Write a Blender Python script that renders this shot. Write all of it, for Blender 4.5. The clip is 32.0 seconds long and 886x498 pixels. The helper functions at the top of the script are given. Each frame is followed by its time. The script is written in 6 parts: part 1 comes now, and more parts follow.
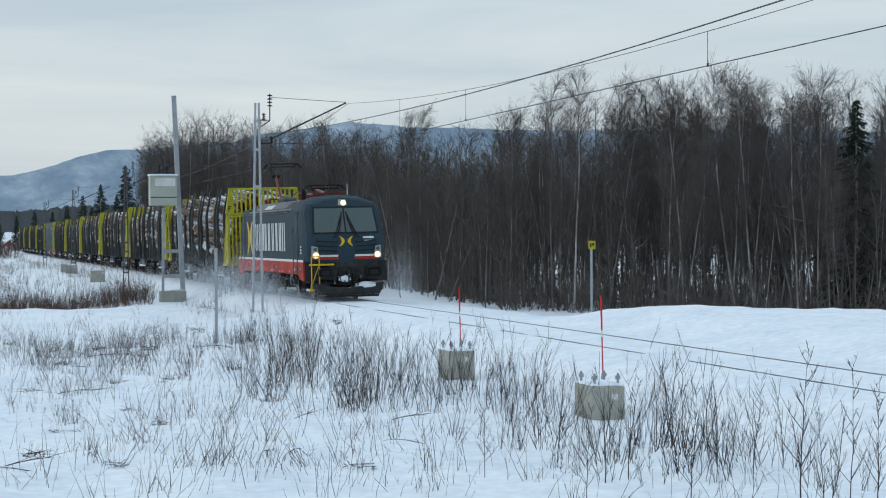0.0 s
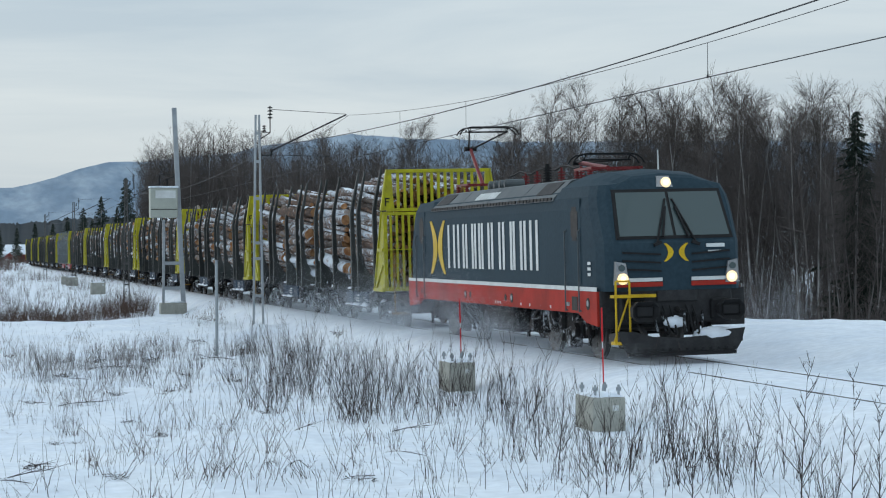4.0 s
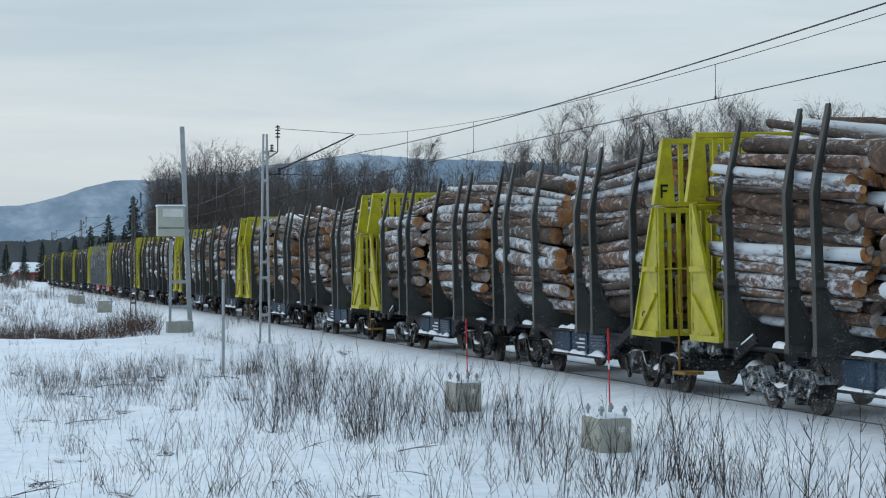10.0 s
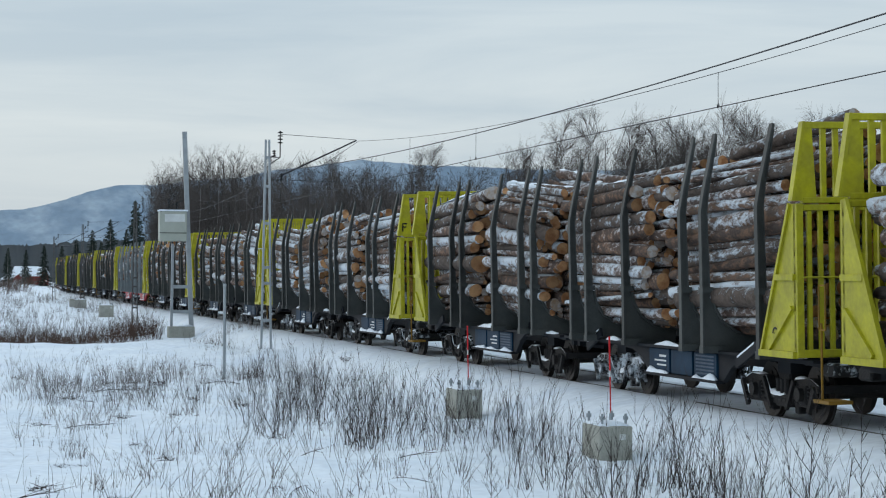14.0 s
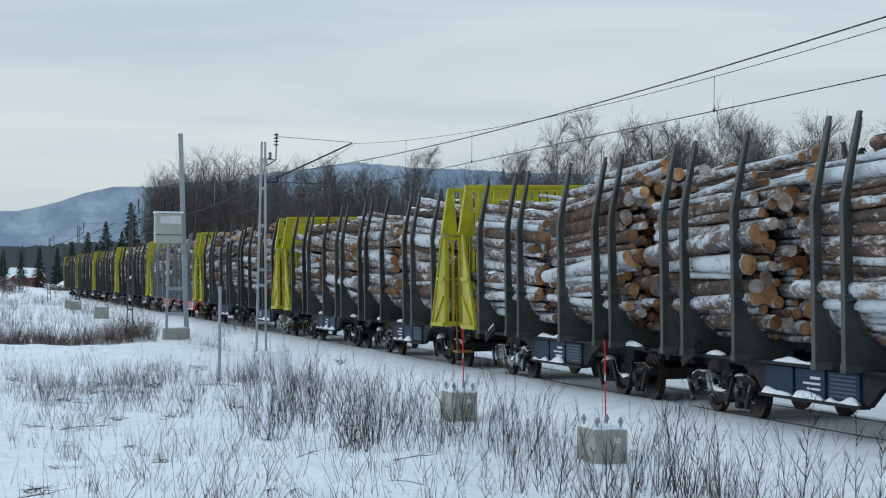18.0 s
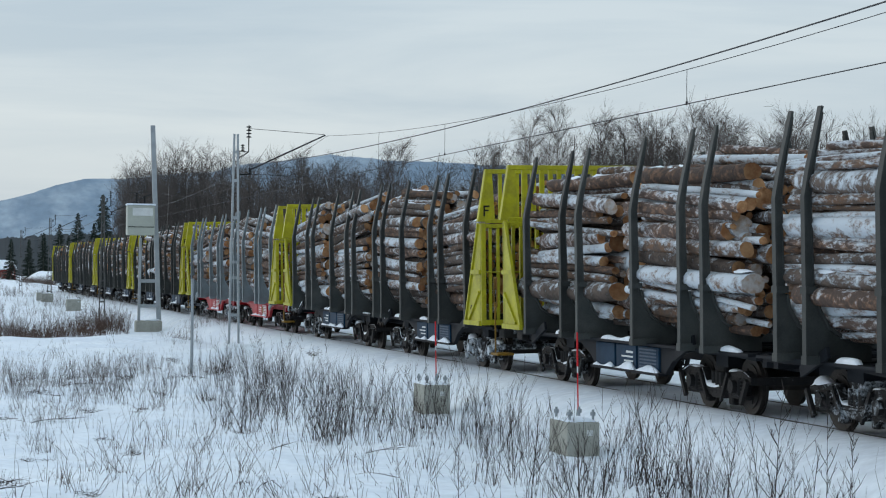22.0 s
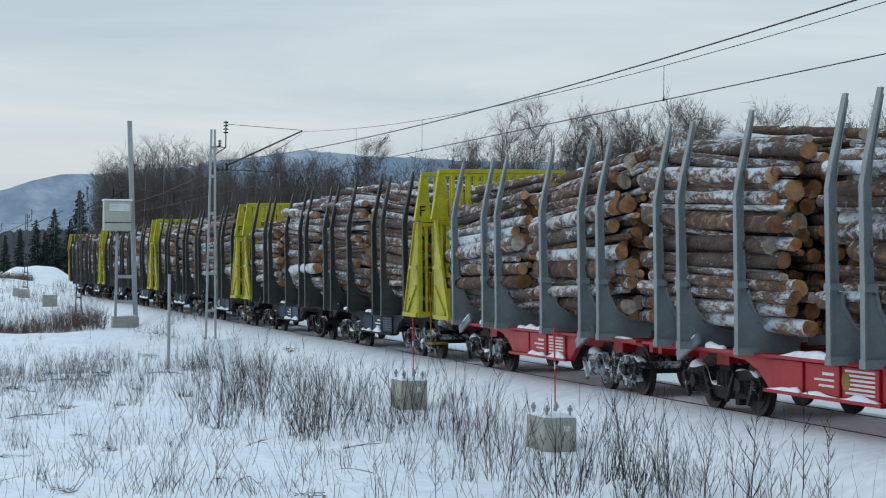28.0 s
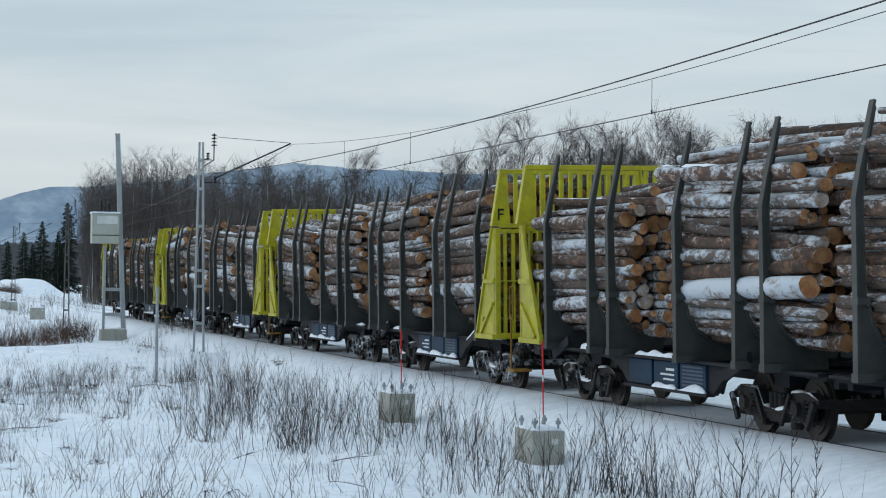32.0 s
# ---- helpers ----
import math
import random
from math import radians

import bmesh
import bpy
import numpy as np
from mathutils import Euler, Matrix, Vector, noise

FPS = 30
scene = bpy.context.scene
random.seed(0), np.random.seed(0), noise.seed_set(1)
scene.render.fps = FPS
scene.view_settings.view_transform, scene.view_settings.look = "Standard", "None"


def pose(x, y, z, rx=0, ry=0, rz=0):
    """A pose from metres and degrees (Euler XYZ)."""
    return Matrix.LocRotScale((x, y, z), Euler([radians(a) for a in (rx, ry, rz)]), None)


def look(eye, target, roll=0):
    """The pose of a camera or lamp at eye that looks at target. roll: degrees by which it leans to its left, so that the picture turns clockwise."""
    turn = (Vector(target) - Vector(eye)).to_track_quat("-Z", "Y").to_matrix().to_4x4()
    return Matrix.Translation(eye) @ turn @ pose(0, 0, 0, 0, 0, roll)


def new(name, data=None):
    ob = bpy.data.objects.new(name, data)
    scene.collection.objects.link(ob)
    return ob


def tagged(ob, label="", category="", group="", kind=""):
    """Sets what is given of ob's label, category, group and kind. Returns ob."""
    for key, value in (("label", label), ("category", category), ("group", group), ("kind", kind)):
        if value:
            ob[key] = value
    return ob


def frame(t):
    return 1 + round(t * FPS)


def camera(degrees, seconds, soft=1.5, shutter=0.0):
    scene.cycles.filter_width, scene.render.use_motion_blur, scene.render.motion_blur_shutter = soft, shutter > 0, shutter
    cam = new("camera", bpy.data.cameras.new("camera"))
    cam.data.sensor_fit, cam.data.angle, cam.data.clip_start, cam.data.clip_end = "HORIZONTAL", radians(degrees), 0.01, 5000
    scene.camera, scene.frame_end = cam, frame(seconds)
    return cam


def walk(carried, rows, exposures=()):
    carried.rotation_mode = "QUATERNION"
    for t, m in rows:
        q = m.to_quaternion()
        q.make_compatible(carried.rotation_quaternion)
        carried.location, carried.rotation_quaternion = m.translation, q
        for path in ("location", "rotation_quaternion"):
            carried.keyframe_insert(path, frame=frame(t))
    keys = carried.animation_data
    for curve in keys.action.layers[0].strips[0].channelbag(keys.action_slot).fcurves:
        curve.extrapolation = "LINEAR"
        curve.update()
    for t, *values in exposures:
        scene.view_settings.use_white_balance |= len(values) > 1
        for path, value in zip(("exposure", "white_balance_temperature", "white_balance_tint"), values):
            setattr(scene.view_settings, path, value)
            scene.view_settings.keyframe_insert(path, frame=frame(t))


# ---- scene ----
LENS = 25.173
EYE = (0.0, 0.0, 2.205)
# seconds, turn to the right of the track's line, tilt up, lean to the right (degrees)
AIM = [
    (0.0, 13.827, -0.285, 0.235), (0.5, 13.819, -0.258, 0.31), (1.0, 13.784, -0.222, 0.241),
    (1.5, 13.703, -0.197, 0.294), (2.0, 13.695, -0.146, 0.359), (2.5, 13.655, -0.049, 0.405),
    (3.0, 13.75, 0.009, 0.358), (3.5, 13.786, 0.027, 0.357), (5.5, 13.934, 0.198, 0.176),
    (6.0, 13.872, 0.247, 0.26), (6.5, 13.849, 0.263, 0.272), (7.0, 13.833, 0.288, 0.213),
    (7.5, 13.869, 0.307, 0.182), (8.0, 13.871, 0.382, 0.19), (8.5, 13.817, 0.432, 0.177),
    (9.0, 13.756, 0.508, 0.161), (9.5, 13.66, 0.562, 0.021), (10.0, 13.619, 0.633, 0.0),
    (10.5, 13.616, 0.686, -0.059), (11.0, 13.586, 0.69, -0.142), (11.5, 13.572, 0.687, -0.184),
    (12.0, 13.556, 0.693, -0.187), (12.5, 13.542, 0.706, -0.131), (13.0, 13.56, 0.741, -0.222),
    (13.5, 13.568, 0.791, -0.302), (14.0, 13.568, 0.823, -0.351), (14.5, 13.571, 0.834, -0.418),
    (16.5, 13.521, 0.891, -0.398), (17.0, 13.547, 0.899, -0.474), (17.5, 13.594, 0.917, -0.497),
    (18.0, 13.695, 0.907, -0.555), (18.5, 13.768, 0.896, -0.554), (19.0, 13.856, 0.846, -0.551),
    (19.5, 13.906, 0.833, -0.579), (20.0, 14.062, 0.816, -0.485), (20.5, 14.198, 0.79, -0.59),
    (21.0, 14.305, 0.781, -0.583), (21.5, 14.427, 0.768, -0.596), (22.0, 14.482, 0.698, -0.609),
    (22.5, 14.551, 0.648, -0.586), (23.0, 14.601, 0.618, -0.573), (23.5, 14.626, 0.598, -0.597),
    (24.0, 14.651, 0.565, -0.552), (24.5, 14.693, 0.553, -0.639), (25.0, 14.721, 0.567, -0.567),
    (25.5, 14.7, 0.565, -0.537), (27.5, 15.043, 0.598, -0.571), (28.0, 15.14, 0.582, -0.621),
    (28.5, 15.165, 0.585, -0.591), (29.0, 15.189, 0.601, -0.571), (29.5, 15.217, 0.631, -0.548),
    (30.0, 15.239, 0.673, -0.531), (30.5, 15.26, 0.723, -0.55), (31.0, 15.311, 0.776, -0.565),
    (31.5, 15.376, 0.815, -0.645), (32.0, 15.476, 0.957, -0.646),
]

cam = camera(LENS, 32.0, soft=1.12)


def aim(turn, tilt, lean):
    """The camera's pose at EYE."""
    a, b = radians(turn), radians(tilt)
    far = Vector(EYE) + Vector((math.sin(a) * math.cos(b), math.cos(a) * math.cos(b), math.sin(b))) * 100
    return look(EYE, far, -lean)


walk(cam, [(t, aim(a, b, c)) for t, a, b, c in AIM])

# ---- sky and light: overcast winter afternoon, the sun low behind thin cloud ----
SUN_UP, SUN_TURN = radians(16), radians(-35)
world = bpy.data.worlds.new("sky")
scene.world = world
world.use_nodes = True
wn, wl = world.node_tree.nodes, world.node_tree.links
wn.clear()


def wnode(kind, **values):
    n = wn.new(kind)
    for key, value in values.items():
        if key in n.inputs:
            n.inputs[key].default_value = value
    return n


sky = wnode("ShaderNodeTexSky")
sky.sky_type, sky.sun_disc, sky.sun_elevation, sky.sun_rotation = "NISHITA", False, SUN_UP, SUN_TURN
sky.air_density, sky.dust_density, sky.ozone_density = 1.0, 2.0, 1.5
place_ = wnode("ShaderNodeTexCoord")
stretch = wnode("ShaderNodeMapping")
stretch.inputs["Scale"].default_value = (1.6, 1.6, 15)
wl.new(place_.outputs["Generated"], stretch.inputs["Vector"])
cloud = wnode("ShaderNodeTexNoise", Scale=1.6, Detail=7.0, Roughness=0.55, Distortion=0.4)
wl.new(stretch.outputs["Vector"], cloud.inputs["Vector"])
height = wnode("ShaderNodeSeparateXYZ")
wl.new(place_.outputs["Generated"], height.inputs["Vector"])
rise = wnode("ShaderNodeMapRange")
rise.inputs["From Min"].default_value, rise.inputs["From Max"].default_value = 0.0, 0.85
wl.new(height.outputs["Z"], rise.inputs["Value"])
deck = wnode("ShaderNodeValToRGB")
deck.color_ramp.elements[0].position, deck.color_ramp.elements[0].color = 0.0, (0.69, 0.765, 0.80, 1)
deck.color_ramp.elements[1].position, deck.color_ramp.elements[1].color = 1.0, (0.86, 1.05, 1.20, 1)
middle = deck.color_ramp.elements.new(0.19)
middle.color = (0.575, 0.69, 0.775, 1)
quarter = deck.color_ramp.elements.new(0.42)
quarter.color = (0.66, 0.80, 0.92, 1)
wl.new(rise.outputs["Result"], deck.inputs["Fac"])
streak = wnode("ShaderNodeValToRGB")
streak.color_ramp.elements[0].position, streak.color_ramp.elements[0].color = 0.38, (0.88, 0.91, 0.94, 1)
streak.color_ramp.elements[1].position, streak.color_ramp.elements[1].color = 0.62, (1.12, 1.09, 1.06, 1)
wl.new(cloud.outputs["Fac"], streak.inputs["Fac"])
over = wnode("ShaderNodeMix")
over.data_type, over.blend_type = "RGBA", "MULTIPLY"
over.inputs["Factor"].default_value = 1.0
wl.new(deck.outputs["Color"], over.inputs["A"])
wl.new(streak.outputs["Color"], over.inputs["B"])
cover = wnode("ShaderNodeBackground", Strength=1.0)
wl.new(over.outputs["Result"], cover.inputs["Color"])
clear = wnode("ShaderNodeBackground", Strength=0.06)
wl.new(sky.outputs["Color"], clear.inputs["Color"])
both = wnode("ShaderNodeMixShader", Fac=0.88)
wl.new(clear.outputs["Background"], both.inputs[1])
wl.new(cover.outputs["Background"], both.inputs[2])
wout = wnode("ShaderNodeOutputWorld")
wl.new(both.outputs["Shader"], wout.inputs["Surface"])

sun = new("sun", bpy.data.lights.new("sun", "SUN"))
sun.data.energy, sun.data.angle, sun.data.color = 0.6, radians(25), (1.0, 0.95, 0.9)
sun.matrix_basis = look((0, 0, 60), Vector((0, 0, 60)) - Vector((math.sin(SUN_TURN) * math.cos(SUN_UP), math.cos(SUN_TURN) * math.cos(SUN_UP), math.sin(SUN_UP))))
scene.view_settings.exposure = 0.0

# ---- helpers for parts ----
def part(name, bm, material, parent, label="", smooth=False):
    """Links a bmesh (or a mesh) as one mesh object under a thing or a part."""
    if isinstance(bm, bmesh.types.BMesh):
        me = bpy.data.meshes.new(name)
        bm.to_mesh(me)
        bm.free()
        if smooth:
            me.shade_smooth()
        me.materials.append(material)
    else:
        me = bm
    ob = new(name, me)
    ob.parent = parent
    if label:
        ob["label"] = label
    return ob


def thing(name, label, category, group="", m=None, kind=""):
    ob = new(name)
    ob.empty_display_size = 0.2
    if m is not None:
        ob.matrix_basis = m
    return tagged(ob, label, category, group, kind)


def box(bm, x0, x1, y0, y1, z0, z1, bevel=0.0):
    made = bmesh.ops.create_cube(bm, size=1.0)["verts"]
    for v in made:
        v.co = Vector(((x0 + x1) / 2 + v.co.x * (x1 - x0), (y0 + y1) / 2 + v.co.y * (y1 - y0), (z0 + z1) / 2 + v.co.z * (z1 - z0)))
    if bevel:
        es = list({e for v in made for e in v.link_edges})
        bmesh.ops.bevel(bm, geom=es, offset=bevel, segments=1, affect="EDGES")
    return made


def rod(bm, a, b, r0, r1=None, sides=8, caps=True):
    """A tapered round bar from a to b."""
    r1 = r0 if r1 is None else r1
    a, b = Vector(a), Vector(b)
    way = b - a
    if way.length < 1e-6:
        return
    q = way.to_track_quat("Z", "Y").to_matrix()
    rings = []
    for p, r in ((a, r0), (b, r1)):
        rings.append([bm.verts.new(p + q @ Vector((math.cos(i * math.tau / sides) * r, math.sin(i * math.tau / sides) * r, 0))) for i in range(sides)])
    for i in range(sides):
        j = (i + 1) % sides
        bm.faces.new((rings[0][i], rings[0][j], rings[1][j], rings[1][i]))
    if caps:
        bm.faces.new(rings[0][::-1])
        bm.faces.new(rings[1])


def bar(bm, a, b, w, d, up=(0, 0, 1)):
    """A square bar from a to b, w wide, d deep."""
    a, b = Vector(a), Vector(b)
    way = (b - a).normalized()
    side = way.cross(Vector(up))
    side = side.normalized() if side.length > 1e-4 else Vector((1, 0, 0))
    top = side.cross(way)
    ring = []
    for p in (a, b):
        ring.append([bm.verts.new(p + side * sx * w / 2 + top * sy * d / 2) for sx, sy in ((-1, -1), (1, -1), (1, 1), (-1, 1))])
    for i in range(4):
        j = (i + 1) % 4
        bm.faces.new((ring[0][i], ring[0][j], ring[1][j], ring[1][i]))
    bm.faces.new(ring[0][::-1])
    bm.faces.new(ring[1])


def plate(bm, outline, axis, c0, c1):
    """A flat plate: the outline (pairs) in the plane across axis, from c0 to c1 along it."""
    def at(p, c):
        return {"x": (c, p[0], p[1]), "y": (p[0], c, p[1]), "z": (p[0], p[1], c)}[axis]
    r0 = [bm.verts.new(at(p, c0)) for p in outline]
    r1 = [bm.verts.new(at(p, c1)) for p in outline]
    n = len(outline)
    for i in range(n):
        j = (i + 1) % n
        bm.faces.new((r0[i], r0[j], r1[j], r1[i]))
    bm.faces.new(r0[::-1])
    bm.faces.new(r1)


def disc(bm, c, r, y0, sides=20, axis="x", width=0.1):
    """A short round drum round the point c."""
    c = Vector(c)
    d = {"x": Vector((1, 0, 0)), "y": Vector((0, 1, 0)), "z": Vector((0, 0, 1))}[axis]
    rod(bm, c - d * width / 2, c + d * width / 2, r, r, sides)


def fix(bm):
    bmesh.ops.recalc_face_normals(bm, faces=bm.faces[:])
    return bm


# ---- materials ----
def material(name, colour, rough=0.7, metal=0.0, second=None, mix=0.5, scale=4.0, grain=40.0, bump=0.15, spread=0.0, snow=0.0, spec=0.2, snow_size=5.0, stretch_=(1, 1, 1), contrast=(0.4, 0.62)):
    """colour and second mixed by stains of the given scale, with finer grain, relief, and snow that has settled in patches."""
    m = bpy.data.materials.new(name)
    m.use_nodes = True
    n, l = m.node_tree.nodes, m.node_tree.links
    b = n["Principled BSDF"]
    b.inputs["Metallic"].default_value = metal
    b.inputs["Specular IOR Level"].default_value = spec
    co = n.new("ShaderNodeTexCoord")
    mp = n.new("ShaderNodeMapping")
    mp.inputs["Scale"].default_value = stretch_
    l.new(co.outputs["Object"], mp.inputs["Vector"])
    if spread or snow:
        ob = n.new("ShaderNodeObjectInfo")
        off = n.new("ShaderNodeVectorMath")
        off.operation = "SCALE"
        off.inputs[0].default_value = (37, 53, 71)
        l.new(ob.outputs["Random"], off.inputs["Scale"])
        l.new(off.outputs["Vector"], mp.inputs["Location"])
    big = n.new("ShaderNodeTexNoise")
    big.inputs["Scale"].default_value, big.inputs["Detail"].default_value, big.inputs["Roughness"].default_value = scale, 5, 0.6
    small = n.new("ShaderNodeTexNoise")
    small.inputs["Scale"].default_value, small.inputs["Detail"].default_value = grain, 3
    for t in (big, small):
        l.new(mp.outputs["Vector"], t.inputs["Vector"])
    ramp = n.new("ShaderNodeMapRange")
    ramp.inputs["From Min"].default_value, ramp.inputs["From Max"].default_value = contrast
    ramp.inputs["To Max"].default_value = mix
    l.new(big.outputs["Fac"], ramp.inputs["Value"])
    two = n.new("ShaderNodeMix")
    two.data_type = "RGBA"
    two.inputs["A"].default_value = (*colour, 1)
    two.inputs["B"].default_value = (*(second or [c * 0.6 for c in colour]), 1)
    l.new(ramp.outputs["Result"], two.inputs["Factor"])
    fine = n.new("ShaderNodeHueSaturation")
    val = n.new("ShaderNodeMapRange")
    val.inputs["To Min"].default_value, val.inputs["To Max"].default_value = 0.78, 1.22
    l.new(small.outputs["Fac"], val.inputs["Value"])
    last = val.outputs["Result"]
    if spread:
        tone = n.new("ShaderNodeMapRange")
        tone.inputs["To Min"].default_value, tone.inputs["To Max"].default_value = 1 - spread, 1 + spread
        l.new(ob.outputs["Random"], tone.inputs["Value"])
        mul = n.new("ShaderNodeMath")
        mul.operation = "MULTIPLY"
        l.new(last, mul.inputs[0])
        l.new(tone.outputs["Result"], mul.inputs[1])
        last = mul.outputs["Value"]
    l.new(last, fine.inputs["Value"])
    l.new(two.outputs["Result"], fine.inputs["Color"])
    out, rgh = fine.outputs["Color"], None
    if snow:
        white = n.new("ShaderNodeTexNoise")
        white.inputs["Scale"].default_value, white.inputs["Detail"].default_value, white.inputs["Roughness"].default_value = snow_size, 9, 0.72
        drift = n.new("ShaderNodeTexNoise")
        drift.inputs["Scale"].default_value, drift.inputs["Detail"].default_value = snow_size * 0.3, 4
        l.new(mp.outputs["Vector"], drift.inputs["Vector"])
        blend = n.new("ShaderNodeMix")
        blend.inputs["Factor"].default_value = 0.32
        l.new(white.outputs["Fac"], blend.inputs["A"])
        l.new(drift.outputs["Fac"], blend.inputs["B"])
        facing = n.new("ShaderNodeSeparateXYZ")
        l.new(n.new("ShaderNodeNewGeometry").outputs["Normal"], facing.inputs["Vector"])
        lie = n.new("ShaderNodeMath")
        lie.operation = "MULTIPLY_ADD"
        lie.inputs[1].default_value = 0.045
        l.new(facing.outputs["Z"], lie.inputs[0])
        l.new(blend.outputs["Result"], lie.inputs[2])
        l.new(mp.outputs["Vector"], white.inputs["Vector"])
        shift = n.new("ShaderNodeMapRange")
        shift.inputs["To Min"].default_value, shift.inputs["To Max"].default_value = -0.085, 0.085
        l.new(ob.outputs["Random"], shift.inputs["Value"])
        add = n.new("ShaderNodeMath")
        l.new(lie.outputs["Value"], add.inputs[0])
        l.new(shift.outputs["Result"], add.inputs[1])
        cut = n.new("ShaderNodeMapRange")
        cut.inputs["From Min"].default_value, cut.inputs["From Max"].default_value = 0.575 - snow * 0.2, 0.685 - snow * 0.2
        l.new(add.outputs["Value"], cut.inputs["Value"])
        top = n.new("ShaderNodeMix")
        top.data_type = "RGBA"
        top.inputs["B"].default_value = (0.53, 0.58, 0.63, 1)
        l.new(out, top.inputs["A"])
        l.new(cut.outputs["Result"], top.inputs["Factor"])
        out = top.outputs["Result"]
    l.new(out, b.inputs["Base Color"])
    rr = n.new("ShaderNodeMapRange")
    rr.inputs["To Min"].default_value, rr.inputs["To Max"].default_value = max(0.05, rough - 0.12), min(1, rough + 0.12)
    l.new(big.outputs["Fac"], rr.inputs["Value"])
    l.new(rr.outputs["Result"], b.inputs["Roughness"])
    if bump:
        bp = n.new("ShaderNodeBump")
        bp.inputs["Strength"].default_value, bp.inputs["Distance"].default_value = bump, 0.02
        l.new(small.outputs["Fac"], bp.inputs["Height"])
        l.new(bp.outputs["Normal"], b.inputs["Normal"])
    return m


M_SNOW = material("snow", (0.77, 0.81, 0.86), 0.65, second=(0.67, 0.725, 0.80), mix=0.8, scale=0.6, grain=5, bump=0.25)
M_RAIL = material("rail_steel", (0.060, 0.056, 0.054), 0.6, 0.2, scale=3)
M_PLOUGH = material("plough_steel", (0.022, 0.022, 0.023), 0.6, second=(0.05, 0.05, 0.052), scale=5, bump=0.2)
M_BARK = material("pine_bark", (0.086, 0.060, 0.050), 0.9, second=(0.222, 0.130, 0.084), mix=1.0, scale=11, grain=40, bump=1.0, spread=0.4, snow=0.20, snow_size=11, stretch_=(1, 2.0, 1), contrast=(0.47, 0.61))
M_BIRCHLOG = material("grey_bark", (0.122, 0.092, 0.076), 0.9, second=(0.050, 0.037, 0.031), mix=0.9, scale=11, grain=40, bump=0.9, spread=0.4, snow=0.36, snow_size=11, stretch_=(1, 2.0, 1))
M_SNOWLOG = material("snowy_bark", (0.120, 0.088, 0.072), 0.9, second=(0.21, 0.122, 0.076), mix=0.9, scale=11, grain=40, bump=0.9, spread=0.4, snow=0.66, snow_size=10, stretch_=(1, 1.8, 1))
M_CUT = material("cut_wood", (0.42, 0.235, 0.115), 0.8, second=(0.21, 0.085, 0.035), mix=0.9, scale=5, grain=30, bump=0.2, spread=0.45)
M_SNOWCUT = material("snowy_cut_wood", (0.46, 0.44, 0.43), 0.9, second=(0.33, 0.22, 0.14), mix=1.0, scale=9, grain=30, bump=0.3, spread=0.15)
M_YELLOW = material("yellow_paint", (0.42, 0.39, 0.014), 0.5, second=(0.26, 0.24, 0.03), mix=0.7, scale=1.8, grain=14, bump=0.06)
M_STAKE = material("stake_steel", (0.046, 0.051, 0.050), 0.65, 0.0, second=(0.084, 0.085, 0.080), scale=2.0, spread=0.3, bump=0.1)
M_STAKE_GREY = material("grey_stake_paint", (0.20, 0.235, 0.25), 0.5, second=(0.13, 0.15, 0.16), scale=2.0, bump=0.08)
M_FRAME = material("underframe_dark", (0.013, 0.015, 0.019), 0.7, spec=0.1, second=(0.025, 0.027, 0.031), scale=1.5, bump=0.1)
M_PANEL = material("panel_blue", (0.010, 0.036, 0.070), 0.6, spec=0.08, second=(0.02, 0.03, 0.045), scale=1.8, bump=0.05)
M_LOUVRE = material("louvre_blue", (0.055, 0.085, 0.125), 0.6, second=(0.03, 0.05, 0.08), scale=2.0, bump=0.05)
M_FRAME_RED = material("underframe_red", (0.36, 0.012, 0.022), 0.45, second=(0.22, 0.01, 0.015), scale=1.5, bump=0.08)
M_BOGIE = material("bogie_grime", (0.012, 0.012, 0.013), 0.8, 0.0, second=(0.030, 0.027, 0.025), scale=4, bump=0.5, snow=0.13, snow_size=6.0)
M_LOCOWHEEL = material("worn_wheel_steel", (0.11, 0.108, 0.105), 0.5, 0.4, second=(0.04, 0.036, 0.032), scale=5, bump=0.15)
M_WHEEL = material("wheel_steel", (0.022, 0.020, 0.019), 0.6, 0.1, second=(0.045, 0.036, 0.030), scale=5, bump=0.2)
M_LOCO = material("loco_grey_blue", (0.029, 0.050, 0.065), 0.65, spec=0.04, second=(0.040, 0.063, 0.078), mix=0.7, scale=0.8, grain=12, bump=0.03)
M_ROOF = material("loco_roof_grey", (0.105, 0.120, 0.125), 0.55, spec=0.15, second=(0.065, 0.075, 0.082), scale=1.2, bump=0.05)
M_RED = material("loco_red", (0.40, 0.035, 0.024), 0.6, spec=0.06, second=(0.22, 0.035, 0.028), mix=0.7, scale=1.2, bump=0.03)
M_WHITE = material("white_paint", (0.62, 0.64, 0.63), 0.5, second=(0.45, 0.46, 0.45), scale=2, bump=0.02)
M_BLACK = material("black_rubber", (0.015, 0.015, 0.016), 0.6, scale=4, bump=0.1)
M_GALV = material("galvanised_steel", (0.34, 0.37, 0.39), 0.5, 0.35, second=(0.25, 0.27, 0.29), scale=3, bump=0.05)
# darker steel for the masts farther along the line
M_DARKSTEEL = material("dark_steel", (0.10, 0.10, 0.10), 0.7, 0.1, second=(0.06, 0.055, 0.05), scale=3, bump=0.05)
M_CABINET = material("cabinet_paint", (0.40, 0.42, 0.37), 0.5, second=(0.33, 0.35, 0.31), scale=2, bump=0.03)
M_CONCRETE = material("concrete", (0.36, 0.36, 0.32), 0.9, second=(0.26, 0.255, 0.22), scale=3, grain=30, bump=0.3)
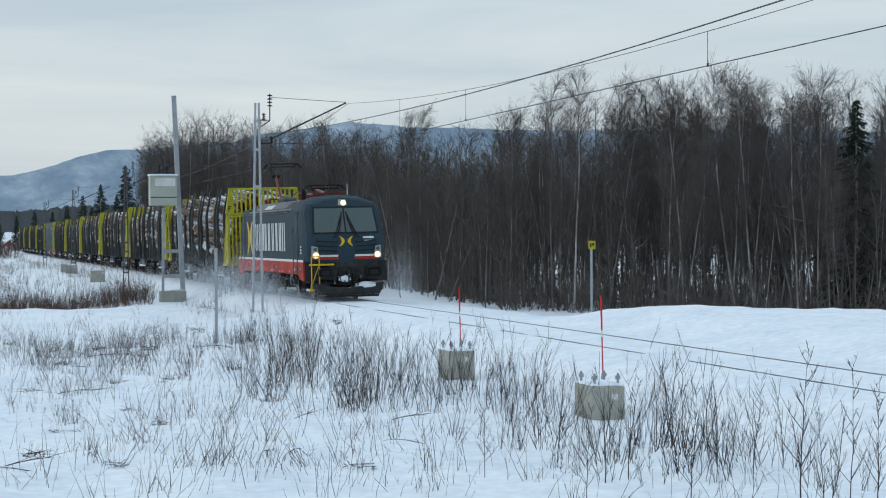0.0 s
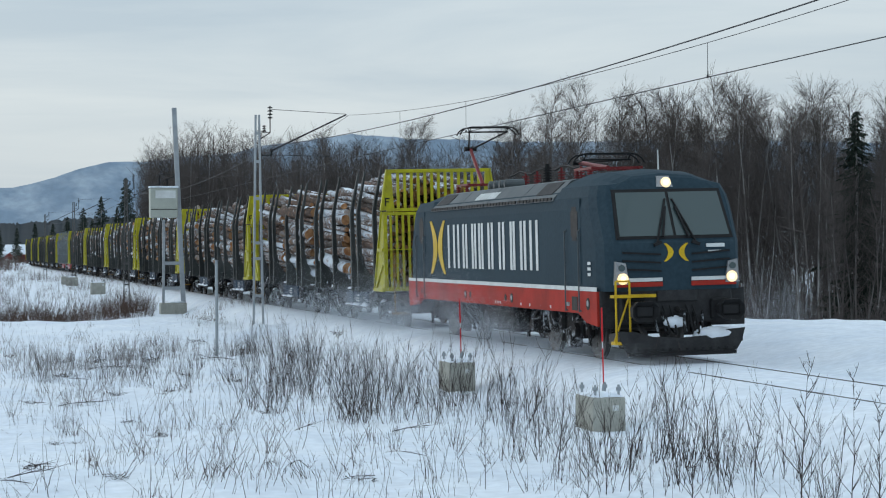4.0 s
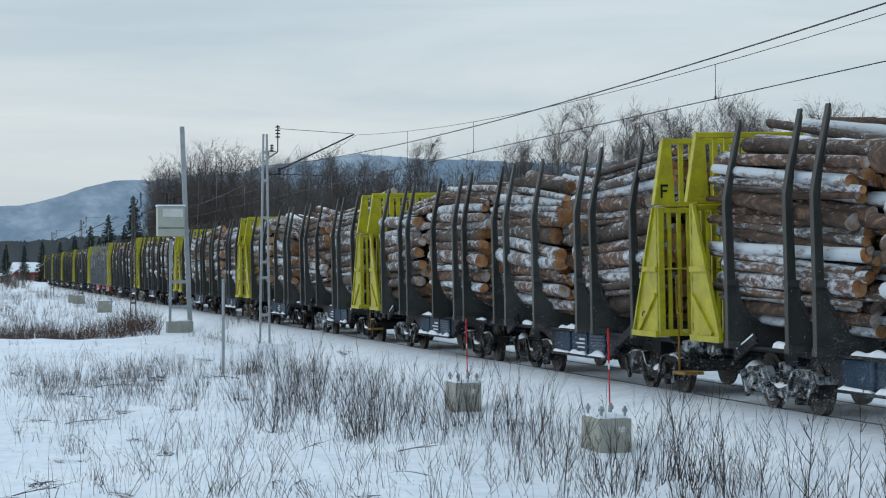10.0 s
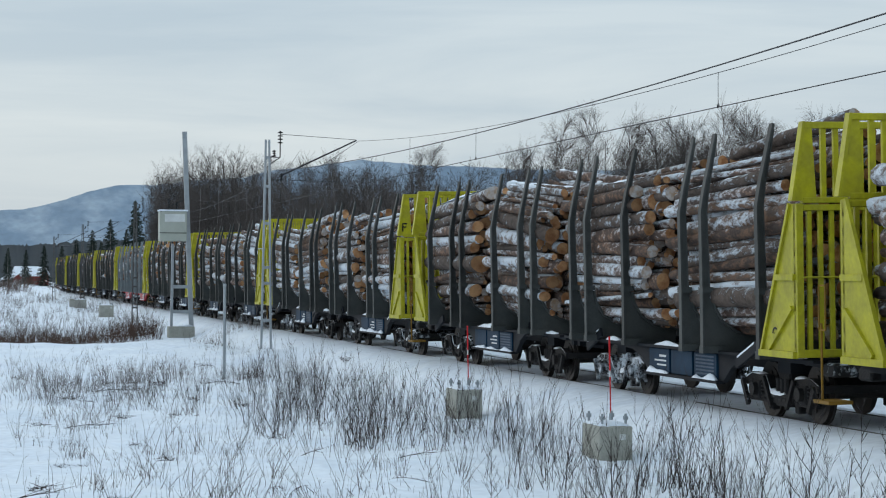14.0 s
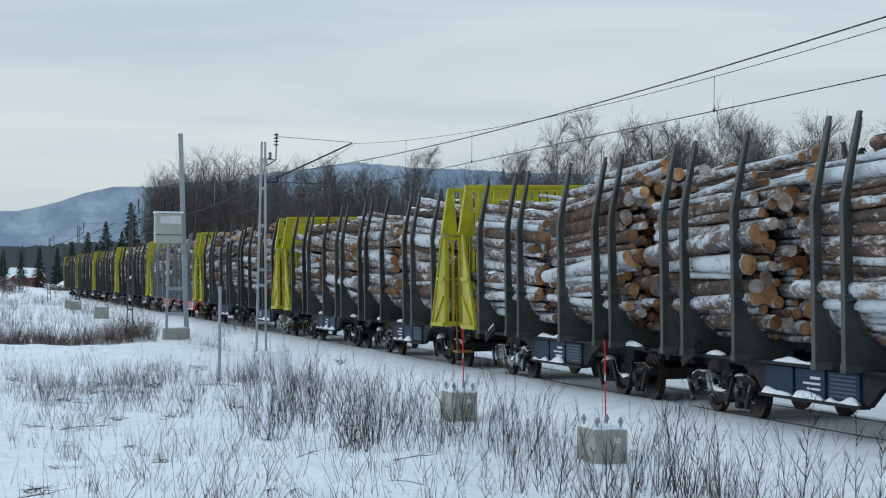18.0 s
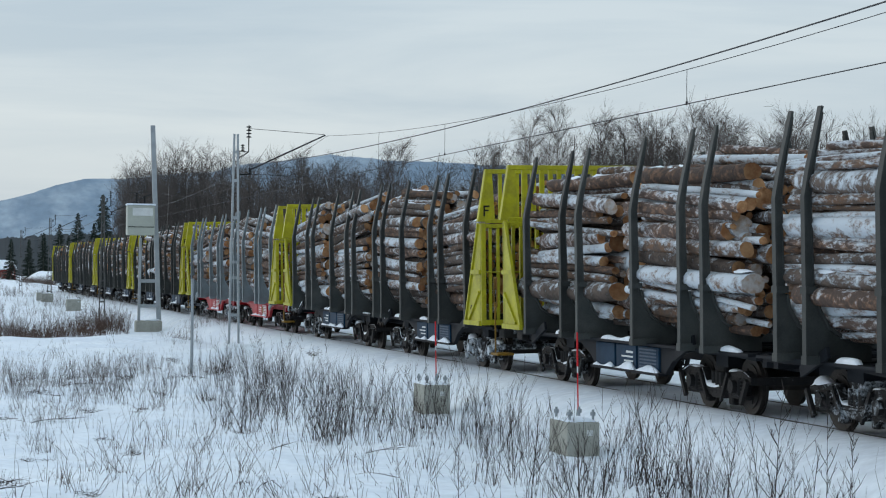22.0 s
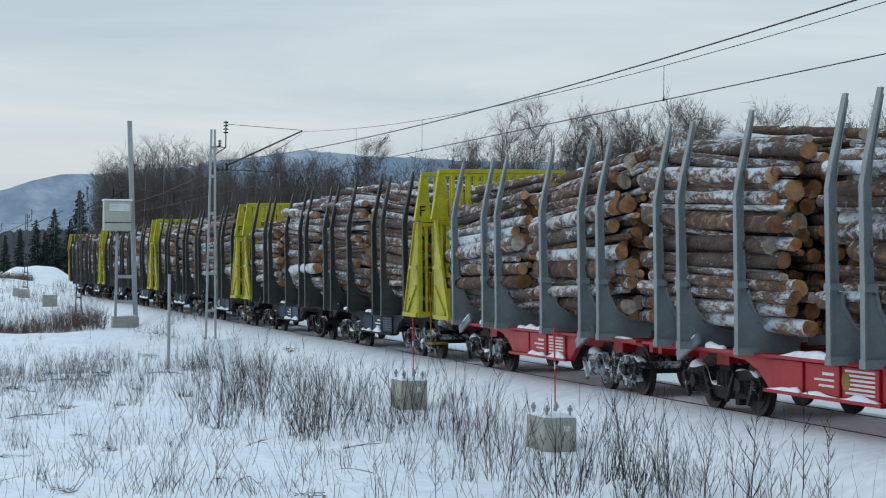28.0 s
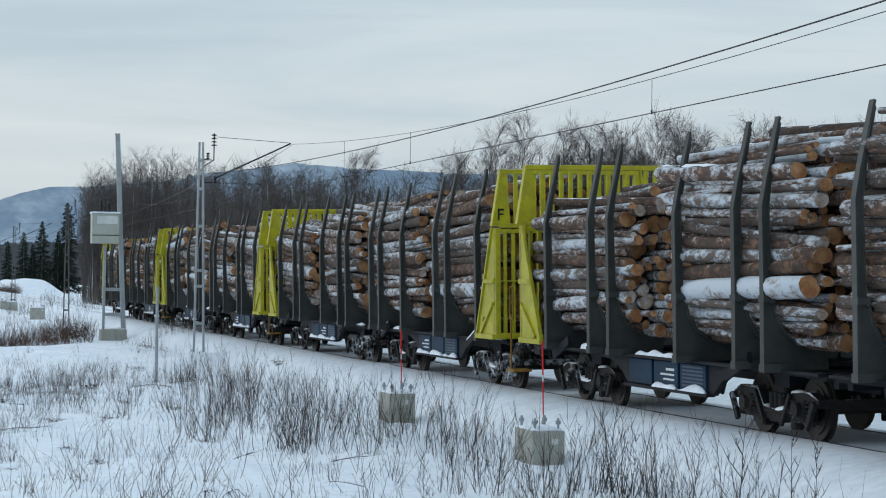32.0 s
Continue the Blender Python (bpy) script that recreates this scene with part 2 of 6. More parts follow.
M_REDPOLE = material("red_plastic", (0.62, 0.025, 0.03), 0.5, scale=3, bump=0.0)
M_WIRE = material("wire", (0.045, 0.045, 0.05), 0.6, 0.3, bump=0.0)
M_TRUNK = material("birch_trunk", (0.135, 0.12, 0.112), 0.9, second=(0.40, 0.39, 0.38), mix=0.8, scale=1.4, grain=8, bump=0.3, stretch_=(1, 1, 0.5), spread=0.55)
M_TWIG = material("twigs", (0.084, 0.071, 0.066), 0.9, second=(0.148, 0.130, 0.120), scale=0.5, bump=0.0, spread=0.3)
M_SPRUCE = material("spruce_needles", (0.018, 0.028, 0.020), 0.9, second=(0.03, 0.038, 0.03), scale=1.0, bump=0.2)
M_SHRUB = material("shrub_stems", (0.031, 0.026, 0.026), 0.85, second=(0.072, 0.051, 0.042), mix=0.7, scale=1.2, bump=0.0)
M_GRASS = material("dry_grass", (0.110, 0.086, 0.068), 0.9, second=(0.050, 0.036, 0.030), mix=1.0, scale=0.8, bump=0.0)
M_REDSHRUB = material("red_brown_stems", (0.098, 0.058, 0.043), 0.9, second=(0.060, 0.042, 0.034), mix=0.8, scale=1.2, bump=0.0)
M_FROST = material("frosted_stems", (0.30, 0.29, 0.29), 0.9, second=(0.13, 0.105, 0.095), mix=1.0, scale=1.5, bump=0.0)

# ---- the plan: the track runs along y at x = TRACK, the train comes towards -y ----
TRACK = 13.63


def ease(a, b, x):
    t = min(1.0, max(0.0, (x - a) / (b - a)))
    return t * t * (3 - 2 * t)


def ground_z(x, y):
    """Snow level under a point of the plan (rail heads lie at 0)."""
    d = x - TRACK
    side = abs(d)
    z = -0.006 + 0.013 * max(-1.0, min(1.0, d / 0.75)) - 0.19 * ease(0.95, 2.4, side)
    if d < 0:
        z -= 0.54 * ease(1.9, 3.0, side)
        z += 0.24 * ease(72, 80, y) * (1 - ease(82, 85, y)) * ease(2.6, 5, side) - 0.45 * ease(82, 87, y) * ease(4.5, 8, side)
    else:
        edge = 56.5 - (x - 15.0) * 1.05
        bank = 1 - ease(edge - 0.5, edge + 3.5, y)
        z += (0.52 * ease(2.2, 5.5, side)) * bank - 0.75 * ease(3, 9, side) * (1 - bank)
    far = math.hypot(x, y)
    if far < 400:
        k = ease(2.0, 4.5, side)
        z += k * (0.15 * noise.noise((x * 0.16, y * 0.11, 0.3)) + 0.10 * noise.noise((x * 0.55, y * 0.4, 4)) + 0.06 * noise.noise((x * 1.5, y * 1.0, 9)))
        if far < 90 and d < 0:
            z += k * (0.10 * max(0.0, noise.noise((x * 1.1, y * 0.8, 31))) + 0.03 * noise.noise((x * 3.1, y * 2.4, 14)))
            z += 0.42 * math.exp(-(x - 10.3) ** 2 / 0.9 - (y - 69) ** 2 / 3.5)
    if 0.66 < -d < 0.83:
        z = -0.016 + 0.012 * noise.noise((3.0, y * 0.33, 5)) + 0.006 * noise.noise((1.0, y * 1.9, 8))
    if side < 0.68:
        z = -0.012 + 0.017 * d + 0.012 * noise.noise((x * 2, y * 0.7, 1))
    return z


def make_ground():
    xs = [-3000, -1200, -500, -250, -120, -60, -40, -28, -20, -14] + [-10 + 0.4 * i for i in range(50)]
    xs += [TRACK + d for d in (-3.4, -3.0, -2.6, -2.2, -1.8, -1.3, -1.0, -0.81, -0.79, -0.69, -0.67, -0.3, 0, 0.3, 0.67, 0.69, 0.79, 0.81, 1.0, 1.3, 1.8, 2.2, 2.6, 3.0)]
    xs += [17 + 0.9 * i for i in range(26)] + [42, 46, 52, 60, 75, 100, 140, 200, 300, 500, 1000, 3000]
    ys = [-400, -120, -50, -20, 0, 8, 13] + [16 + 0.3 * i for i in range(160)] + [64 + 0.5 * i for i in range(81)] + [105 + 2.5 * i for i in range(40)] + [210 + 12 * i for i in range(24)] + [520, 600, 750, 1000, 1500, 3000]
    verts = [(x, y, ground_z(x, y)) for y in ys for x in xs]
    nx = len(xs)
    faces = [(j * nx + i, j * nx + i + 1, (j + 1) * nx + i + 1, (j + 1) * nx + i) for j in range(len(ys) - 1) for i in range(nx - 1)]
    me = bpy.data.meshes.new("ground")
    me.from_pydata(verts, [], faces)
    me.shade_smooth()
    me.materials.append(M_SNOW)
    tagged(new("ground", me), "snow-covered ground with drifts beside the railway track", "snow ground", kind="structure")


make_ground()


def make_track():
    bm = bmesh.new()
    for s in (-1, 1):
        x = TRACK + s * 0.7535
        h = s * 0.013
        plate(bm, [(x - 0.036, h), (x + 0.036, h), (x + 0.036, h - 0.04), (x + 0.01, h - 0.055), (x + 0.01, h - 0.14), (x - 0.01, h - 0.14), (x - 0.01, h - 0.055), (x - 0.036, h - 0.04)], "y", -120, 520)
        root = thing("rail", "worn steel rail half buried in snow", "rail", "rails of the track", kind="structure")
        part("rail_bar", fix(bm), M_RAIL, root)
        bm = bmesh.new()
    bm.free()


make_track()


# ---- the distance ----
def make_hill(name, label, pts, dist, base, colour, seed, second=None, rough_top=0.0006):
    """A far ridge: pts are (bearing in degrees, height in metres above the eye)."""
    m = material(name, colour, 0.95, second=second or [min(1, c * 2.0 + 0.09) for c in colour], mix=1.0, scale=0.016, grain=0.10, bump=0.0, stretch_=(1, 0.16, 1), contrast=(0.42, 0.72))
    verts, faces = [], []
    b0, b1 = pts[0][0], pts[-1][0]
    n = 1100 if rough_top > 0.001 else 260
    rows = 14
    for i in range(n + 1):
        b = b0 + (b1 - b0) * i / n
        for (p, h0), (q, h1) in zip(pts, pts[1:]):
            if p <= b <= q:
                h = h0 + (h1 - h0) * ease(p, q, b)
        h += 0.02 * h * noise.noise((b * 2.0, seed, 0)) + dist * rough_top * 0.6 * noise.noise((b * 43, seed, 8)) + dist * 0.0006 * noise.noise((b * 11, seed, 5))
        for k in range(rows + 1):
            f = k / rows
            d = dist * (0.62 + 0.38 * f)
            verts.append((d * math.sin(radians(b)), d * math.cos(radians(b)), base + (h + EYE[2] - base) * (f ** 1.35)))
    for i in range(n):
        for k in range(rows):
            a = i * (rows + 1) + k
            faces.append((a, a + 1, a + rows + 2, a + rows + 1))
    me = bpy.data.meshes.new(name)
    me.from_pydata(verts, [], faces)
    me.shade_smooth()
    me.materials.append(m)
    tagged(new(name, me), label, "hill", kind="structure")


def up(dist, px):
    return dist * px / 3511.0


# the hill's pale blue is distance haze painted into both its colours
make_hill("backdrop_hill", "distant wooded hill with snowy clearings, blue haze painted into its colours", [(-12, up(3000, 70)), (-2, up(3000, 72)), (1.2, up(3000, 112)), (4.6, up(3000, 158)), (7.5, up(3000, 172)), (9.0, up(3000, 190)), (11.2, up(3000, 206)), (13.6, up(3000, 197)), (16.5, up(3000, 192)), (22, up(3000, 190)), (28, up(3000, 180)), (40, up(3000, 150))], 3000, -20, (0.165, 0.232, 0.308), 3.0, (0.35, 0.42, 0.49))
make_hill("backdrop_woods", "dark belt of distant spruce woods", [(-14, up(1300, 52)), (0, up(1300, 50)), (1.6, up(1300, 52)), (4, up(1300, 62)), (8, up(1300, 60)), (40, up(1300, 60))], 1300, -3, (0.012, 0.020, 0.027), 9.0, (0.024, 0.034, 0.042), 0.0036)

# ---- the train ----
START = 68.34
LEAN = -1.1


def gone(t):
    """Metres that the train has rolled since the start; it slackens a little, then gathers speed."""
    return 8.39766 * t - 0.015236 * t * t + 0.000417 * t ** 3


RUN = [(2 * i, START - gone(2 * i)) for i in range(17)]
# how far each wagon stands off the even spacing
SLACK = {2: -0.10, 3: -0.24, 4: -0.06, 6: 0.07, 7: 0.17, 8: 0.03, 10: -0.08}
UNIT, PITCH, FIRST = 25.35, 27.106, 20.65
STAKES = [1.5, 3.9, 4.9, 7.96, 10.25, 11.25]
BOGIES = [2.0, 9.9, 14.95, 23.1]
WHEEL_R = 0.46


def wheelset_mesh(r, name, mat=None):
    bm = bmesh.new()
    for s in (-1, 1):
        disc(bm, (s * 0.79, 0, 0), r, 0, 28, "x", 0.075)
        disc(bm, (s * 0.745, 0, 0), r + 0.028, 0, 28, "x", 0.03)
        disc(bm, (s * 0.83, 0, 0), r * 0.78, 0, 24, "x", 0.03)
        disc(bm, (s * 0.86, 0, 0), 0.13, 0, 14, "x", 0.08)
        for k in range(4):
            a = k * math.tau / 4
            disc(bm, (s * 0.85, math.cos(a) * r * 0.55, math.sin(a) * r * 0.55), 0.045, 0, 8, "x", 0.03)
    disc(bm, (0, 0, 0), 0.085, 0, 12, "x", 1.6)
    me = bpy.data.meshes.new(name)
    fix(bm).to_mesh(me)
    bm.free()
    me.materials.append(mat or M_WHEEL)
    return me


WHEELSET = wheelset_mesh(WHEEL_R, "wheelset")


def bogie_mesh(base=0.9):
    bm = bmesh.new()
    for s in (-1, 1):
        x = s * 1.0
        plate(bm, [(-1.45, 0.62), (-1.2, 0.72), (-0.55, 0.70), (-0.35, 0.42), (0.35, 0.42), (0.55, 0.70), (1.2, 0.72), (1.45, 0.62), (1.45, 0.50), (1.15, 0.56), (0.62, 0.52), (0.40, 0.26), (-0.40, 0.26), (-0.62, 0.52), (-1.15, 0.56), (-1.45, 0.50)], "x", x - 0.06, x + 0.06)
        for k in (-base, base):
            box(bm, x - 0.11, x + 0.13, k - 0.16, k + 0.16, 0.30, 0.60, 0.03)
            disc(bm, (x + s * 0.15, k, 0.46), 0.11, 0, 12, "x", 0.08)
            for d in (-0.25, 0.25):
                rod(bm, (x, k + d, 0.30), (x, k + d, 0.62), 0.075, 0.075, 10)
            box(bm, x - 0.05, x + 0.05, k - 0.38, k + 0.38, 0.26, 0.32)
        for d in (-0.16, 0.0, 0.16):
            rod(bm, (x, d, 0.30), (x, d, 0.66), 0.07, 0.07, 10)
        rod(bm, (x + s * 0.06, -1.3, 0.40), (x + s * 0.06, 1.3, 0.34), 0.022, None, 6)
        for k in (-base, base):
            for d in (-0.25, 0.25):
                for i in range(5):
                    disc(bm, (x + s * 0.02, k + d, 0.33 + 0.06 * i), 0.095, 0, 10, "z", 0.022)
        for e in (-1, 1):
            bar(bm, (x + s * 0.12, e * 1.42, 0.58), (x + s * 0.12, e * 1.18, 0.20), 0.06, 0.09)
            bar(bm, (x + s * 0.10, e * 0.60, 0.66), (x + s * 0.10, e * 0.30, 0.20), 0.05, 0.07)
            box(bm, x - 0.02, x + 0.12, e * 0.52 - 0.09, e * 0.52 + 0.09, 0.14, 0.34, 0.02)
        box(bm, x - 0.05, x + 0.18, -0.24, 0.24, 0.22, 0.30, 0.02)
    box(bm, -1.0, 1.0, -0.22, 0.22, 0.45, 0.78, 0.03)
    for k in (-1.4, 1.4):
        box(bm, -1.0, 1.0, k - 0.06, k + 0.06, 0.50, 0.62)
    me = bpy.data.meshes.new("bogie")
    fix(bm).to_mesh(me)
    bm.free()
    me.materials.append(M_BOGIE)
    return me


BOGIE = bogie_mesh()


def bogie_snow_mesh(seed):
    """Snow lying along the dipped top edge of a bogie's near side frame."""
    top = [(-1.42, 0.63), (-1.15, 0.72), (-0.6, 0.71), (-0.38, 0.45), (0.0, 0.42), (0.38, 0.45), (0.6, 0.71), (1.15, 0.72), (1.42, 0.63)]
    bm = bmesh.new()
    rows = []
    for i in range(49):
        y = -1.42 + 2.84 * i / 48
        for (a, p), (b, q) in zip(top, top[1:]):
            if a <= y <= b:
                z = p + (q - p) * (y - a) / (b - a)
        h = max(0.002, 0.005 + 0.11 * noise.noise((y * 2.3, seed * 5.7, 2)))
        if i in (0, 48):
            h = 0.002
        rows.append([bm.verts.new((-1.0 + dx * (0.05 + 0.5 * h), y, z - 0.02 + dz * h + 0.01)) for dx, dz in ((-1.3, -0.6), (-1.2, 0.5), (-0.5, 1.0), (0.5, 1.0), (1, 0))])
    for a, b in zip(rows, rows[1:]):
        for k in range(4):
            bm.faces.new((a[k], a[k + 1], b[k + 1], b[k]))
    me = bpy.data.meshes.new("packed_snow")
    fix(bm).to_mesh(me)
    bm.free()
    me.shade_smooth()
    me.materials.append(M_SNOW)
    return me


BOGIE_SNOW = [bogie_snow_mesh(k) for k in range(5)]


def stake_mesh(mat):
    """One stake with its curved foot; it stands at the near side (-x), its foot curves in under the load."""
    bm = bmesh.new()
    w = 0.066
    prof = [(-1.62, 1.02), (-1.62, 2.05), (-1.63, 3.38), (-1.56, 3.75), (-1.37, 4.64), (-1.345, 4.62), (-1.50, 3.75), (-1.545, 3.38), (-1.51, 2.1), (-1.46, 1.78), (-1.32, 1.52), (-1.06, 1.35), (-0.62, 1.27), (-0.62, 1.02)]
    plate(bm, prof, "y", -0.03, 0.03)
    plate(bm, [(-1.65, 1.0), (-1.65, 2.05), (-1.66, 3.38), (-1.59, 3.76), (-1.38, 4.66), (-1.345, 4.65), (-1.555, 3.76), (-1.625, 3.38), (-1.615, 2.05), (-1.615, 1.0)], "y", -w, w)
    plate(bm, [(-1.52, 1.95), (-1.55, 3.38), (-1.51, 3.74), (-1.355, 4.58), (-1.34, 4.56), (-1.495, 3.72), (-1.535, 3.38), (-1.50, 1.95)], "y", -0.05, 0.05)
    inner = [(-1.495, 1.95), (-1.45, 1.75), (-1.31, 1.50), (-1.05, 1.33), (-0.62, 1.25)]
    for (a, b), (c, d) in zip(inner, inner[1:]):
        plate(bm, [(a, b), (c, d), (c + 0.02, d + 0.035), (a + 0.02, b + 0.035)], "y", -0.11, 0.11)
    box(bm, -1.66, -1.47, -0.10, 0.10, 2.0, 2.1)
    box(bm, -1.66, -1.2, -0.09, 0.09, 1.0, 1.12)
    me = bpy.data.meshes.new("stake")
    fix(bm).to_mesh(me)
    bm.free()
    me.materials.append(mat)
    return me


STAKE, STAKE_GREY = stake_mesh(M_STAKE), stake_mesh(M_STAKE_GREY)


def mesh_of(name, bm, mat):
    me = bpy.data.meshes.new(name)
    fix(bm).to_mesh(me)
    bm.free()
    me.materials.append(mat)
    return me


def bulkhead_meshes():
    """End wall of the load; its flat face lies at y = 0 and the side wings flare towards +y."""
    w = 1.66
    made = {}

    def keep(name, bm, mat=M_YELLOW):
        made[name] = mesh_of(name.split(" ")[0], bm, mat)

    bm = bmesh.new()
    box(bm, -w + 0.01, w - 0.01, -0.055, 0.055, 1.08, 1.20, 0.01)
    keep("end_wall", bm)
    bm = bmesh.new()
    box(bm, -0.055, 0.055, -0.06, 0.07, 1.08, 3.36, 0.008)
    keep("corner_post", bm)
    bm = bmesh.new()
    box(bm, -w + 0.11, w - 0.11, -0.055, 0.055, -0.045, 0.045, 0.01)
    keep("crossbar", bm)
    bm = bmesh.new()
    box(bm, -1.53, 1.53, -0.055, 0.055, -0.05, 0.05, 0.01)
    keep("crossbar top", bm)
    bm = bmesh.new()
    rod(bm, (-w + 0.08, -0.05, 0), (w - 0.08, -0.05, 0), 0.016, None, 6)
    keep("tie_rod", bm)
    bm = bmesh.new()
    box(bm, -0.034, 0.034, -0.03, 0.03, 1.14, 3.34)
    keep("slat low", bm)
    bm = bmesh.new()
    box(bm, -0.04, 0.04, -0.03, 0.03, 3.40, 4.50)
    keep("slat high", bm)
    for s in (-1, 1):
        tag = " near" if s < 0 else " far"
        x0, x1 = sorted((s * w, s * (w - 0.03)))
        bm = bmesh.new()
        plate(bm, [(s * 1.72, 3.40), (s * 1.33, 3.40), (s * 1.40, 4.57), (s * 1.53, 4.57)], "y", -0.05, 0.035)
        bar(bm, (s * 1.715, -0.01, 3.40), (s * 1.525, -0.01, 4.57), 0.05, 0.15, (0, 1, 0))
        keep("gusset" + tag, bm)
        bm = bmesh.new()
        plate(bm, [(0, 1.08), (1.32, 1.08), (1.29, 1.22), (0.16, 3.36), (0, 3.36)], "x", x0, x1)
        keep("side_wing" + tag, bm)
        bm = bmesh.new()
        bar(bm, (s * (w + 0.02), 0.0, 2.27), (s * (w + 0.02), 0.70, 2.27), 0.06, 0.09)
        keep("rib" + tag, bm)
        bm = bmesh.new()
        bar(bm, (s * (w + 0.02), 0.10, 1.82), (s * (w + 0.02), 0.95, 1.20), 0.05, 0.07)
        keep("brace" + tag, bm)
        bm = bmesh.new()
        bar(bm, (s * (w + 0.015), 1.31, 1.10), (s * (w + 0.015), 0.16, 3.36), 0.05, 0.06)
        keep("edge_bar" + tag, bm)
        bm = bmesh.new()
        bar(bm, (s * (w + 0.02), 0.0, 1.12), (s * (w + 0.02), 1.32, 1.12), 0.07, 0.10)
        keep("foot_bar" + tag, bm)
    bm = bmesh.new()
    y0, y1 = -0.058, -0.049
    plate(bm, [(-1.60, 3.52), (-1.565, 3.52), (-1.565, 3.76), (-1.60, 3.76)], "y", y0, y1)
    plate(bm, [(-1.565, 3.72), (-1.46, 3.72), (-1.46, 3.76), (-1.565, 3.76)], "y", y0, y1)
    plate(bm, [(-1.565, 3.63), (-1.48, 3.63), (-1.48, 3.665), (-1.565, 3.665)], "y", y0, y1)
    keep("letter_f", bm, M_BLACK)
    bm = bmesh.new()
    loop = [(0.78 + 0.10 * math.cos(k * 0.4), 1.42 + 0.10 * math.sin(k * 0.4)) for k in range(15)]
    loop += [(0.78 + 0.072 * math.cos(k * 0.4), 1.42 + 0.072 * math.sin(k * 0.4)) for k in range(14, -1, -1)]
    plate(bm, loop, "x", -w - 0.008, -w + 0.001)
    plate(bm, [(0.73, 1.405), (0.80, 1.405), (0.80, 1.435), (0.73, 1.435)], "x", -w - 0.008, -w + 0.001)
    keep("ring_mark", bm, M_BLACK)
    return made


WALL = bulkhead_meshes()


def bulkhead(wagon, m, front, letter):
    b = part("end_wall", WALL["end_wall"], None, wagon, "yellow slatted steel end wall with side wings")
    b.matrix_basis = m
    for i in range(17):
        part("slat", WALL["slat low"], None, b).matrix_basis = pose(-1.44 + 0.18 * i, 0, 0)
    for i in range(13):
        part("slat", WALL["slat high"], None, b).matrix_basis = pose(-1.2 + 0.2 * i, 0, 0)
    for name in ("gusset", "side_wing", "rib", "brace", "edge_bar", "foot_bar"):
        for tag in (" near", " far"):
            part(name, WALL[name + tag], None, b)
    for s in (-1, 1):
        part("corner_post", WALL["corner_post"], None, b).matrix_basis = pose(s * 1.605, 0, 0)
    for z in (3.30, 3.41):
        part("crossbar", WALL["crossbar"], None, b).matrix_basis = pose(0, 0, z)
    part("crossbar", WALL["crossbar top"], None, b).matrix_basis = pose(0, 0, 4.52)
    part("tie_rod", WALL["tie_rod"], None, b).matrix_basis = pose(0, 0, 2.27)
    part("ring_mark", WALL["ring_mark"], None, b)
    if letter:
        part("letter_f", WALL["letter_f"], None, b, "black letter F")


def log_mesh(k, bark):
    """A log 1 m long along y from 0, 0.1 m in radius, slightly crooked, with sawn ends."""
    r = random.Random(k)
    bm = bmesh.new()
    sides, rings = 12, 9
    grid = []
    ph = r.uniform(0, 6)
    oval, taper, knots = r.uniform(0.03, 0.12), r.uniform(0.06, 0.22), [(r.randrange(1, 8), r.randrange(12)) for _ in range(3)]
    for j in range(rings):
        f = j / (rings - 1)
        cx, cz = 0.022 * math.sin(f * 3.4 + ph), 0.022 * math.cos(f * 2.7 + ph)
        ring = []
        for i in range(sides):
            a = i * math.tau / sides
            q = 0.1 * (1 + oval * math.sin(2 * a + ph) + 0.16 * noise.noise((math.cos(a) * 1.5, f * 7, math.sin(a) * 1.5 + k * 9.1))) * (1 + taper * (0.45 - f))
            if (j, i) in knots:
                q *= 1.12
            ring.append(bm.verts.new((cx + math.cos(a) * q, f, cz + math.sin(a) * q)))
        grid.append(ring)
    for j in range(rings - 1):
        for i in range(sides):
            n = (i + 1) % sides
            bm.faces.new((grid[j][i], grid[j + 1][i], grid[j + 1][n], grid[j][n]))
    for i, e in enumerate((bm.faces.new(grid[0]), bm.faces.new(grid[-1][::-1]))):
        e.material_index = 2 if (k + i) % 4 == 0 else 1
    fix(bm)
    for f in bm.faces:
        f.smooth = f.material_index == 0
    me = bpy.data.meshes.new("log")
    bm.to_mesh(me)
    bm.free()
    me.materials.append(bark)
    me.materials.append(M_CUT)
    me.materials.append(M_SNOWCUT)
    return me


LOGS = [log_mesh(k, M_BARK if k % 7 < 4 else M_BIRCHLOG) for k in range(14)]
SNOWY_LOGS = [log_mesh(k + 21, M_SNOWLOG) for k in range(7)]
# share of snow-covered logs, wagon by wagon
SNOWY = {1: 0.42, 2: 0.18, 3: 0.25, 4: 0.62, 5: 0.36, 6: 0.32, 7: 0.14, 8: 0.14, 10: 0.2}


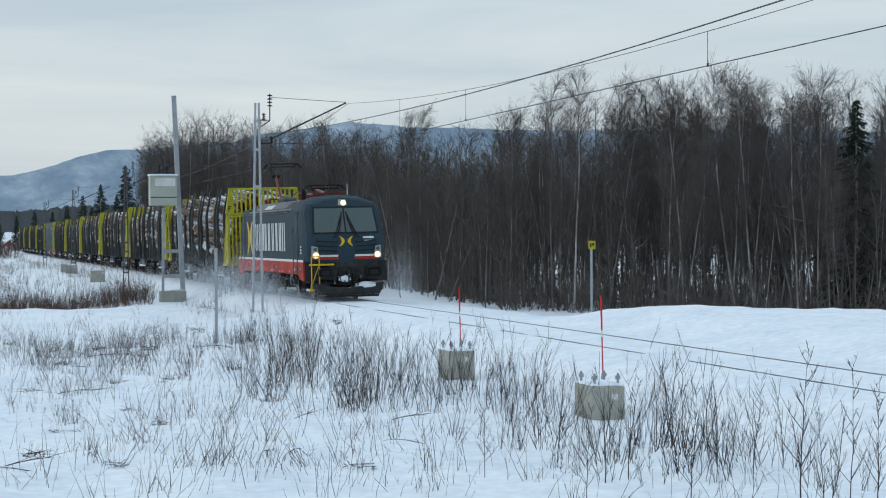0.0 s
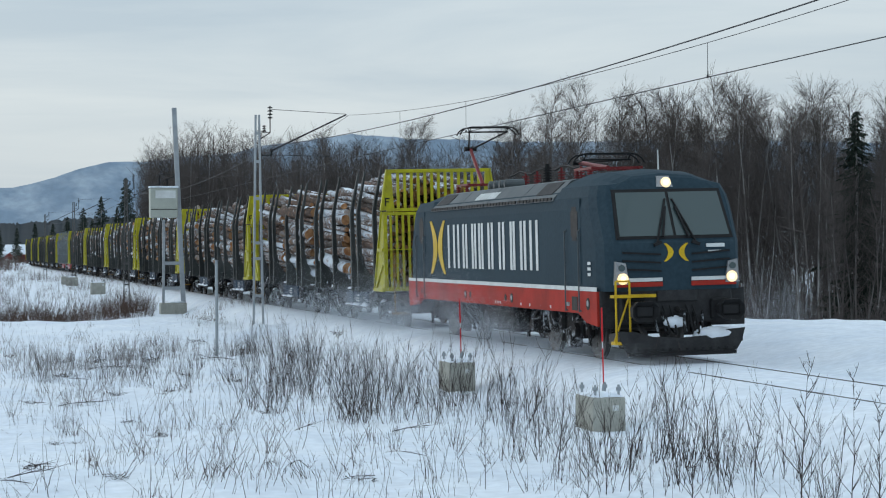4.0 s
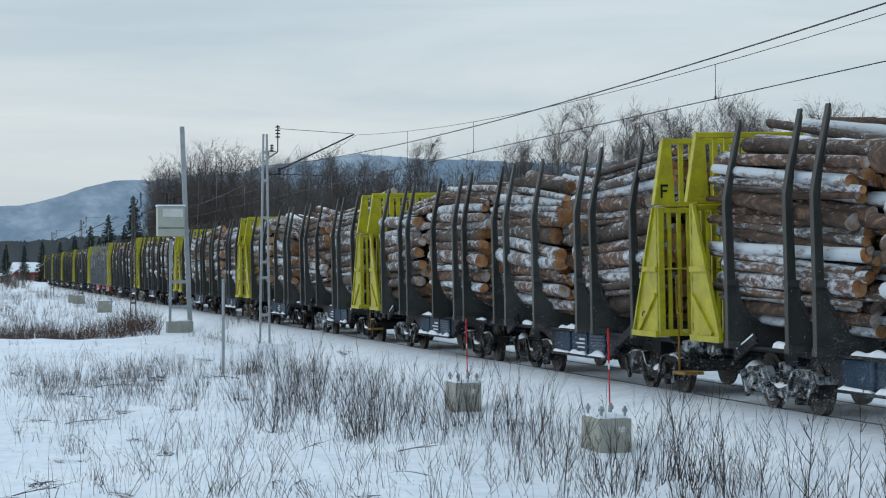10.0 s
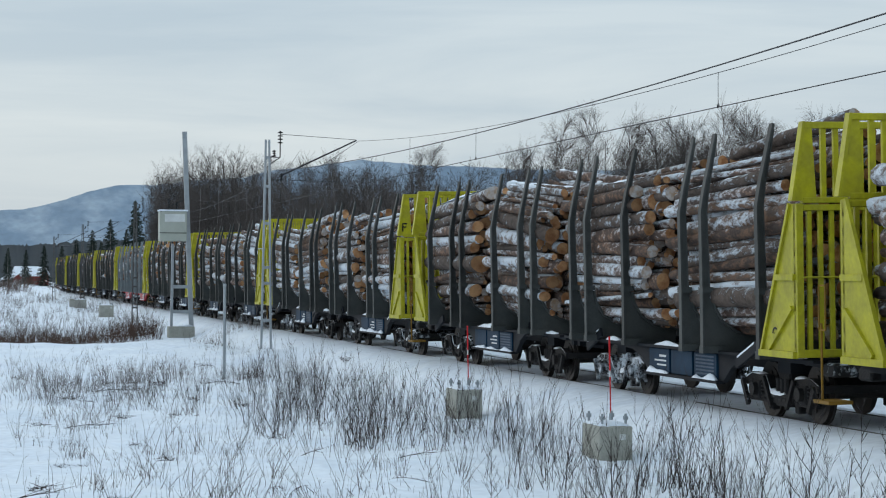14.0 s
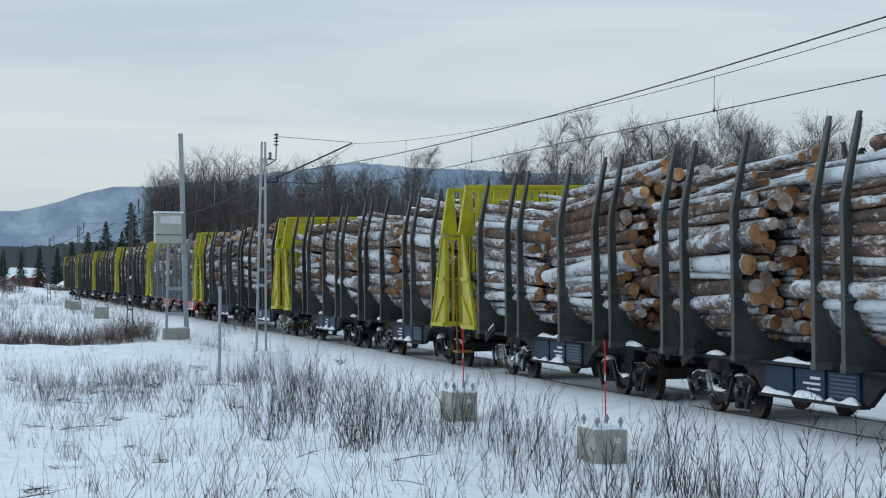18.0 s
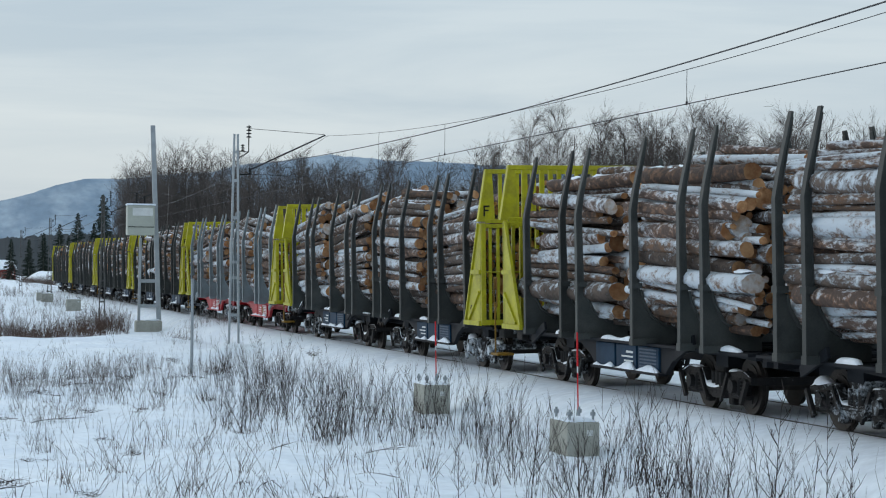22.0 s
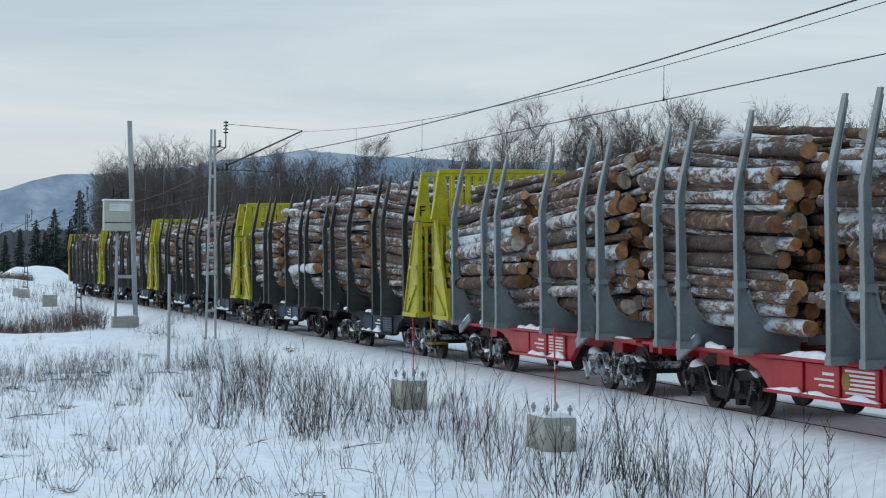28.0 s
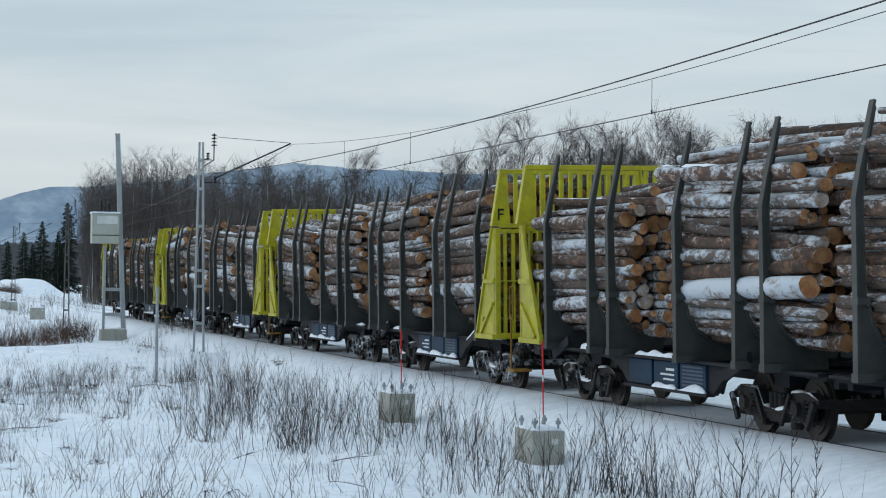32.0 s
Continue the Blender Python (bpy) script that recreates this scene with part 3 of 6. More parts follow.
def log_snow_mesh(seed):
    """Snow lying in lumps along the top of a log 1 m long and 0.1 m in radius."""
    bm = bmesh.new()
    rows = []
    for j in range(25):
        f = j / 24
        t = 0.02 + 1.4 * noise.noise((f * 8.0, seed * 3.7, 1)) if 0 < j < 24 else -1
        t = max(-0.2, min(1.0, t))
        wide = 0.35 + 0.75 * max(0.0, t)
        ring = []
        for i in range(7):
            a = (i / 6 - 0.5) * 2 * wide + 0.25 * noise.noise((f * 3, seed, 6))
            lift = 0.094 + max(-0.004, 0.034 * t * math.cos((i / 6 - 0.5) * math.pi) ** 0.6) + 0.010 * noise.noise((f * 22, i * 0.8, seed))
            ring.append(bm.verts.new((math.sin(a) * lift, f, math.cos(a) * lift)))
        rows.append(ring)
    for a, b in zip(rows, rows[1:]):
        for k in range(6):
            bm.faces.new((a[k], a[k + 1], b[k + 1], b[k]))
    me = mesh_of("settled_snow", bm, M_SNOW)
    me.shade_smooth()
    return me


LOG_SNOW = [log_snow_mesh(k) for k in range(8)]


def set_log(parent, r, snowy, x, z, rad, y0, length, tilt=0.0, turn=0.0, capped=0.0):
    ob = new("log", r.choice(SNOWY_LOGS if r.random() < snowy else LOGS))
    ob.parent = parent
    flip = r.random() < 0.5
    spin = r.uniform(-180, 180)
    m = pose(x, y0 + length / 2, z, tilt, 0, turn) @ pose(0, 0, 0, 0, spin, 180 if flip else 0) @ Matrix.Translation((0, -length / 2, 0))
    ob.matrix_basis = m @ Matrix.Diagonal((rad / 0.1, length, rad / 0.1, 1))
    if r.random() < capped:
        cap = part("settled_snow", r.choice(LOG_SNOW), None, parent, "snow lying along a log")
        cap.matrix_basis = pose(x, y0 + length / 2, z, tilt, 0, turn) @ Matrix.Translation((0, -length / 2, 0)) @ Matrix.Diagonal((rad / 0.1, length, rad / 0.1, 1))
    return ob


def log_stack(parent, r, snowy, y0, y1, mean, top, bark):
    """One pile of logs across the wagon: single logs where they show, the core joined."""
    core_v, core_f = [], []
    heights = []
    x = -1.47
    cols = []
    while x < 1.44:
        rad = mean * r.uniform(0.75, 1.3)
        cols.append(x + rad)
        x += 2 * rad * 0.93
    lean = r.choice((-1, 1)) * r.uniform(0.6, 4.6)
    for ci, cx in enumerate(cols):
        base = 1.30 + 0.55 * max(0.0, (abs(cx) - 0.9) / 0.5) ** 2
        crown = top - 0.34 * (abs(cx) / 1.45) ** 2 + r.uniform(-0.16, 0.14)
        z = base
        while True:
            rad = mean * min(2.1, max(0.55, r.gauss(1.0, 0.40)))
            if z + 2 * rad > crown + 0.08:
                break
            first, last = ci == 0, z + 4 * rad * 0.96 > crown
            a = max(0.16, y0 + r.gauss(0.08, 0.30))
            b = min(UNIT - 0.16, y1 - r.gauss(0.1, 0.24))
            if r.random() < 0.10:
                b -= r.uniform(0.3, 0.9)
            if ci <= 2 or last or ci == len(cols) - 1 and last:
                set_log(parent, r, snowy, cx + r.uniform(-0.03, 0.03), z + rad, rad, a, b - a, lean * min(1.0, 0.25 + 0.75 * (z - 1.3) / 2.6) + r.gauss(0, 1.3), r.uniform(-0.8, 0.8), 0.75 * snowy + 0.1 if last else 0.15 * snowy)
            else:
                n0 = len(core_v)
                for yy in (a, b):
                    for i in range(8):
                        t = i * math.tau / 8
                        core_v.append((cx + math.cos(t) * rad * 0.94, yy, z + rad + math.sin(t) * rad * 0.94))
                for i in range(8):
                    k = (i + 1) % 8
                    core_f.append(((n0 + i, n0 + 8 + i, n0 + 8 + k, n0 + k), 0))
                core_f.append((tuple(n0 + i for i in range(8)), 1))
                core_f.append((tuple(n0 + 15 - i for i in range(8)), 1))
            z += 2 * rad * r.uniform(0.95, 1.0)
        heights.append(z)
    for _ in range(r.randint(2, 5)):
        rad = mean * r.uniform(0.7, 1.2)
        cx = r.uniform(-1.25, 1.2)
        n = r.uniform(0.75, 1.0) * (y1 - y0)
        a = max(0.16, y0 + r.uniform(-0.1, 0.3))
        rest = max(h for h, c in zip(heights, cols) if abs(c - cx) < mean * 1.6)
        set_log(parent, r, snowy, cx, rest + rad * 0.75, rad, a, min(n, UNIT - 0.16 - a), lean + r.gauss(0, 0.9), r.uniform(-2, 2), 0.6 * snowy + 0.2)
    me = bpy.data.meshes.new("log_core")
    me.from_pydata(core_v, [], [f for f, _ in core_f])
    me.materials.append(bark)
    me.materials.append(M_CUT)
    for p, (_, k) in zip(me.polygons, core_f):
        p.material_index = k
    tagged(part("log_core", me, None, parent), kind="stuff")


def frame_mesh(mat, half):
    """Underframe of one half of a wagon, 12.4 m long from y = 0."""
    bm = bmesh.new()
    n = half
    for s in (-1, 1):
        plate(bm, [(0.0, 1.03), (n, 1.03), (n, 0.93), (9.6, 0.95), (8.5, 0.90), (8.0, 0.76), (7.6, 0.50), (3.95, 0.50), (3.55, 0.76), (3.2, 0.90), (2.7, 0.95), (0.6, 0.95), (0.0, 0.92)], "x", s * 1.22 - 0.05, s * 1.22 + 0.05)
        box(bm, s * 1.3 - 0.08, s * 1.3 + 0.08, 3.95, 7.6, 0.48, 0.53)
        box(bm, s * 1.3 - 0.1, s * 1.3 + 0.1, 0.0, n, 0.99, 1.035)
    box(bm, -1.1, 1.1, -0.02, 0.14, 0.82, 1.03)
    box(bm, -1.1, 1.1, n - 0.14, n + 0.02, 0.82, 1.03)
    box(bm, -0.4, 0.4, 0.1, n - 0.1, 0.72, 1.0)
    for y in (2.0, n - 2.55):
        box(bm, -1.0, 1.0, y - 0.25, y + 0.25, 0.74, 1.0)
    for k in range(9):
        y = 0.8 + k * (n - 1.6) / 8
        box(bm, -1.15, 1.15, y - 0.06, y + 0.06, 0.92, 1.02)
    me = bpy.data.meshes.new("underframe")
    fix(bm).to_mesh(me)
    bm.free()
    me.materials.append(mat)
    return me


def small_mesh(name, boxes, mat, bevel=0.0):
    bm = bmesh.new()
    for b in boxes:
        box(bm, *b, bevel)
    return mesh_of(name, bm, mat)


PANEL = small_mesh("side_panel", [(-0.025, 0.025, 0, 1.05, 0.54, 0.97)], M_PANEL, 0.01)
PANEL_RED = small_mesh("side_panel", [(-0.025, 0.025, 0, 1.05, 0.54, 0.97)], M_FRAME_RED, 0.01)
MARKS = small_mesh("panel_marking", [(-0.004, 0.004, 0.15, 0.5, 0.82, 0.86), (-0.004, 0.004, 0.15, 0.75, 0.74, 0.77), (-0.004, 0.004, 0.15, 0.62, 0.66, 0.69)], M_WHITE)
LOUVRE = small_mesh("panel_louvre", [(-0.006, 0.006, 0.1, 0.95, 0.60 + 0.06 * i, 0.63 + 0.06 * i) for i in range(6)], M_LOUVRE)
LOUVRE_PALE = small_mesh("panel_louvre", [(-0.006, 0.006, 0.1, 0.95, 0.60 + 0.06 * i, 0.63 + 0.06 * i) for i in range(6)], M_WHITE)
HALF = UNIT / 2 - 0.15
FRAME, FRAME_RED = frame_mesh(M_FRAME, HALF), frame_mesh(M_FRAME_RED, HALF)
WHEELS = []
M_LADDER_ = material("yellow_steps", (0.24, 0.13, 0.015), 0.6, second=(0.09, 0.06, 0.03), scale=5, bump=0.05)


def ledge_mesh(seed, y0, y1, x, z, w, deep):
    """Snow lying along one ledge of an underframe."""
    bm = bmesh.new()
    n = max(8, int((y1 - y0) * 8))
    rows = []
    for i in range(n + 1):
        y = y0 + (y1 - y0) * i / n
        h = max(0.012, deep + 1.6 * deep * noise.noise((y * 1.9, seed * 3.1 + x, z * 7)))
        h = h if 0 < i < n else 0.004
        rows.append([bm.verts.new((x + dx * w * (0.6 + 2.5 * h), y, z + dz * h)) for dx, dz in ((-1, 0), (-0.8, 0.75), (0, 1.1), (0.7, 0.8), (1, 0))])
    for a, b in zip(rows, rows[1:]):
        for k in range(4):
            bm.faces.new((a[k], a[k + 1], b[k + 1], b[k]))
    me = mesh_of("settled_snow", bm, M_SNOW)
    me.shade_smooth()
    return me


LEDGE_SPOTS = [(4.05, 5.15, -1.34, 0.53, 0.06, 0.07), (5.25, 6.3, -1.34, 0.53, 0.06, 0.06), (6.4, 7.5, -1.34, 0.53, 0.06, 0.07), (0.5, 1.3, -1.30, 1.035, 0.09, 0.05), (5.3, 7.1, -1.30, 1.035, 0.09, 0.055), (9.2, 9.9, -1.30, 1.035, 0.09, 0.05)]
LEDGES = [[ledge_mesh(k, *spot_) for spot_ in LEDGE_SPOTS] for k in range(4)]


def brace_mesh(mat):
    """Sloping plate over a bogie, under the load."""
    bm = bmesh.new()
    bar(bm, (-1.42, 0.95, 0.86), (-1.42, 0.05, 1.18), 0.16, 0.05, (1, 0, 0))
    return mesh_of("sloping_brace", bm, mat)


def brace_snow():
    bm = bmesh.new()
    bar(bm, (-1.42, 0.86, 0.977), (-1.42, 0.16, 1.225), 0.028, 0.055, (1, 0, 0))
    return mesh_of("settled_snow", bm, M_SNOW)


BRACE, BRACE_RED, BRACE_SNOW = brace_mesh(M_FRAME), brace_mesh(M_STAKE_GREY), brace_snow()


def buffer_gear(parent, y, way, mat):
    for s in (-1, 1):
        bm = bmesh.new()
        rod(bm, (s * 0.875, y, 1.04), (s * 0.875, y + way * 0.40, 1.04), 0.09, 0.09, 12)
        rod(bm, (s * 0.875, y + way * 0.40, 1.04), (s * 0.875, y + way * 0.44, 1.04), 0.22, 0.22, 18)
        box(bm, s * 0.875 - 0.16, s * 0.875 + 0.16, min(y, y + way * 0.06), max(y, y + way * 0.06), 0.88, 1.2)
        part("buffer", fix(bm), M_BOGIE, parent)


def timber_wagon(k, red=False):
    r = random.Random(100 + k)
    look_ = "red underframe, grey stakes" if red else "dark underframe, dark stakes"
    w = thing("timber_wagon", "timber wagon with " + look_ + ", full of snowy logs", "timber wagon", "wagons of the train")
    for y in (0.0, UNIT / 2 + 0.15):
        f = part("underframe", FRAME_RED if red else FRAME, None, w)
        f.matrix_basis = pose(0, y, 0)
        for s in (-1, 1):
            for i in range(3):
                q = part("side_panel", PANEL_RED if red else PANEL, None, f, "red side panel" if red else "dull blue side panel")
                q.matrix_basis = pose(s * 1.285, 4.12 + i * 1.15, 0)
        part("panel_marking", MARKS, None, f, "white marking shown as plain bars").matrix_basis = pose(-1.312, 4.12 + r.choice((1, 2)) * 1.15, 0)
        part("panel_louvre", LOUVRE_PALE if red else LOUVRE, None, f).matrix_basis = pose(-1.312, 4.12, 0)
        for me in r.choice(LEDGES):
            if r.random() < 0.85:
                part("settled_snow", me, None, f, "snow settled on a ledge")
    if red:
        bm = bmesh.new()
        disc(bm, (-1.316, 5.05, 0.77), 0.13, 0, 20, "x", 0.008)
        part("round_mark", fix(bm), M_LADDER_, w, "round yellow mark")
    bulkhead(w, pose(0, 0, 0), True, k in (1, 2, 4, 6, 8, 9))
    bulkhead(w, pose(0, UNIT, 0, 0, 0, 180), False, False)
    for y, way in ((0.0, -1), (UNIT, 1)):
        bm = bmesh.new()
        box(bm, -1.25, 1.25, min(y, y + way * 0.42), max(y, y + way * 0.42), 0.80, 1.0, 0.03)
        part("headstock", fix(bm), M_BOGIE, w)
        buffer_gear(w, y + way * 0.42, way, M_BOGIE)
    bm = bmesh.new()
    rod(bm, (0, -0.4, 0.92), (0, -1.35, 0.86), 0.04, None, 8)
    part("coupling", fix(bm), M_BOGIE, w)
    bm = bmesh.new()
    rod(bm, (-1.45, -0.42, 0.45), (-1.45, -0.42, 1.6), 0.020, None, 6)
    for y in (-0.34, -0.56):
        rod(bm, (-1.45, y, 1.5), (-1.45, y, 2.15), 0.015, None, 6)
    for z in (1.5, 2.15):
        rod(bm, (-1.45, -0.34, z), (-1.45, -0.56, z), 0.015, None, 6)
    box(bm, -1.50, -1.12, -0.75, -0.2, 0.43, 0.48)
    part("shunter_step", fix(bm), M_LADDER_, w, "worn yellow step with a looped handle")
    for y in BOGIES:
        c = part("sloping_brace", BRACE_RED if red else BRACE, None, w)
        c.matrix_basis = pose(0, y, 0)
        if r.random() < 0.6:
            part("settled_snow", BRACE_SNOW, None, c, "snow on the brace")
        b = part("bogie", BOGIE, None, w)
        b.matrix_basis = pose(0, y, 0)
        part("packed_snow", r.choice(BOGIE_SNOW), None, b, "snow packed on the bogie")
        for d in (-0.9, 0.9):
            s = part("wheelset", WHEELSET, None, b)
            s.matrix_basis = pose(0, d, WHEEL_R)
            if k <= 8:
                WHEELS.append((s, d, WHEEL_R))
    for y in STAKES + [UNIT - y for y in STAKES]:
        for turn in (0, 180):
            s = part("stake", STAKE_GREY if red else STAKE, None, w)
            s.matrix_basis = pose(0, y, 0, 0, 0, turn)
    spans = [(r.uniform(0.15, 0.6), r.uniform(5.35, 6.1)), (r.uniform(6.6, 7.3), r.uniform(11.6, 12.3)), (UNIT - r.uniform(11.6, 12.3), UNIT - r.uniform(6.6, 7.3)), (UNIT - r.uniform(5.35, 6.1), UNIT - r.uniform(0.15, 0.6))]
    for a, b in spans:
        log_stack(w, r, SNOWY.get(k, 0.08), a, b, r.uniform(0.080, 0.112), r.uniform(3.95, 4.40), M_BARK if r.random() < 0.5 else M_BIRCHLOG)
    return w


WAGONS = [timber_wagon(k, k == 7) for k in range(1, 12)]


# ---- the locomotive: front buffers at y = 0, its near side at -x ----
M_GLASS = bpy.data.materials.new("sky_tinted_glass")
M_GLASS.use_nodes = True
# teal base colour stands in for the sky reflected in the panes
_g = M_GLASS.node_tree.nodes["Principled BSDF"]
_g.inputs["Base Color"].default_value, _g.inputs["Roughness"].default_value = (0.055, 0.080, 0.082, 1), 0.10
_g.inputs["Specular IOR Level"].default_value = 0.45
M_LAMP = bpy.data.materials.new("lit_headlight")
M_LAMP.use_nodes = True
_g = M_LAMP.node_tree.nodes["Principled BSDF"]
_g.inputs["Base Color"].default_value = (0.9, 0.85, 0.7, 1)
_g.inputs["Emission Color"].default_value, _g.inputs["Emission Strength"].default_value = (1.0, 0.62, 0.20, 1), 0.95
M_BULB = bpy.data.materials.new("lamp_bulb")
M_BULB.use_nodes = True
_g = M_BULB.node_tree.nodes["Principled BSDF"]
_g.inputs["Emission Color"].default_value, _g.inputs["Emission Strength"].default_value = (1.0, 0.85, 0.5, 1), 1.7
M_LENS = material("lamp_housing", (0.30, 0.31, 0.32), 0.3, 0.5, bump=0.0)
M_INSUL = material("red_insulator", (0.20, 0.028, 0.03), 0.4, bump=0.0)
M_LADDER = material("signal_yellow", (0.62, 0.40, 0.02), 0.5, scale=3, bump=0.03)
LEN = 18.23


def rake(z):
    return 0.0 if z < 2.35 else (z - 2.35) * 0.52


def body_section(w, top):
    s = w / 1.5
    half = [(1.5 * s, 1.42), (1.5 * s, 1.74), (1.5 * s, 2.35), (1.5 * s, 3.05), (1.475 * s, 3.28), (1.38 * s, 3.42 if top < 3.65 else 3.50), (1.12 * s, top - (0.08 if top < 3.65 else 0.20)), (0.75 * s, top - 0.03 if top < 3.65 else top - 0.06), (0.0, top)]
    return [(-x, z) for x, z in half] + [(x, z) for x, z in half[-2::-1]]


def loco_body(loco):
    bm = bmesh.new()
    spots = [(0.60, 1.13, 3.64, 1.0), (0.66, 1.26, 3.72, 1.0), (0.84, 1.38, 3.76, 1.0), (1.15, 1.46, 3.80, 0.97), (1.7, 1.5, 3.84, 0.75), (2.6, 1.5, 3.85, 0.35), (3.5, 1.5, 3.85, 0.0)]
    rings = []
    spots.append((3.62, 1.5, 3.60, 0.0))
    for mirror in (False, True):
        for y, w, top, k in (spots[::-1] if mirror else spots):
            top = min(top, 3.74) if mirror else top
            rings.append([bm.verts.new((x, (LEN - (y + rake(z) * k)) if mirror else y + rake(z) * k, z)) for x, z in body_section(w, top)])
    for a, b in zip(rings, rings[1:]):
        for i in range(len(a) - 1):
            bm.faces.new((a[i], a[i + 1], b[i + 1], b[i]))
        bm.faces.new((a[-1], a[0], b[0], b[-1]))
    for r in (rings[0], rings[-1]):
        n = len(r)
        for i in range(n // 2):
            j = n - 1 - i
            if j - i > 2:
                bm.faces.new((r[i], r[i + 1], r[j - 1], r[j]))
            else:
                bm.faces.new((r[i], r[i + 1], r[j]))
    part("body", fix(bm), M_LOCO, loco, "dark blue-grey painted car body")
    # roof panels and their grilles
    for k in range(4):
        y0, y1 = 3.75 + k * 2.72, 3.75 + (k + 1) * 2.72 - 0.05
        bm = bmesh.new()
        plate(bm, [(-1.515, 3.25), (-1.47, 3.33), (-1.08, 3.68), (-0.95, 3.71), (0.95, 3.71), (1.08, 3.68), (1.47, 3.33), (1.515, 3.25), (1.38, 3.25), (0, 3.5), (-1.38, 3.25)], "y", y0, y1)
        panel = part("roof_panel", fix(bm), M_ROOF, loco, "grey sloped roof panel")
        bm = bmesh.new()
        for i in range(10):
            box(bm, -1.525, -1.49, y0 + 0.10 + i * 0.26, y0 + 0.29 + i * 0.26, 3.27, 3.33)
        part("louvre", fix(bm), M_BLACK, panel)
        if k in (0, 3):
            bm = bmesh.new()
            y = y0 + (0.4 if k == 0 else 1.3)
            plate(bm, [(-1.40, 3.41), (-1.12, 3.662), (-1.11, 3.645), (-1.39, 3.395)], "y", y, y + 1.2)
            part("vent", fix(bm), M_BLACK, panel)
    bm = bmesh.new()
    for i in range(7):
        y = 10.5 - i * 0.27
        plate(bm, [(-1.36, 3.446), (-1.19, 3.598), (-1.18, 3.58), (-1.35, 3.43)], "y", y, y + 0.19)
    part("roof_marking", fix(bm), M_WHITE, loco, "pale maker's marking shown as plain bars")
    # stripe, red sill
    for s in (-1, 1):
        bm = bmesh.new()
        box(bm, min(s * 1.50, s * 1.512), max(s * 1.50, s * 1.512), 1.0, LEN - 0.82, 1.42, 1.505)
        part("stripe", fix(bm), M_WHITE, loco, "white waist stripe")
        bm = bmesh.new()
        plate(bm, [(1.0, 1.415), (LEN - 0.82, 1.415), (LEN - 0.82, 0.74), (LEN - 1.7, 0.80), (LEN - 2.2, 0.97), (2.2, 0.97), (1.7, 0.80), (1.0, 0.74)], "x", min(s * 1.40, s * 1.505), max(s * 1.40, s * 1.505))
        sill = part("sill", fix(bm), M_RED, loco, "red side sill with jacking holes")
        for y, wide in ((16.5, 0.07), (15.88, 0.085), (11.21, 0.11), (10.74, 0.085), (7.58, 0.085), (7.07, 0.11), (1.55, 0.12)):
            bm = bmesh.new()
            disc(bm, (s * 1.505, y, 1.17), wide, 0, 14, "x", 0.016)
            part("jacking_hole", fix(bm), M_BLACK, sill)
            if wide > 0.1:
                bm = bmesh.new()
                disc(bm, (s * 1.514, y, 1.18), 0.06, 0, 12, "x", 0.012)
                part("tap", fix(bm), M_LENS, sill)
        bm = bmesh.new()
        box(bm, min(s * 1.500, s * 1.512), max(s * 1.500, s * 1.512), 2.22, 2.60, 1.02, 1.30)
        part("step_recess", fix(bm), M_BLACK, sill)
        bm = bmesh.new()
        box(bm, min(s * 1.502, s * 1.514), max(s * 1.502, s * 1.514), 2.75, 3.05, 1.10, 1.18)
        part("step_plate", fix(bm), M_LENS, sill)
        for y in (4.05, 5.6, 6.3, 8.0, 8.2, 8.4):
            bm = bmesh.new()
            box(bm, min(s * 1.503, s * 1.509), max(s * 1.503, s * 1.509), y, y + 0.07, 1.02, 1.08)
            part("sill_marking", fix(bm), M_WHITE, sill)
        bm = bmesh.new()
        box(bm, min(s * 1.2, s * 1.39), max(s * 1.2, s * 1.39), 2.0, LEN - 2.0, 0.95, 1.5)
        part("frame_beam", fix(bm), M_BOGIE, loco)
    bm = bmesh.new()
    box(bm, -1.2, 1.2, 7.9, 10.3, 0.35, 1.1, 0.08)
    part("transformer", fix(bm), M_BOGIE, loco)
    # cab doors and side windows
    for y0 in (1.95, 15.36):
        bm = bmesh.new()
        box(bm, -1.508, -1.50, y0, y0 + 0.84, 1.55, 3.26, 0.003)
        d = part("cab_door", fix(bm), M_LOCO, loco)
        bm = bmesh.new()
        box(bm, -1.514, -1.506, y0 + 0.15, y0 + 0.60, 2.42, 3.10)
        bmesh.ops.bevel(bm, geom=[e for e in bm.edges if abs(e.verts[0].co.x - e.verts[1].co.x) > 0.001], offset=0.09, segments=3, affect="EDGES")
        part("door_window", fix(bm), M_BLACK, d, "dark door window")
        for dy in (0.04, 0.94):
            bm = bmesh.new()
            rod(bm, (-1.55, y0 + dy, 1.0), (-1.55, y0 + dy, 2.62), 0.017, None, 6)
            rod(bm, (-1.55, y0 + dy, 2.60), (-1.50, y0 + dy, 2.64), 0.017, None, 6)
            rod(bm, (-1.55, y0 + dy, 1.02), (-1.50, y0 + dy, 1.02), 0.017, None, 6)
            part("grab_rail", fix(bm), M_ROOF, d, "pale steel grab rail")
    bm = bmesh.new()
    for z in (1.72, 1.83, 1.94):
        box(bm, -1.506, -1.498, 1.36, 1.54, z, z + 0.06)
    part("side_marking", fix(bm), M_WHITE, loco)
    # lettering as plain bars, and the curved mark
    x = -1.512
    for y1, y0 in ((12.85, 12.12), (11.86, 11.19), (11.07, 10.31), (10.22, 9.67), (9.58, 8.82), (8.69, 7.87), (7.71, 6.91), (6.84, 6.10), (5.97, 5.80), (5.52, 4.89)):
        for y2 in (y1, y0 + 0.17) if y1 - y0 > 0.3 else (y1,):
            bm = bmesh.new()
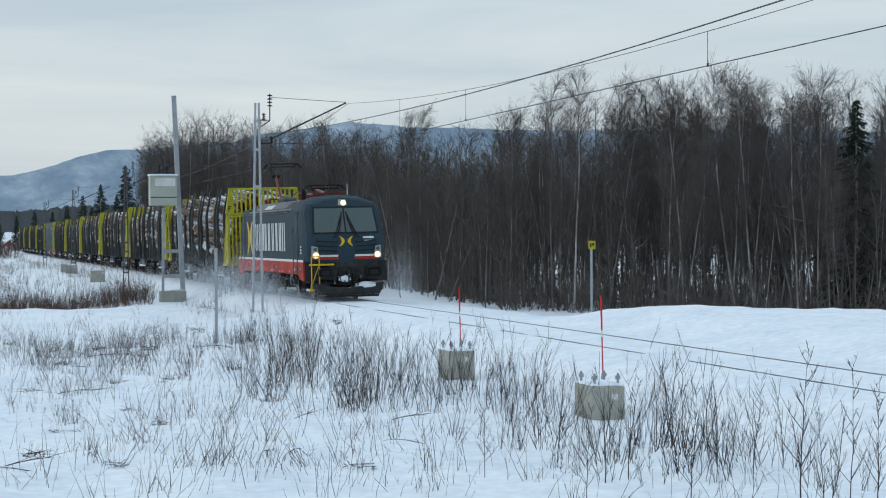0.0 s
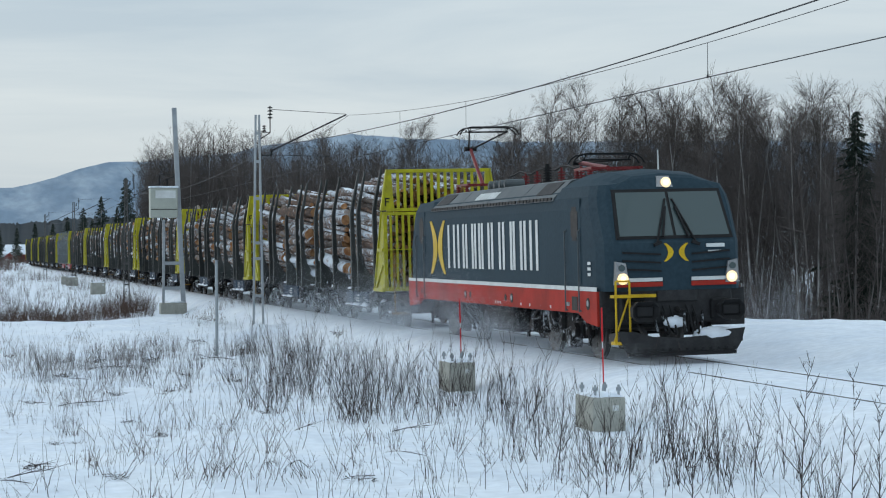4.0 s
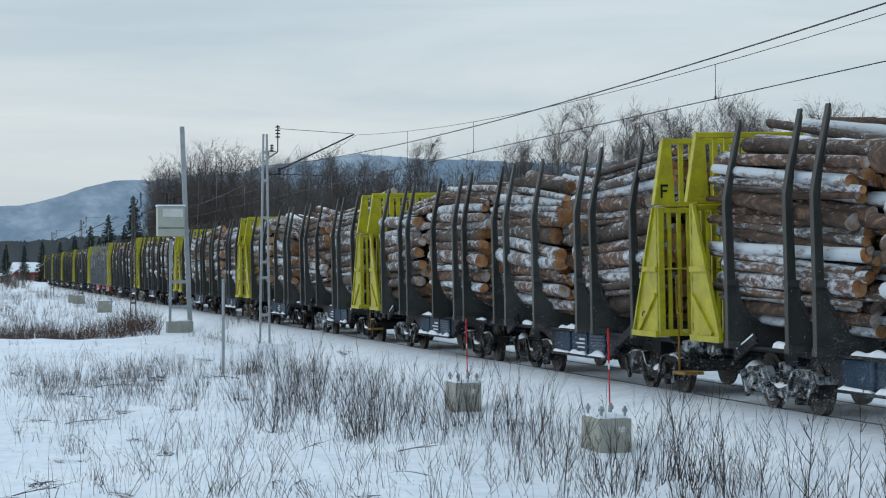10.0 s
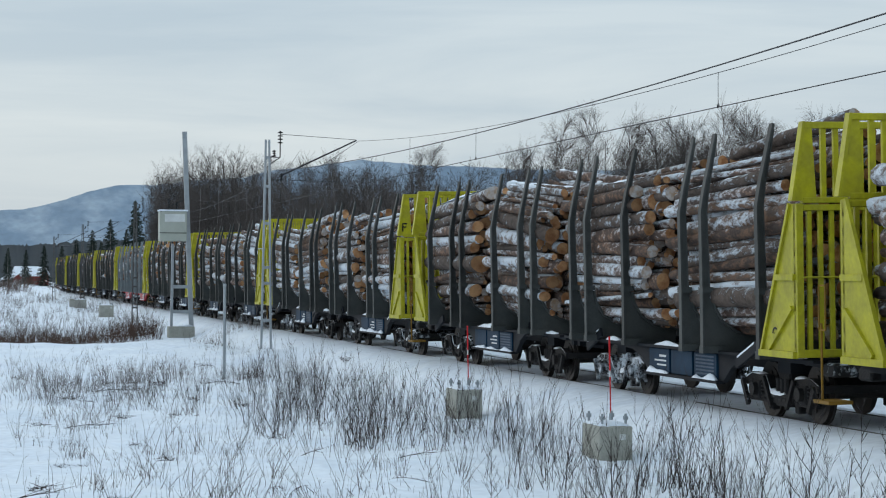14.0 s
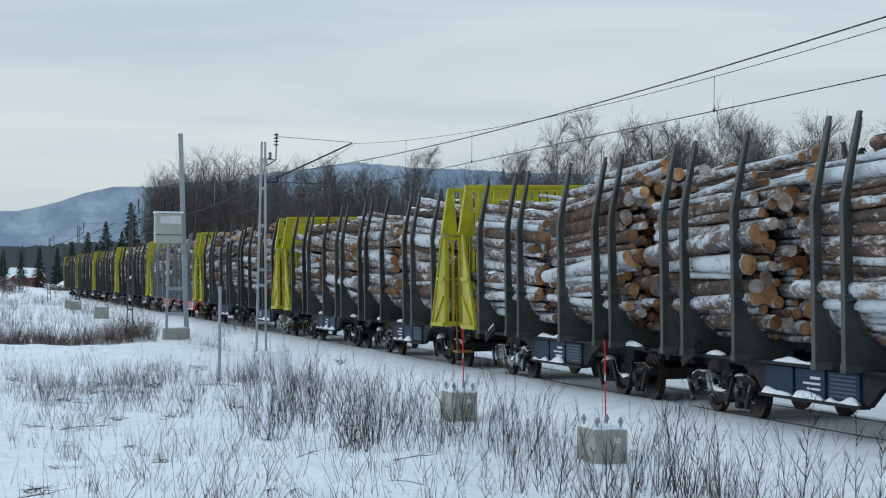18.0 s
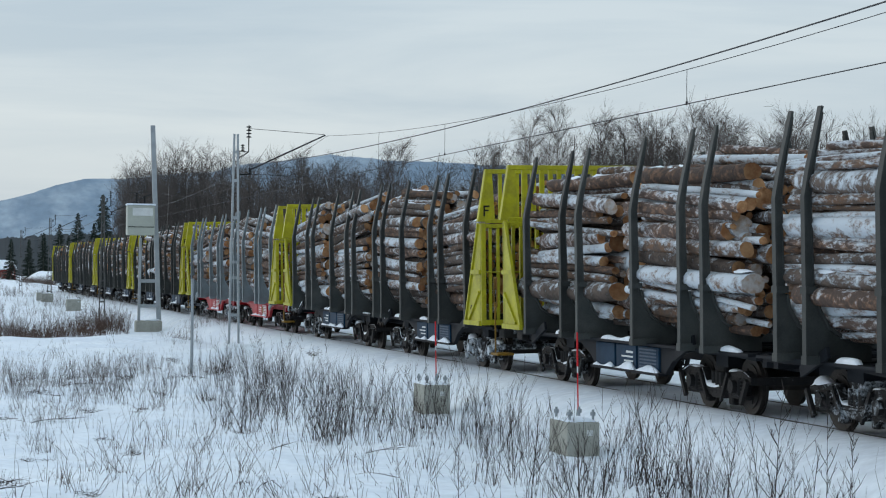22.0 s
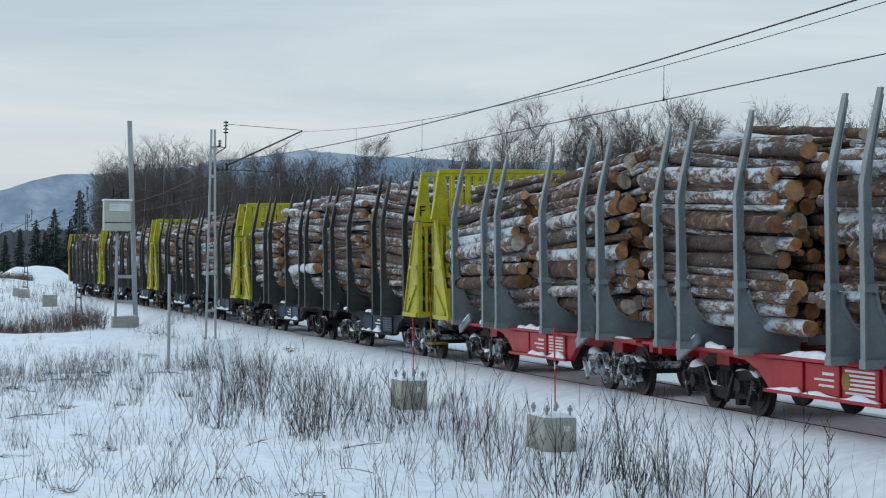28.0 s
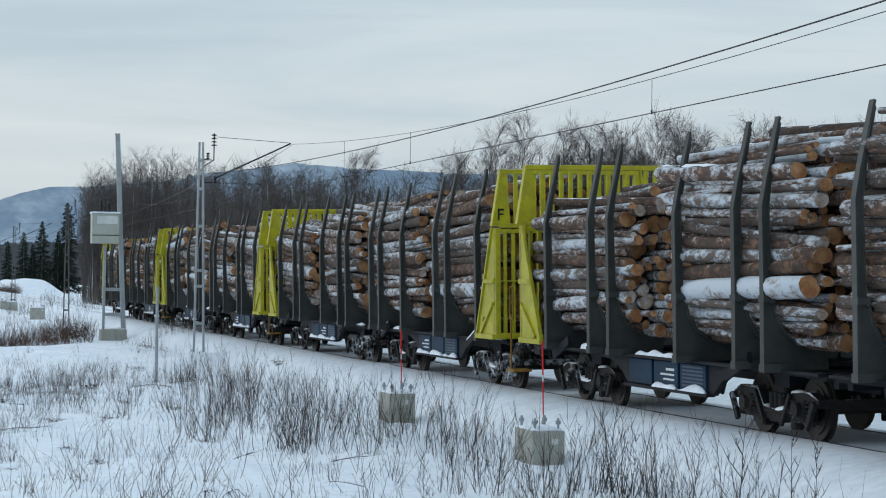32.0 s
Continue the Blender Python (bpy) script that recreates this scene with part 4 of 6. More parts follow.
            box(bm, x - 0.004, x + 0.004, y2 - 0.17, y2, 1.80, 2.88)
            part("side_lettering", fix(bm), M_WHITE, loco, "white company lettering shown as plain bars")

    def arc_mark(bm, cy, sgn, z0, z1, wide, at):
        n = 9
        for i in range(n):
            pts = []
            for f in (i / n, (i + 1) / n):
                z = z0 + (z1 - z0) * f
                b = wide * (1 - (2 * f - 1) ** 2)
                t = wide * (0.32 + 0.42 * (1 - (2 * f - 1) ** 2))
                pts += [(cy + sgn * (wide - b), z), (cy + sgn * (wide - b + t), z)]
            quad = [pts[0], pts[1], pts[3], pts[2]]
            at(bm, quad)

    for sgn, cy in ((1, 13.97), (-1, 13.91)):
        bm = bmesh.new()
        arc_mark(bm, cy, sgn, 1.64, 3.00, 0.60, lambda b, q: plate(b, q, "x", x - 0.004, x + 0.004))
        part("side_emblem", fix(bm), M_LADDER, loco, "yellow curved emblem")
    for sgn, cx in ((1, 0.055), (-1, -0.055)):
        bm = bmesh.new()
        arc_mark(bm, cx, sgn, 1.98, 2.33, 0.15, lambda b, q: plate(b, q, "y", 0.585, 0.60))
        part("front_emblem", fix(bm), M_LADDER, loco, "yellow curved emblem")


def loco_front(loco):
    def on(x, z, out):
        return (x, 0.60 + rake(z) - out, z)

    def pane(pts, o0, o1):
        bm = bmesh.new()
        a = [bm.verts.new(on(x, z, o0)) for x, z in pts]
        b = [bm.verts.new(on(x, z, o1)) for x, z in pts]
        n = len(pts)
        for i in range(n):
            bm.faces.new((a[i], a[(i + 1) % n], b[(i + 1) % n], b[i]))
        bm.faces.new(a[::-1])
        bm.faces.new(b)
        return fix(bm)

    part("windscreen_frame", pane([(-1.20, 2.42), (1.20, 2.42), (1.12, 3.40), (-1.12, 3.40)], -0.06, 0.02), M_BLACK, loco)
    for s in (-1, 1):
        part("windscreen", pane([(s * 0.03, 2.48), (s * 1.13, 2.48), (s * 1.06, 3.34), (s * 0.03, 3.34)], 0.02, 0.032), M_GLASS, loco, "dark windscreen pane with the sky's reflection in its tint")
        bm = bmesh.new()
        bar(bm, on(s * 0.07, 3.20, 0.06), on(s * 0.40, 2.34, 0.06), 0.035, 0.03)
        bar(bm, on(s * 0.10, 3.05, 0.07), on(s * 0.26, 2.46, 0.07), 0.045, 0.03)
        bar(bm, on(s * 0.32, 2.36, 0.06), on(s * 0.47, 2.30, 0.06), 0.07, 0.06)
        part("wiper", fix(bm), M_BLACK, loco)
    # grey-blue front below the screen: dark grille steps either side of the middle
    for s in (-1, 1):
        for k in range(3):
            z = 1.78 + k * 0.16
            bm = bmesh.new()
            plate(bm, [(s * 0.32, z), (s * 1.10, z + 0.05), (s * 1.10, z + 0.085), (s * 0.32, z + 0.035)], "y", 0.565, 0.62)
            part("front_grille_bar", fix(bm), M_BLACK, loco)
        bm = bmesh.new()
        plate(bm, [(s * 0.30, 1.60), (s * 1.14, 1.60), (s * 1.14, 1.67), (s * 0.30, 1.67)], "y", 0.57, 0.62)
        part("front_stripe", fix(bm), M_WHITE, loco)
        bm = bmesh.new()
        plate(bm, [(s * 0.30, 1.50), (s * 1.22, 1.50), (s * 1.22, 1.59), (s * 0.30, 1.59)], "y", 0.56, 0.62)
        part("front_red_stripe", fix(bm), M_RED, loco)
        # lower lamps in their housings
        bm = bmesh.new()
        plate(bm, [(s * 0.99, 1.55), (s * 1.27, 1.55), (s * 1.25, 2.00), (s * 1.05, 1.96)], "y", 0.545, 0.80)
        h = part("lamp_housing", fix(bm), M_LENS, loco)
        bm = bmesh.new()
        disc(bm, (s * 1.12, 0.535, 1.66), 0.11, 0, 18, "y", 0.03)
        part("headlight", fix(bm), M_LAMP, h, "lit warm headlight")
        bm = bmesh.new()
        disc(bm, (s * 1.12, 0.520, 1.66), 0.05, 0, 14, "y", 0.02)
        part("bulb", fix(bm), M_BULB, h)
        bm = bmesh.new()
        disc(bm, (s * 1.14, 0.535, 1.87), 0.065, 0, 14, "y", 0.03)
        part("marker_light", fix(bm), M_GLASS, h)
        # buffers
        bm = bmesh.new()
        rod(bm, (s * 0.875, 0.75, 1.04), (s * 0.875, 0.06, 1.04), 0.12, 0.12, 14)
        box(bm, s * 0.875 - 0.26, s * 0.875 + 0.26, 0.0, 0.06, 0.85, 1.23, 0.11)
        box(bm, s * 0.875 - 0.2, s * 0.875 + 0.2, 0.5, 0.72, 0.84, 1.24, 0.03)
        part("buffer", fix(bm), M_BLACK, loco)
    part("top_lamp_housing", pane([(-0.17, 3.44), (0.17, 3.44), (0.13, 3.66), (-0.13, 3.66)], -0.1, 0.02), M_LENS, loco)
    bm = bmesh.new()
    disc(bm, on(0.03, 3.53, 0.04), 0.10, 0, 18, "y", 0.05)
    part("headlight", fix(bm), M_LAMP, loco, "lit warm headlight")
    bm = bmesh.new()
    disc(bm, on(0.03, 3.53, 0.07), 0.045, 0, 14, "y", 0.03)
    part("bulb", fix(bm), M_BULB, loco)
    # number plates of the engine shown as bars
    bm = bmesh.new()
    plate(bm, [(0.62, 2.24), (1.00, 2.24), (1.00, 2.31), (0.62, 2.31)], "y", 0.575, 0.62)
    plate(bm, [(0.66, 2.14), (0.92, 2.14), (0.92, 2.18), (0.66, 2.18)], "y", 0.575, 0.62)
    part("front_marking", fix(bm), M_WHITE, loco)
    bm = bmesh.new()
    box(bm, -1.15, 1.15, 0.62, 0.9, 0.78, 1.50, 0.03)
    part("buffer_beam", fix(bm), M_PLOUGH, loco)
    # added dark plate: keeps the corners dark and hides the red sill ends
    bm = bmesh.new()
    box(bm, -1.46, 1.53, 0.93, 0.99, 0.70, 1.43, 0.01)
    part("sill_end_cover", fix(bm), M_PLOUGH, loco, "added dark plate behind the buffers, covering the sill ends")
    for x in (-0.30, -0.16, 0.18, 0.31):
        bm = bmesh.new()
        last = None
        for i in range(9):
            f = i / 8
            p = Vector((x + 0.05 * math.sin(f * 3), 0.60 - 0.22 * math.sin(f * math.pi), 1.12 - 0.55 * math.sin(f * math.pi * 0.72)))
            if last is not None:
                rod(bm, last, p, 0.020, None, 6)
            last = p
        part("brake_hose", fix(bm), M_BLACK, loco)
    bm = bmesh.new()
    box(bm, -0.42, 0.42, 0.56, 0.63, 1.20, 1.42, 0.02)
    part("socket_plate", fix(bm), M_PLOUGH, loco, "dark grey plate with cable sockets")
    bm = bmesh.new()
    rod(bm, (0, 0.65, 1.05), (0, 0.25, 1.0), 0.06, 0.05, 8)
    rod(bm, (0, 0.25, 1.02), (0, 0.22, 0.62), 0.035, 0.03, 8)
    for x in (-0.5, -0.32, 0.34, 0.52, 0.2):
        rod(bm, (x, 0.62, 1.0), (x * 0.9, 0.48, 0.62), 0.025, None, 6)
    part("coupling", fix(bm), M_BOGIE, loco)
    # snow plough
    bm = bmesh.new()
    plate(bm, [(-1.30, 0.66), (-1.22, 0.40), (-1.12, 0.24), (1.12, 0.24), (1.22, 0.40), (1.30, 0.66), (0.95, 0.64), (0.60, 0.54), (0, 0.50), (-0.60, 0.54), (-0.95, 0.64)], "y", 0.36, 0.42)
    for s in (-1, 1):
        plate(bm, [(0.39, 0.66), (0.39, 0.40), (1.05, 0.40), (1.05, 0.58)], "x", s * 1.24 - 0.02, s * 1.24 + 0.02)
        bar(bm, (s * 0.7, 0.42, 0.5), (s * 0.7, 1.0, 0.85), 0.08, 0.08)
    plough = part("snow_plough", fix(bm), M_PLOUGH, loco, "dark snow plough caked with snow")
    bm = bmesh.new()
    for i in range(14):
        x = -1.2 + i * 0.185
        box(bm, x * 0.88 - 0.025, x * 0.88 + 0.025, 0.34, 0.362, 0.26, 0.31)
    box(bm, -1.10, 1.10, 0.33, 0.44, 0.16, 0.235)
    part("brush_edge", fix(bm), M_BLACK, plough)
    bm = bmesh.new()
    bmesh.ops.create_icosphere(bm, subdivisions=3, radius=1.0)
    for v in bm.verts:
        n = 1 + 0.25 * noise.noise(v.co * 2.5)
        v.co = Vector((0.72 + v.co.x * 0.45 * n, 0.46 + v.co.y * 0.13 * n, 0.56 + v.co.z * 0.13 * n))
    part("packed_snow", bm, M_SNOW, plough, "snow packed on the plough", True)
    bm = bmesh.new()
    bmesh.ops.create_icosphere(bm, subdivisions=3, radius=1.0)
    for v in bm.verts:
        n = 1 + 0.25 * noise.noise(v.co * 2.5 + Vector((5, 0, 0)))
        v.co = Vector((-0.1 + v.co.x * 0.22 * n, 0.5 + v.co.y * 0.12 * n, 0.80 + v.co.z * 0.12 * n))
    part("packed_snow", bm, M_SNOW, plough, "snow packed on the plough", True)
    # yellow shunter's step and rail
    for s in (-1,):
        bm = bmesh.new()
        for x in (s * 1.02, s * 1.30):
            rod(bm, (x, 0.46, 0.42), (x, 0.46, 1.62), 0.022, None, 6)
        rod(bm, (s * 1.02, 0.46, 1.62), (s * 1.30, 0.46, 1.62), 0.022, None, 6)
        box(bm, s * 1.36, s * 0.92, 0.38, 0.62, 0.40, 0.46)
        box(bm, s * 1.36, s * 0.50, 0.40, 0.62, 1.30, 1.36)
        rod(bm, (s * 1.36, 0.46, 0.42), (s * 1.02, 0.46, 1.36), 0.018, None, 6)
        part("shunter_step", fix(bm), M_LADDER, loco, "yellow step and hand rail")


def pantograph(loco, base, knee, head, name, label):
    bm = bmesh.new()
    for s in (-0.55, 0.55):
        bar(bm, (s, base[1] - 0.6, 3.94), (s, base[1] + 0.6, 3.94), 0.05, 0.05)
    bar(bm, (-0.55, base[1] + 0.4, 3.94), (0.55, base[1] + 0.4, 3.94), 0.05, 0.05)
    bar(bm, (-0.55, base[1] - 0.4, 3.94), (0.55, base[1] - 0.4, 3.94), 0.05, 0.05)
    p = part(name, fix(bm), M_INSUL, loco, label)
    for s in (-0.55, 0.55):
        for y in (base[1] - 0.45, base[1] + 0.45):
            bm = bmesh.new()
            for k in range(4):
                disc(bm, (s, y, 3.72 + 0.05 * k), 0.07, 0, 10, "z", 0.03)
            rod(bm, (s, y, 3.62), (s, y, 3.93), 0.035, None, 8)
            part("insulator", fix(bm), M_INSUL, p)
    bm = bmesh.new()
    rod(bm, (0, base[1], 3.95), (0, knee[0], knee[1]), 0.055, 0.045, 10)
    part("lower_arm", fix(bm), M_INSUL, p, "red lower arm")
    bm = bmesh.new()
    top = Vector((0, head[0], head[1] - 0.12))
    for s in (-1, 1):
        rod(bm, (s * 0.05, knee[0], knee[1]), (s * 0.5, top.y, top.z), 0.026, 0.02, 8)
    rod(bm, (-0.55, top.y, top.z), (0.55, top.y, top.z), 0.022, None, 8)
    rod(bm, (-0.16, knee[0], knee[1]), (0.16, knee[0], knee[1]), 0.06, None, 8)
    part("upper_arm", fix(bm), M_BLACK, p)
    for d in (-0.17, 0.17):
        bm = bmesh.new()
        y = head[0] + d
        bar(bm, (-0.50, y, head[1]), (0.50, y, head[1]), 0.05, 0.035)
        for s in (-1, 1):
            pts = [(0.50, 0), (0.64, -0.03), (0.74, -0.10), (0.80, -0.20)]
            for (a, b), (c, e) in zip(pts, pts[1:]):
                rod(bm, (s * a, y, head[1] + b), (s * c, y, head[1] + e), 0.018, None, 6)
            rod(bm, (s * 0.5, top.y, top.z), (s * 0.5, y, head[1]), 0.015, None, 6)
        part("contact_strip", fix(bm), M_BLACK, p)


def loco_underside(loco):
    for c in (4.55, LEN - 4.55):
        bm = bmesh.new()
        for s in (-1, 1):
            plate(bm, [(-2.3, 0.62), (-2.1, 0.95), (2.1, 0.95), (2.3, 0.62), (1.95, 0.62), (1.1, 0.72), (0.7, 0.48), (-0.7, 0.48), (-1.1, 0.72), (-1.95, 0.62)], "x", s * 1.08 - 0.07, s * 1.08 + 0.07)
            for k in (-1.5, 1.5):
                box(bm, s * 1.1 - 0.14, s * 1.1 + 0.16, k - 0.2, k + 0.2, 0.42, 0.78, 0.04)
                disc(bm, (s * 1.30, k, 0.6), 0.15, 0, 14, "x", 0.1)
                for d in (-0.42, 0.42):
                    rod(bm, (s * 1.12, k + d, 0.5), (s * 1.12, k + d, 0.92), 0.10, 0.10, 10)
                bar(bm, (s * 1.2, k - 0.1, 0.95), (s * 1.2, k + 0.75, 0.5), 0.06, 0.08)
            for d in (-0.3, 0.3):
                rod(bm, (s * 1.12, d, 0.55), (s * 1.12, d, 1.2), 0.13, 0.13, 12)
            box(bm, s * 1.1 - 0.1, s * 1.1 + 0.15, -0.9, -0.5, 0.2, 0.6, 0.03)
            rod(bm, (s * 1.22, -2.2, 0.3), (s * 1.22, -2.2, 0.7), 0.04, None, 8)
            rod(bm, (s * 1.22, 2.2, 0.3), (s * 1.22, 2.2, 0.7), 0.04, None, 8)
        box(bm, -1.0, 1.0, -0.35, 0.35, 0.4, 0.9, 0.05)
        b = part("bogie", fix(bm), M_BOGIE, loco, "grimy bogie caked with snow")
        b.matrix_basis = pose(0, c, 0)
        for d in (-1.5, 1.5):
            s = part("wheelset", LOCO_WHEEL, None, b)
            s.matrix_basis = pose(0, d, 0.61)
            WHEELS.append((s, d, 0.61))
    for y, z in ((7.4, 4.12), (8.9, 4.1), (10.9, 4.12), (11.9, 4.1)):
        bm = bmesh.new()
        for k in range(5):
            disc(bm, (0.3, y, 3.75 + 0.07 * k), 0.09, 0, 10, "z", 0.035)
        rod(bm, (0.3, y, 3.66), (0.3, y, 4.14), 0.03, None, 8)
        part("roof_insulator", fix(bm), M_INSUL, loco)
    bm = bmesh.new()
    last = None
    for i in range(15):
        y = 6.4 + i * 0.50
        p = Vector((0.3, y, 4.13 + 0.05 * math.sin(i * 1.7)))
        if last is not None:
            rod(bm, last, p, 0.022, None, 6)
        last = p
    part("roof_cable", fix(bm), M_BLACK, loco)
    for i in range(4):
        bm = bmesh.new()
        y = 10.75 + 0.50 * i
        rod(bm, (-0.55, y, 3.82), (-0.1, y, 3.82), 0.13, None, 14)
        rod(bm, (-0.58, y, 3.82), (-0.55, y, 3.82), 0.08, None, 12)
        part("roof_reservoir", fix(bm), M_ROOF, loco, "short grey cylinder lying on the roof")
    bm = bmesh.new()
    for k in range(7):
        disc(bm, (-0.1, 8.72, 3.76 + 0.06 * k), 0.11, 0, 12, "z", 0.035)
    rod(bm, (-0.1, 8.72, 3.66), (-0.1, 8.72, 4.22), 0.06, None, 10)
    part("roof_arrester", fix(bm), M_BLACK, loco)
    bm = bmesh.new()
    rod(bm, (0.55, 3.0, 3.85), (0.55, 3.0, 4.25), 0.02, 0.012, 6)
    part("aerial", fix(bm), M_WHITE, loco)


LOCO_WHEEL = wheelset_mesh(0.61, "loco_wheelset", M_LOCOWHEEL)


def electric_locomotive():
    loco = thing("electric_locomotive", "dark blue-grey electric locomotive with red sill, headlights lit", "locomotive")
    loco_body(loco)
    loco_front(loco)
    loco_underside(loco)
    buffer_gear(loco, LEN - 0.6, 1, M_BOGIE)
    pantograph(loco, (0, 14.95), (16.15, 4.95), (14.3, 5.42), "raised_pantograph", "raised pantograph with red lower arm touching the wire")
    pantograph(loco, (0, 4.6), (6.6, 4.16), (4.7, 4.26), "folded_pantograph", "folded pantograph lying on the roof")
    return loco


LOCO = electric_locomotive()


# ---- beside the track ----
SIDE = 10.3


def slot(x, y, m=0.0):
    return pose(x, y, ground_z(x, y) + m)


def lattice_mast(x, y, top, spread, label, arms=(), lean=0.0, steel=None):
    """A mast of two channel legs joined by rungs."""
    g = ground_z(x, y)
    mast = thing("catenary_mast", label, "mast", "masts along the track", pose(x, y, g, 0, lean, 0))
    h = top - g
    for s in (-1, 1):
        bm = bmesh.new()
        a, b = s * spread / 2, s * spread / 2 * 0.35
        bar(bm, (a, 0, -0.1), (b, 0, h), 0.085, 0.07, (1, 0, 0))
        bar(bm, (a, 0.05, -0.1), (b, 0.05, h), 0.02, 0.04, (1, 0, 0))
        part("leg", fix(bm), steel or M_GALV, mast)
    for z in arms:
        k = spread / 2 * (1 - 0.65 * z / h)
        bm = bmesh.new()
        box(bm, -k, k, -0.05, 0.05, z, z + 0.10)
        part("rung", fix(bm), steel or M_GALV, mast)
    return mast, h


def insulator(bm, a, b, r=0.07, n=5):
    a, b = Vector(a), Vector(b)
    rod(bm, a, b, 0.02, None, 6)
    for i in range(n):
        p = a.lerp(b, (i + 0.5) / n)
        d = (b - a).normalized() * 0.02
        rod(bm, p - d, p + d, r, r * 0.7, 10)


def mast_with_arm(x, y, top, label, steel=None):
    mast, h = lattice_mast(x, y, top, 0.34, label, (0.9, 2.2, 2.75, 4.3, 5.6, 6.6), 0.0, steel)
    g = ground_z(x, y)
    z0, z1 = 5.45 - g, 6.95 - g
    reach = TRACK - x
    bm = bmesh.new()
    rod(bm, (0.5, 0, z0 + 0.3), (reach - 0.08, 0.4, z1 + 0.12), 0.030, 0.026, 8)
    part("cantilever_tube", fix(bm), M_WIRE, mast)
    bm = bmesh.new()
    rod(bm, (0.5, 0, z0 + 0.15), (reach * 0.8, 0.2, z0 + 0.12), 0.011, None, 6)
    part("steady_arm", fix(bm), M_WIRE, mast)
    for xx, z in ((0.50, z0 + 0.14), (0.24, z0 + 0.95)):
        bm = bmesh.new()
        insulator(bm, (xx, 0, z), (xx, 0, z + 0.24), 0.075, 3)
        rod(bm, (0.08, 0, z), (xx, 0, z), 0.018, None, 6)
        part("insulator", fix(bm), M_BLACK, mast)
    bm = bmesh.new()
    insulator(bm, (0.45, 0, h - 0.15), (0.45, 0, h + 0.32), 0.10, 4)
    rod(bm, (0.1, 0, h - 0.85), (0.45, 0, h - 0.62), 0.02, None, 6)
    rod(bm, (0.1, 0, h - 0.60), (0.45, 0, h - 0.62), 0.015, None, 6)
    rod(bm, (0.45, 0, h - 0.62), (0.45, 0, h - 0.12), 0.02, None, 6)
    part("top_insulator", fix(bm), M_BLACK, mast)
    bm = bmesh.new()
    rod(bm, (0.45, 0, h + 0.20), (reach - 0.1, 0.4, z1 + 0.14), 0.010, None, 6)
    part("top_stay", fix(bm), M_WIRE, mast)
    return mast


mast_with_arm(SIDE, 69.0, 7.0, "grey steel lattice mast with bracket arm and insulators")
mast_with_arm(SIDE, 124.0, 6.75, "dark steel mast farther along the line", M_DARKSTEEL)
mast_with_arm(SIDE, 180.0, 6.75, "dark steel mast farther along the line", M_DARKSTEEL)
mast_with_arm(SIDE, 238.0, 6.75, "dark steel mast far down the line", M_DARKSTEEL)
mast_with_arm(SIDE, 3.0, 7.0, "grey steel lattice mast near the snow poles")


def cabinet_mast():
    """Tall new mast with a relay cabinet on it and a ladder-like second leg."""
    y = 96.0
    g = -0.02
    m = thing("cabinet_mast", "tall grey mast carrying a pale relay cabinet, on a concrete base", "mast", m=pose(SIDE - 0.11, y, ground_z(SIDE, y)))
    bm = bmesh.new()
    box(bm, -0.62, 0.62, -0.45, 0.45, -0.4, 0.52, 0.03)
    part("foundation", fix(bm), M_CONCRETE, m, "concrete foundation block")
    bm = bmesh.new()
    bmesh.ops.create_icosphere(bm, subdivisions=3, radius=1.0)
    for v in bm.verts:
        n = 1 + 0.3 * noise.noise(v.co * 2)
        v.co = Vector((0.2 + v.co.x * 0.42 * n, v.co.y * 0.4 * n, 0.54 + v.co.z * 0.07 * n))
    part("snow_cap", bm, M_SNOW, m, "", True)
    bm = bmesh.new()
    bar(bm, (0.50, 0, 0.5), (0.10, 0, 9.92), 0.22, 0.16, (0, 1, 0))
    part("main_leg", fix(bm), M_GALV, m)
    bm = bmesh.new()
    bar(bm, (-0.46, 0, 0.5), (-0.42, 0, 4.5), 0.12, 0.14, (0, 1, 0))
    part("second_leg", fix(bm), M_GALV, m)
    for z in (1.15, 2.35):
        bm = bmesh.new()
        box(bm, -0.42, 0.40, -0.05, 0.05, z, z + 0.16)
        part("cross_bar", fix(bm), M_GALV, m)
    bm = bmesh.new()
    box(bm, -1.10, 0.20, -0.50, 0.30, 4.62, 6.05, 0.03)
    c = part("relay_cabinet", fix(bm), M_CABINET, m, "pale grey-green relay cabinet")
    bm = bmesh.new()
    box(bm, -1.14, 0.24, -0.54, 0.34, 6.05, 6.13, 0.02)
    part("lid", fix(bm), M_SNOW, c, "lid covered with snow")
    bm = bmesh.new()
    box(bm, -0.86, 0.10, -0.52, -0.501, 5.55, 5.92)
    part("cabinet_sign", fix(bm), M_WHITE, c)
    bm = bmesh.new()
    box(bm, -1.08, 0.18, -0.52, -0.501, 5.00, 5.03)
    part("seam", fix(bm), M_BLACK, c)
    for x, hh in ((-0.62, 0.55), (-0.25, 0.38)):
        bm = bmesh.new()
        insulator(bm, (x, 0, 6.13), (x, 0, 6.13 + hh), 0.07, 5)
        part("bushing", fix(bm), M_BLACK, c)


cabinet_mast()


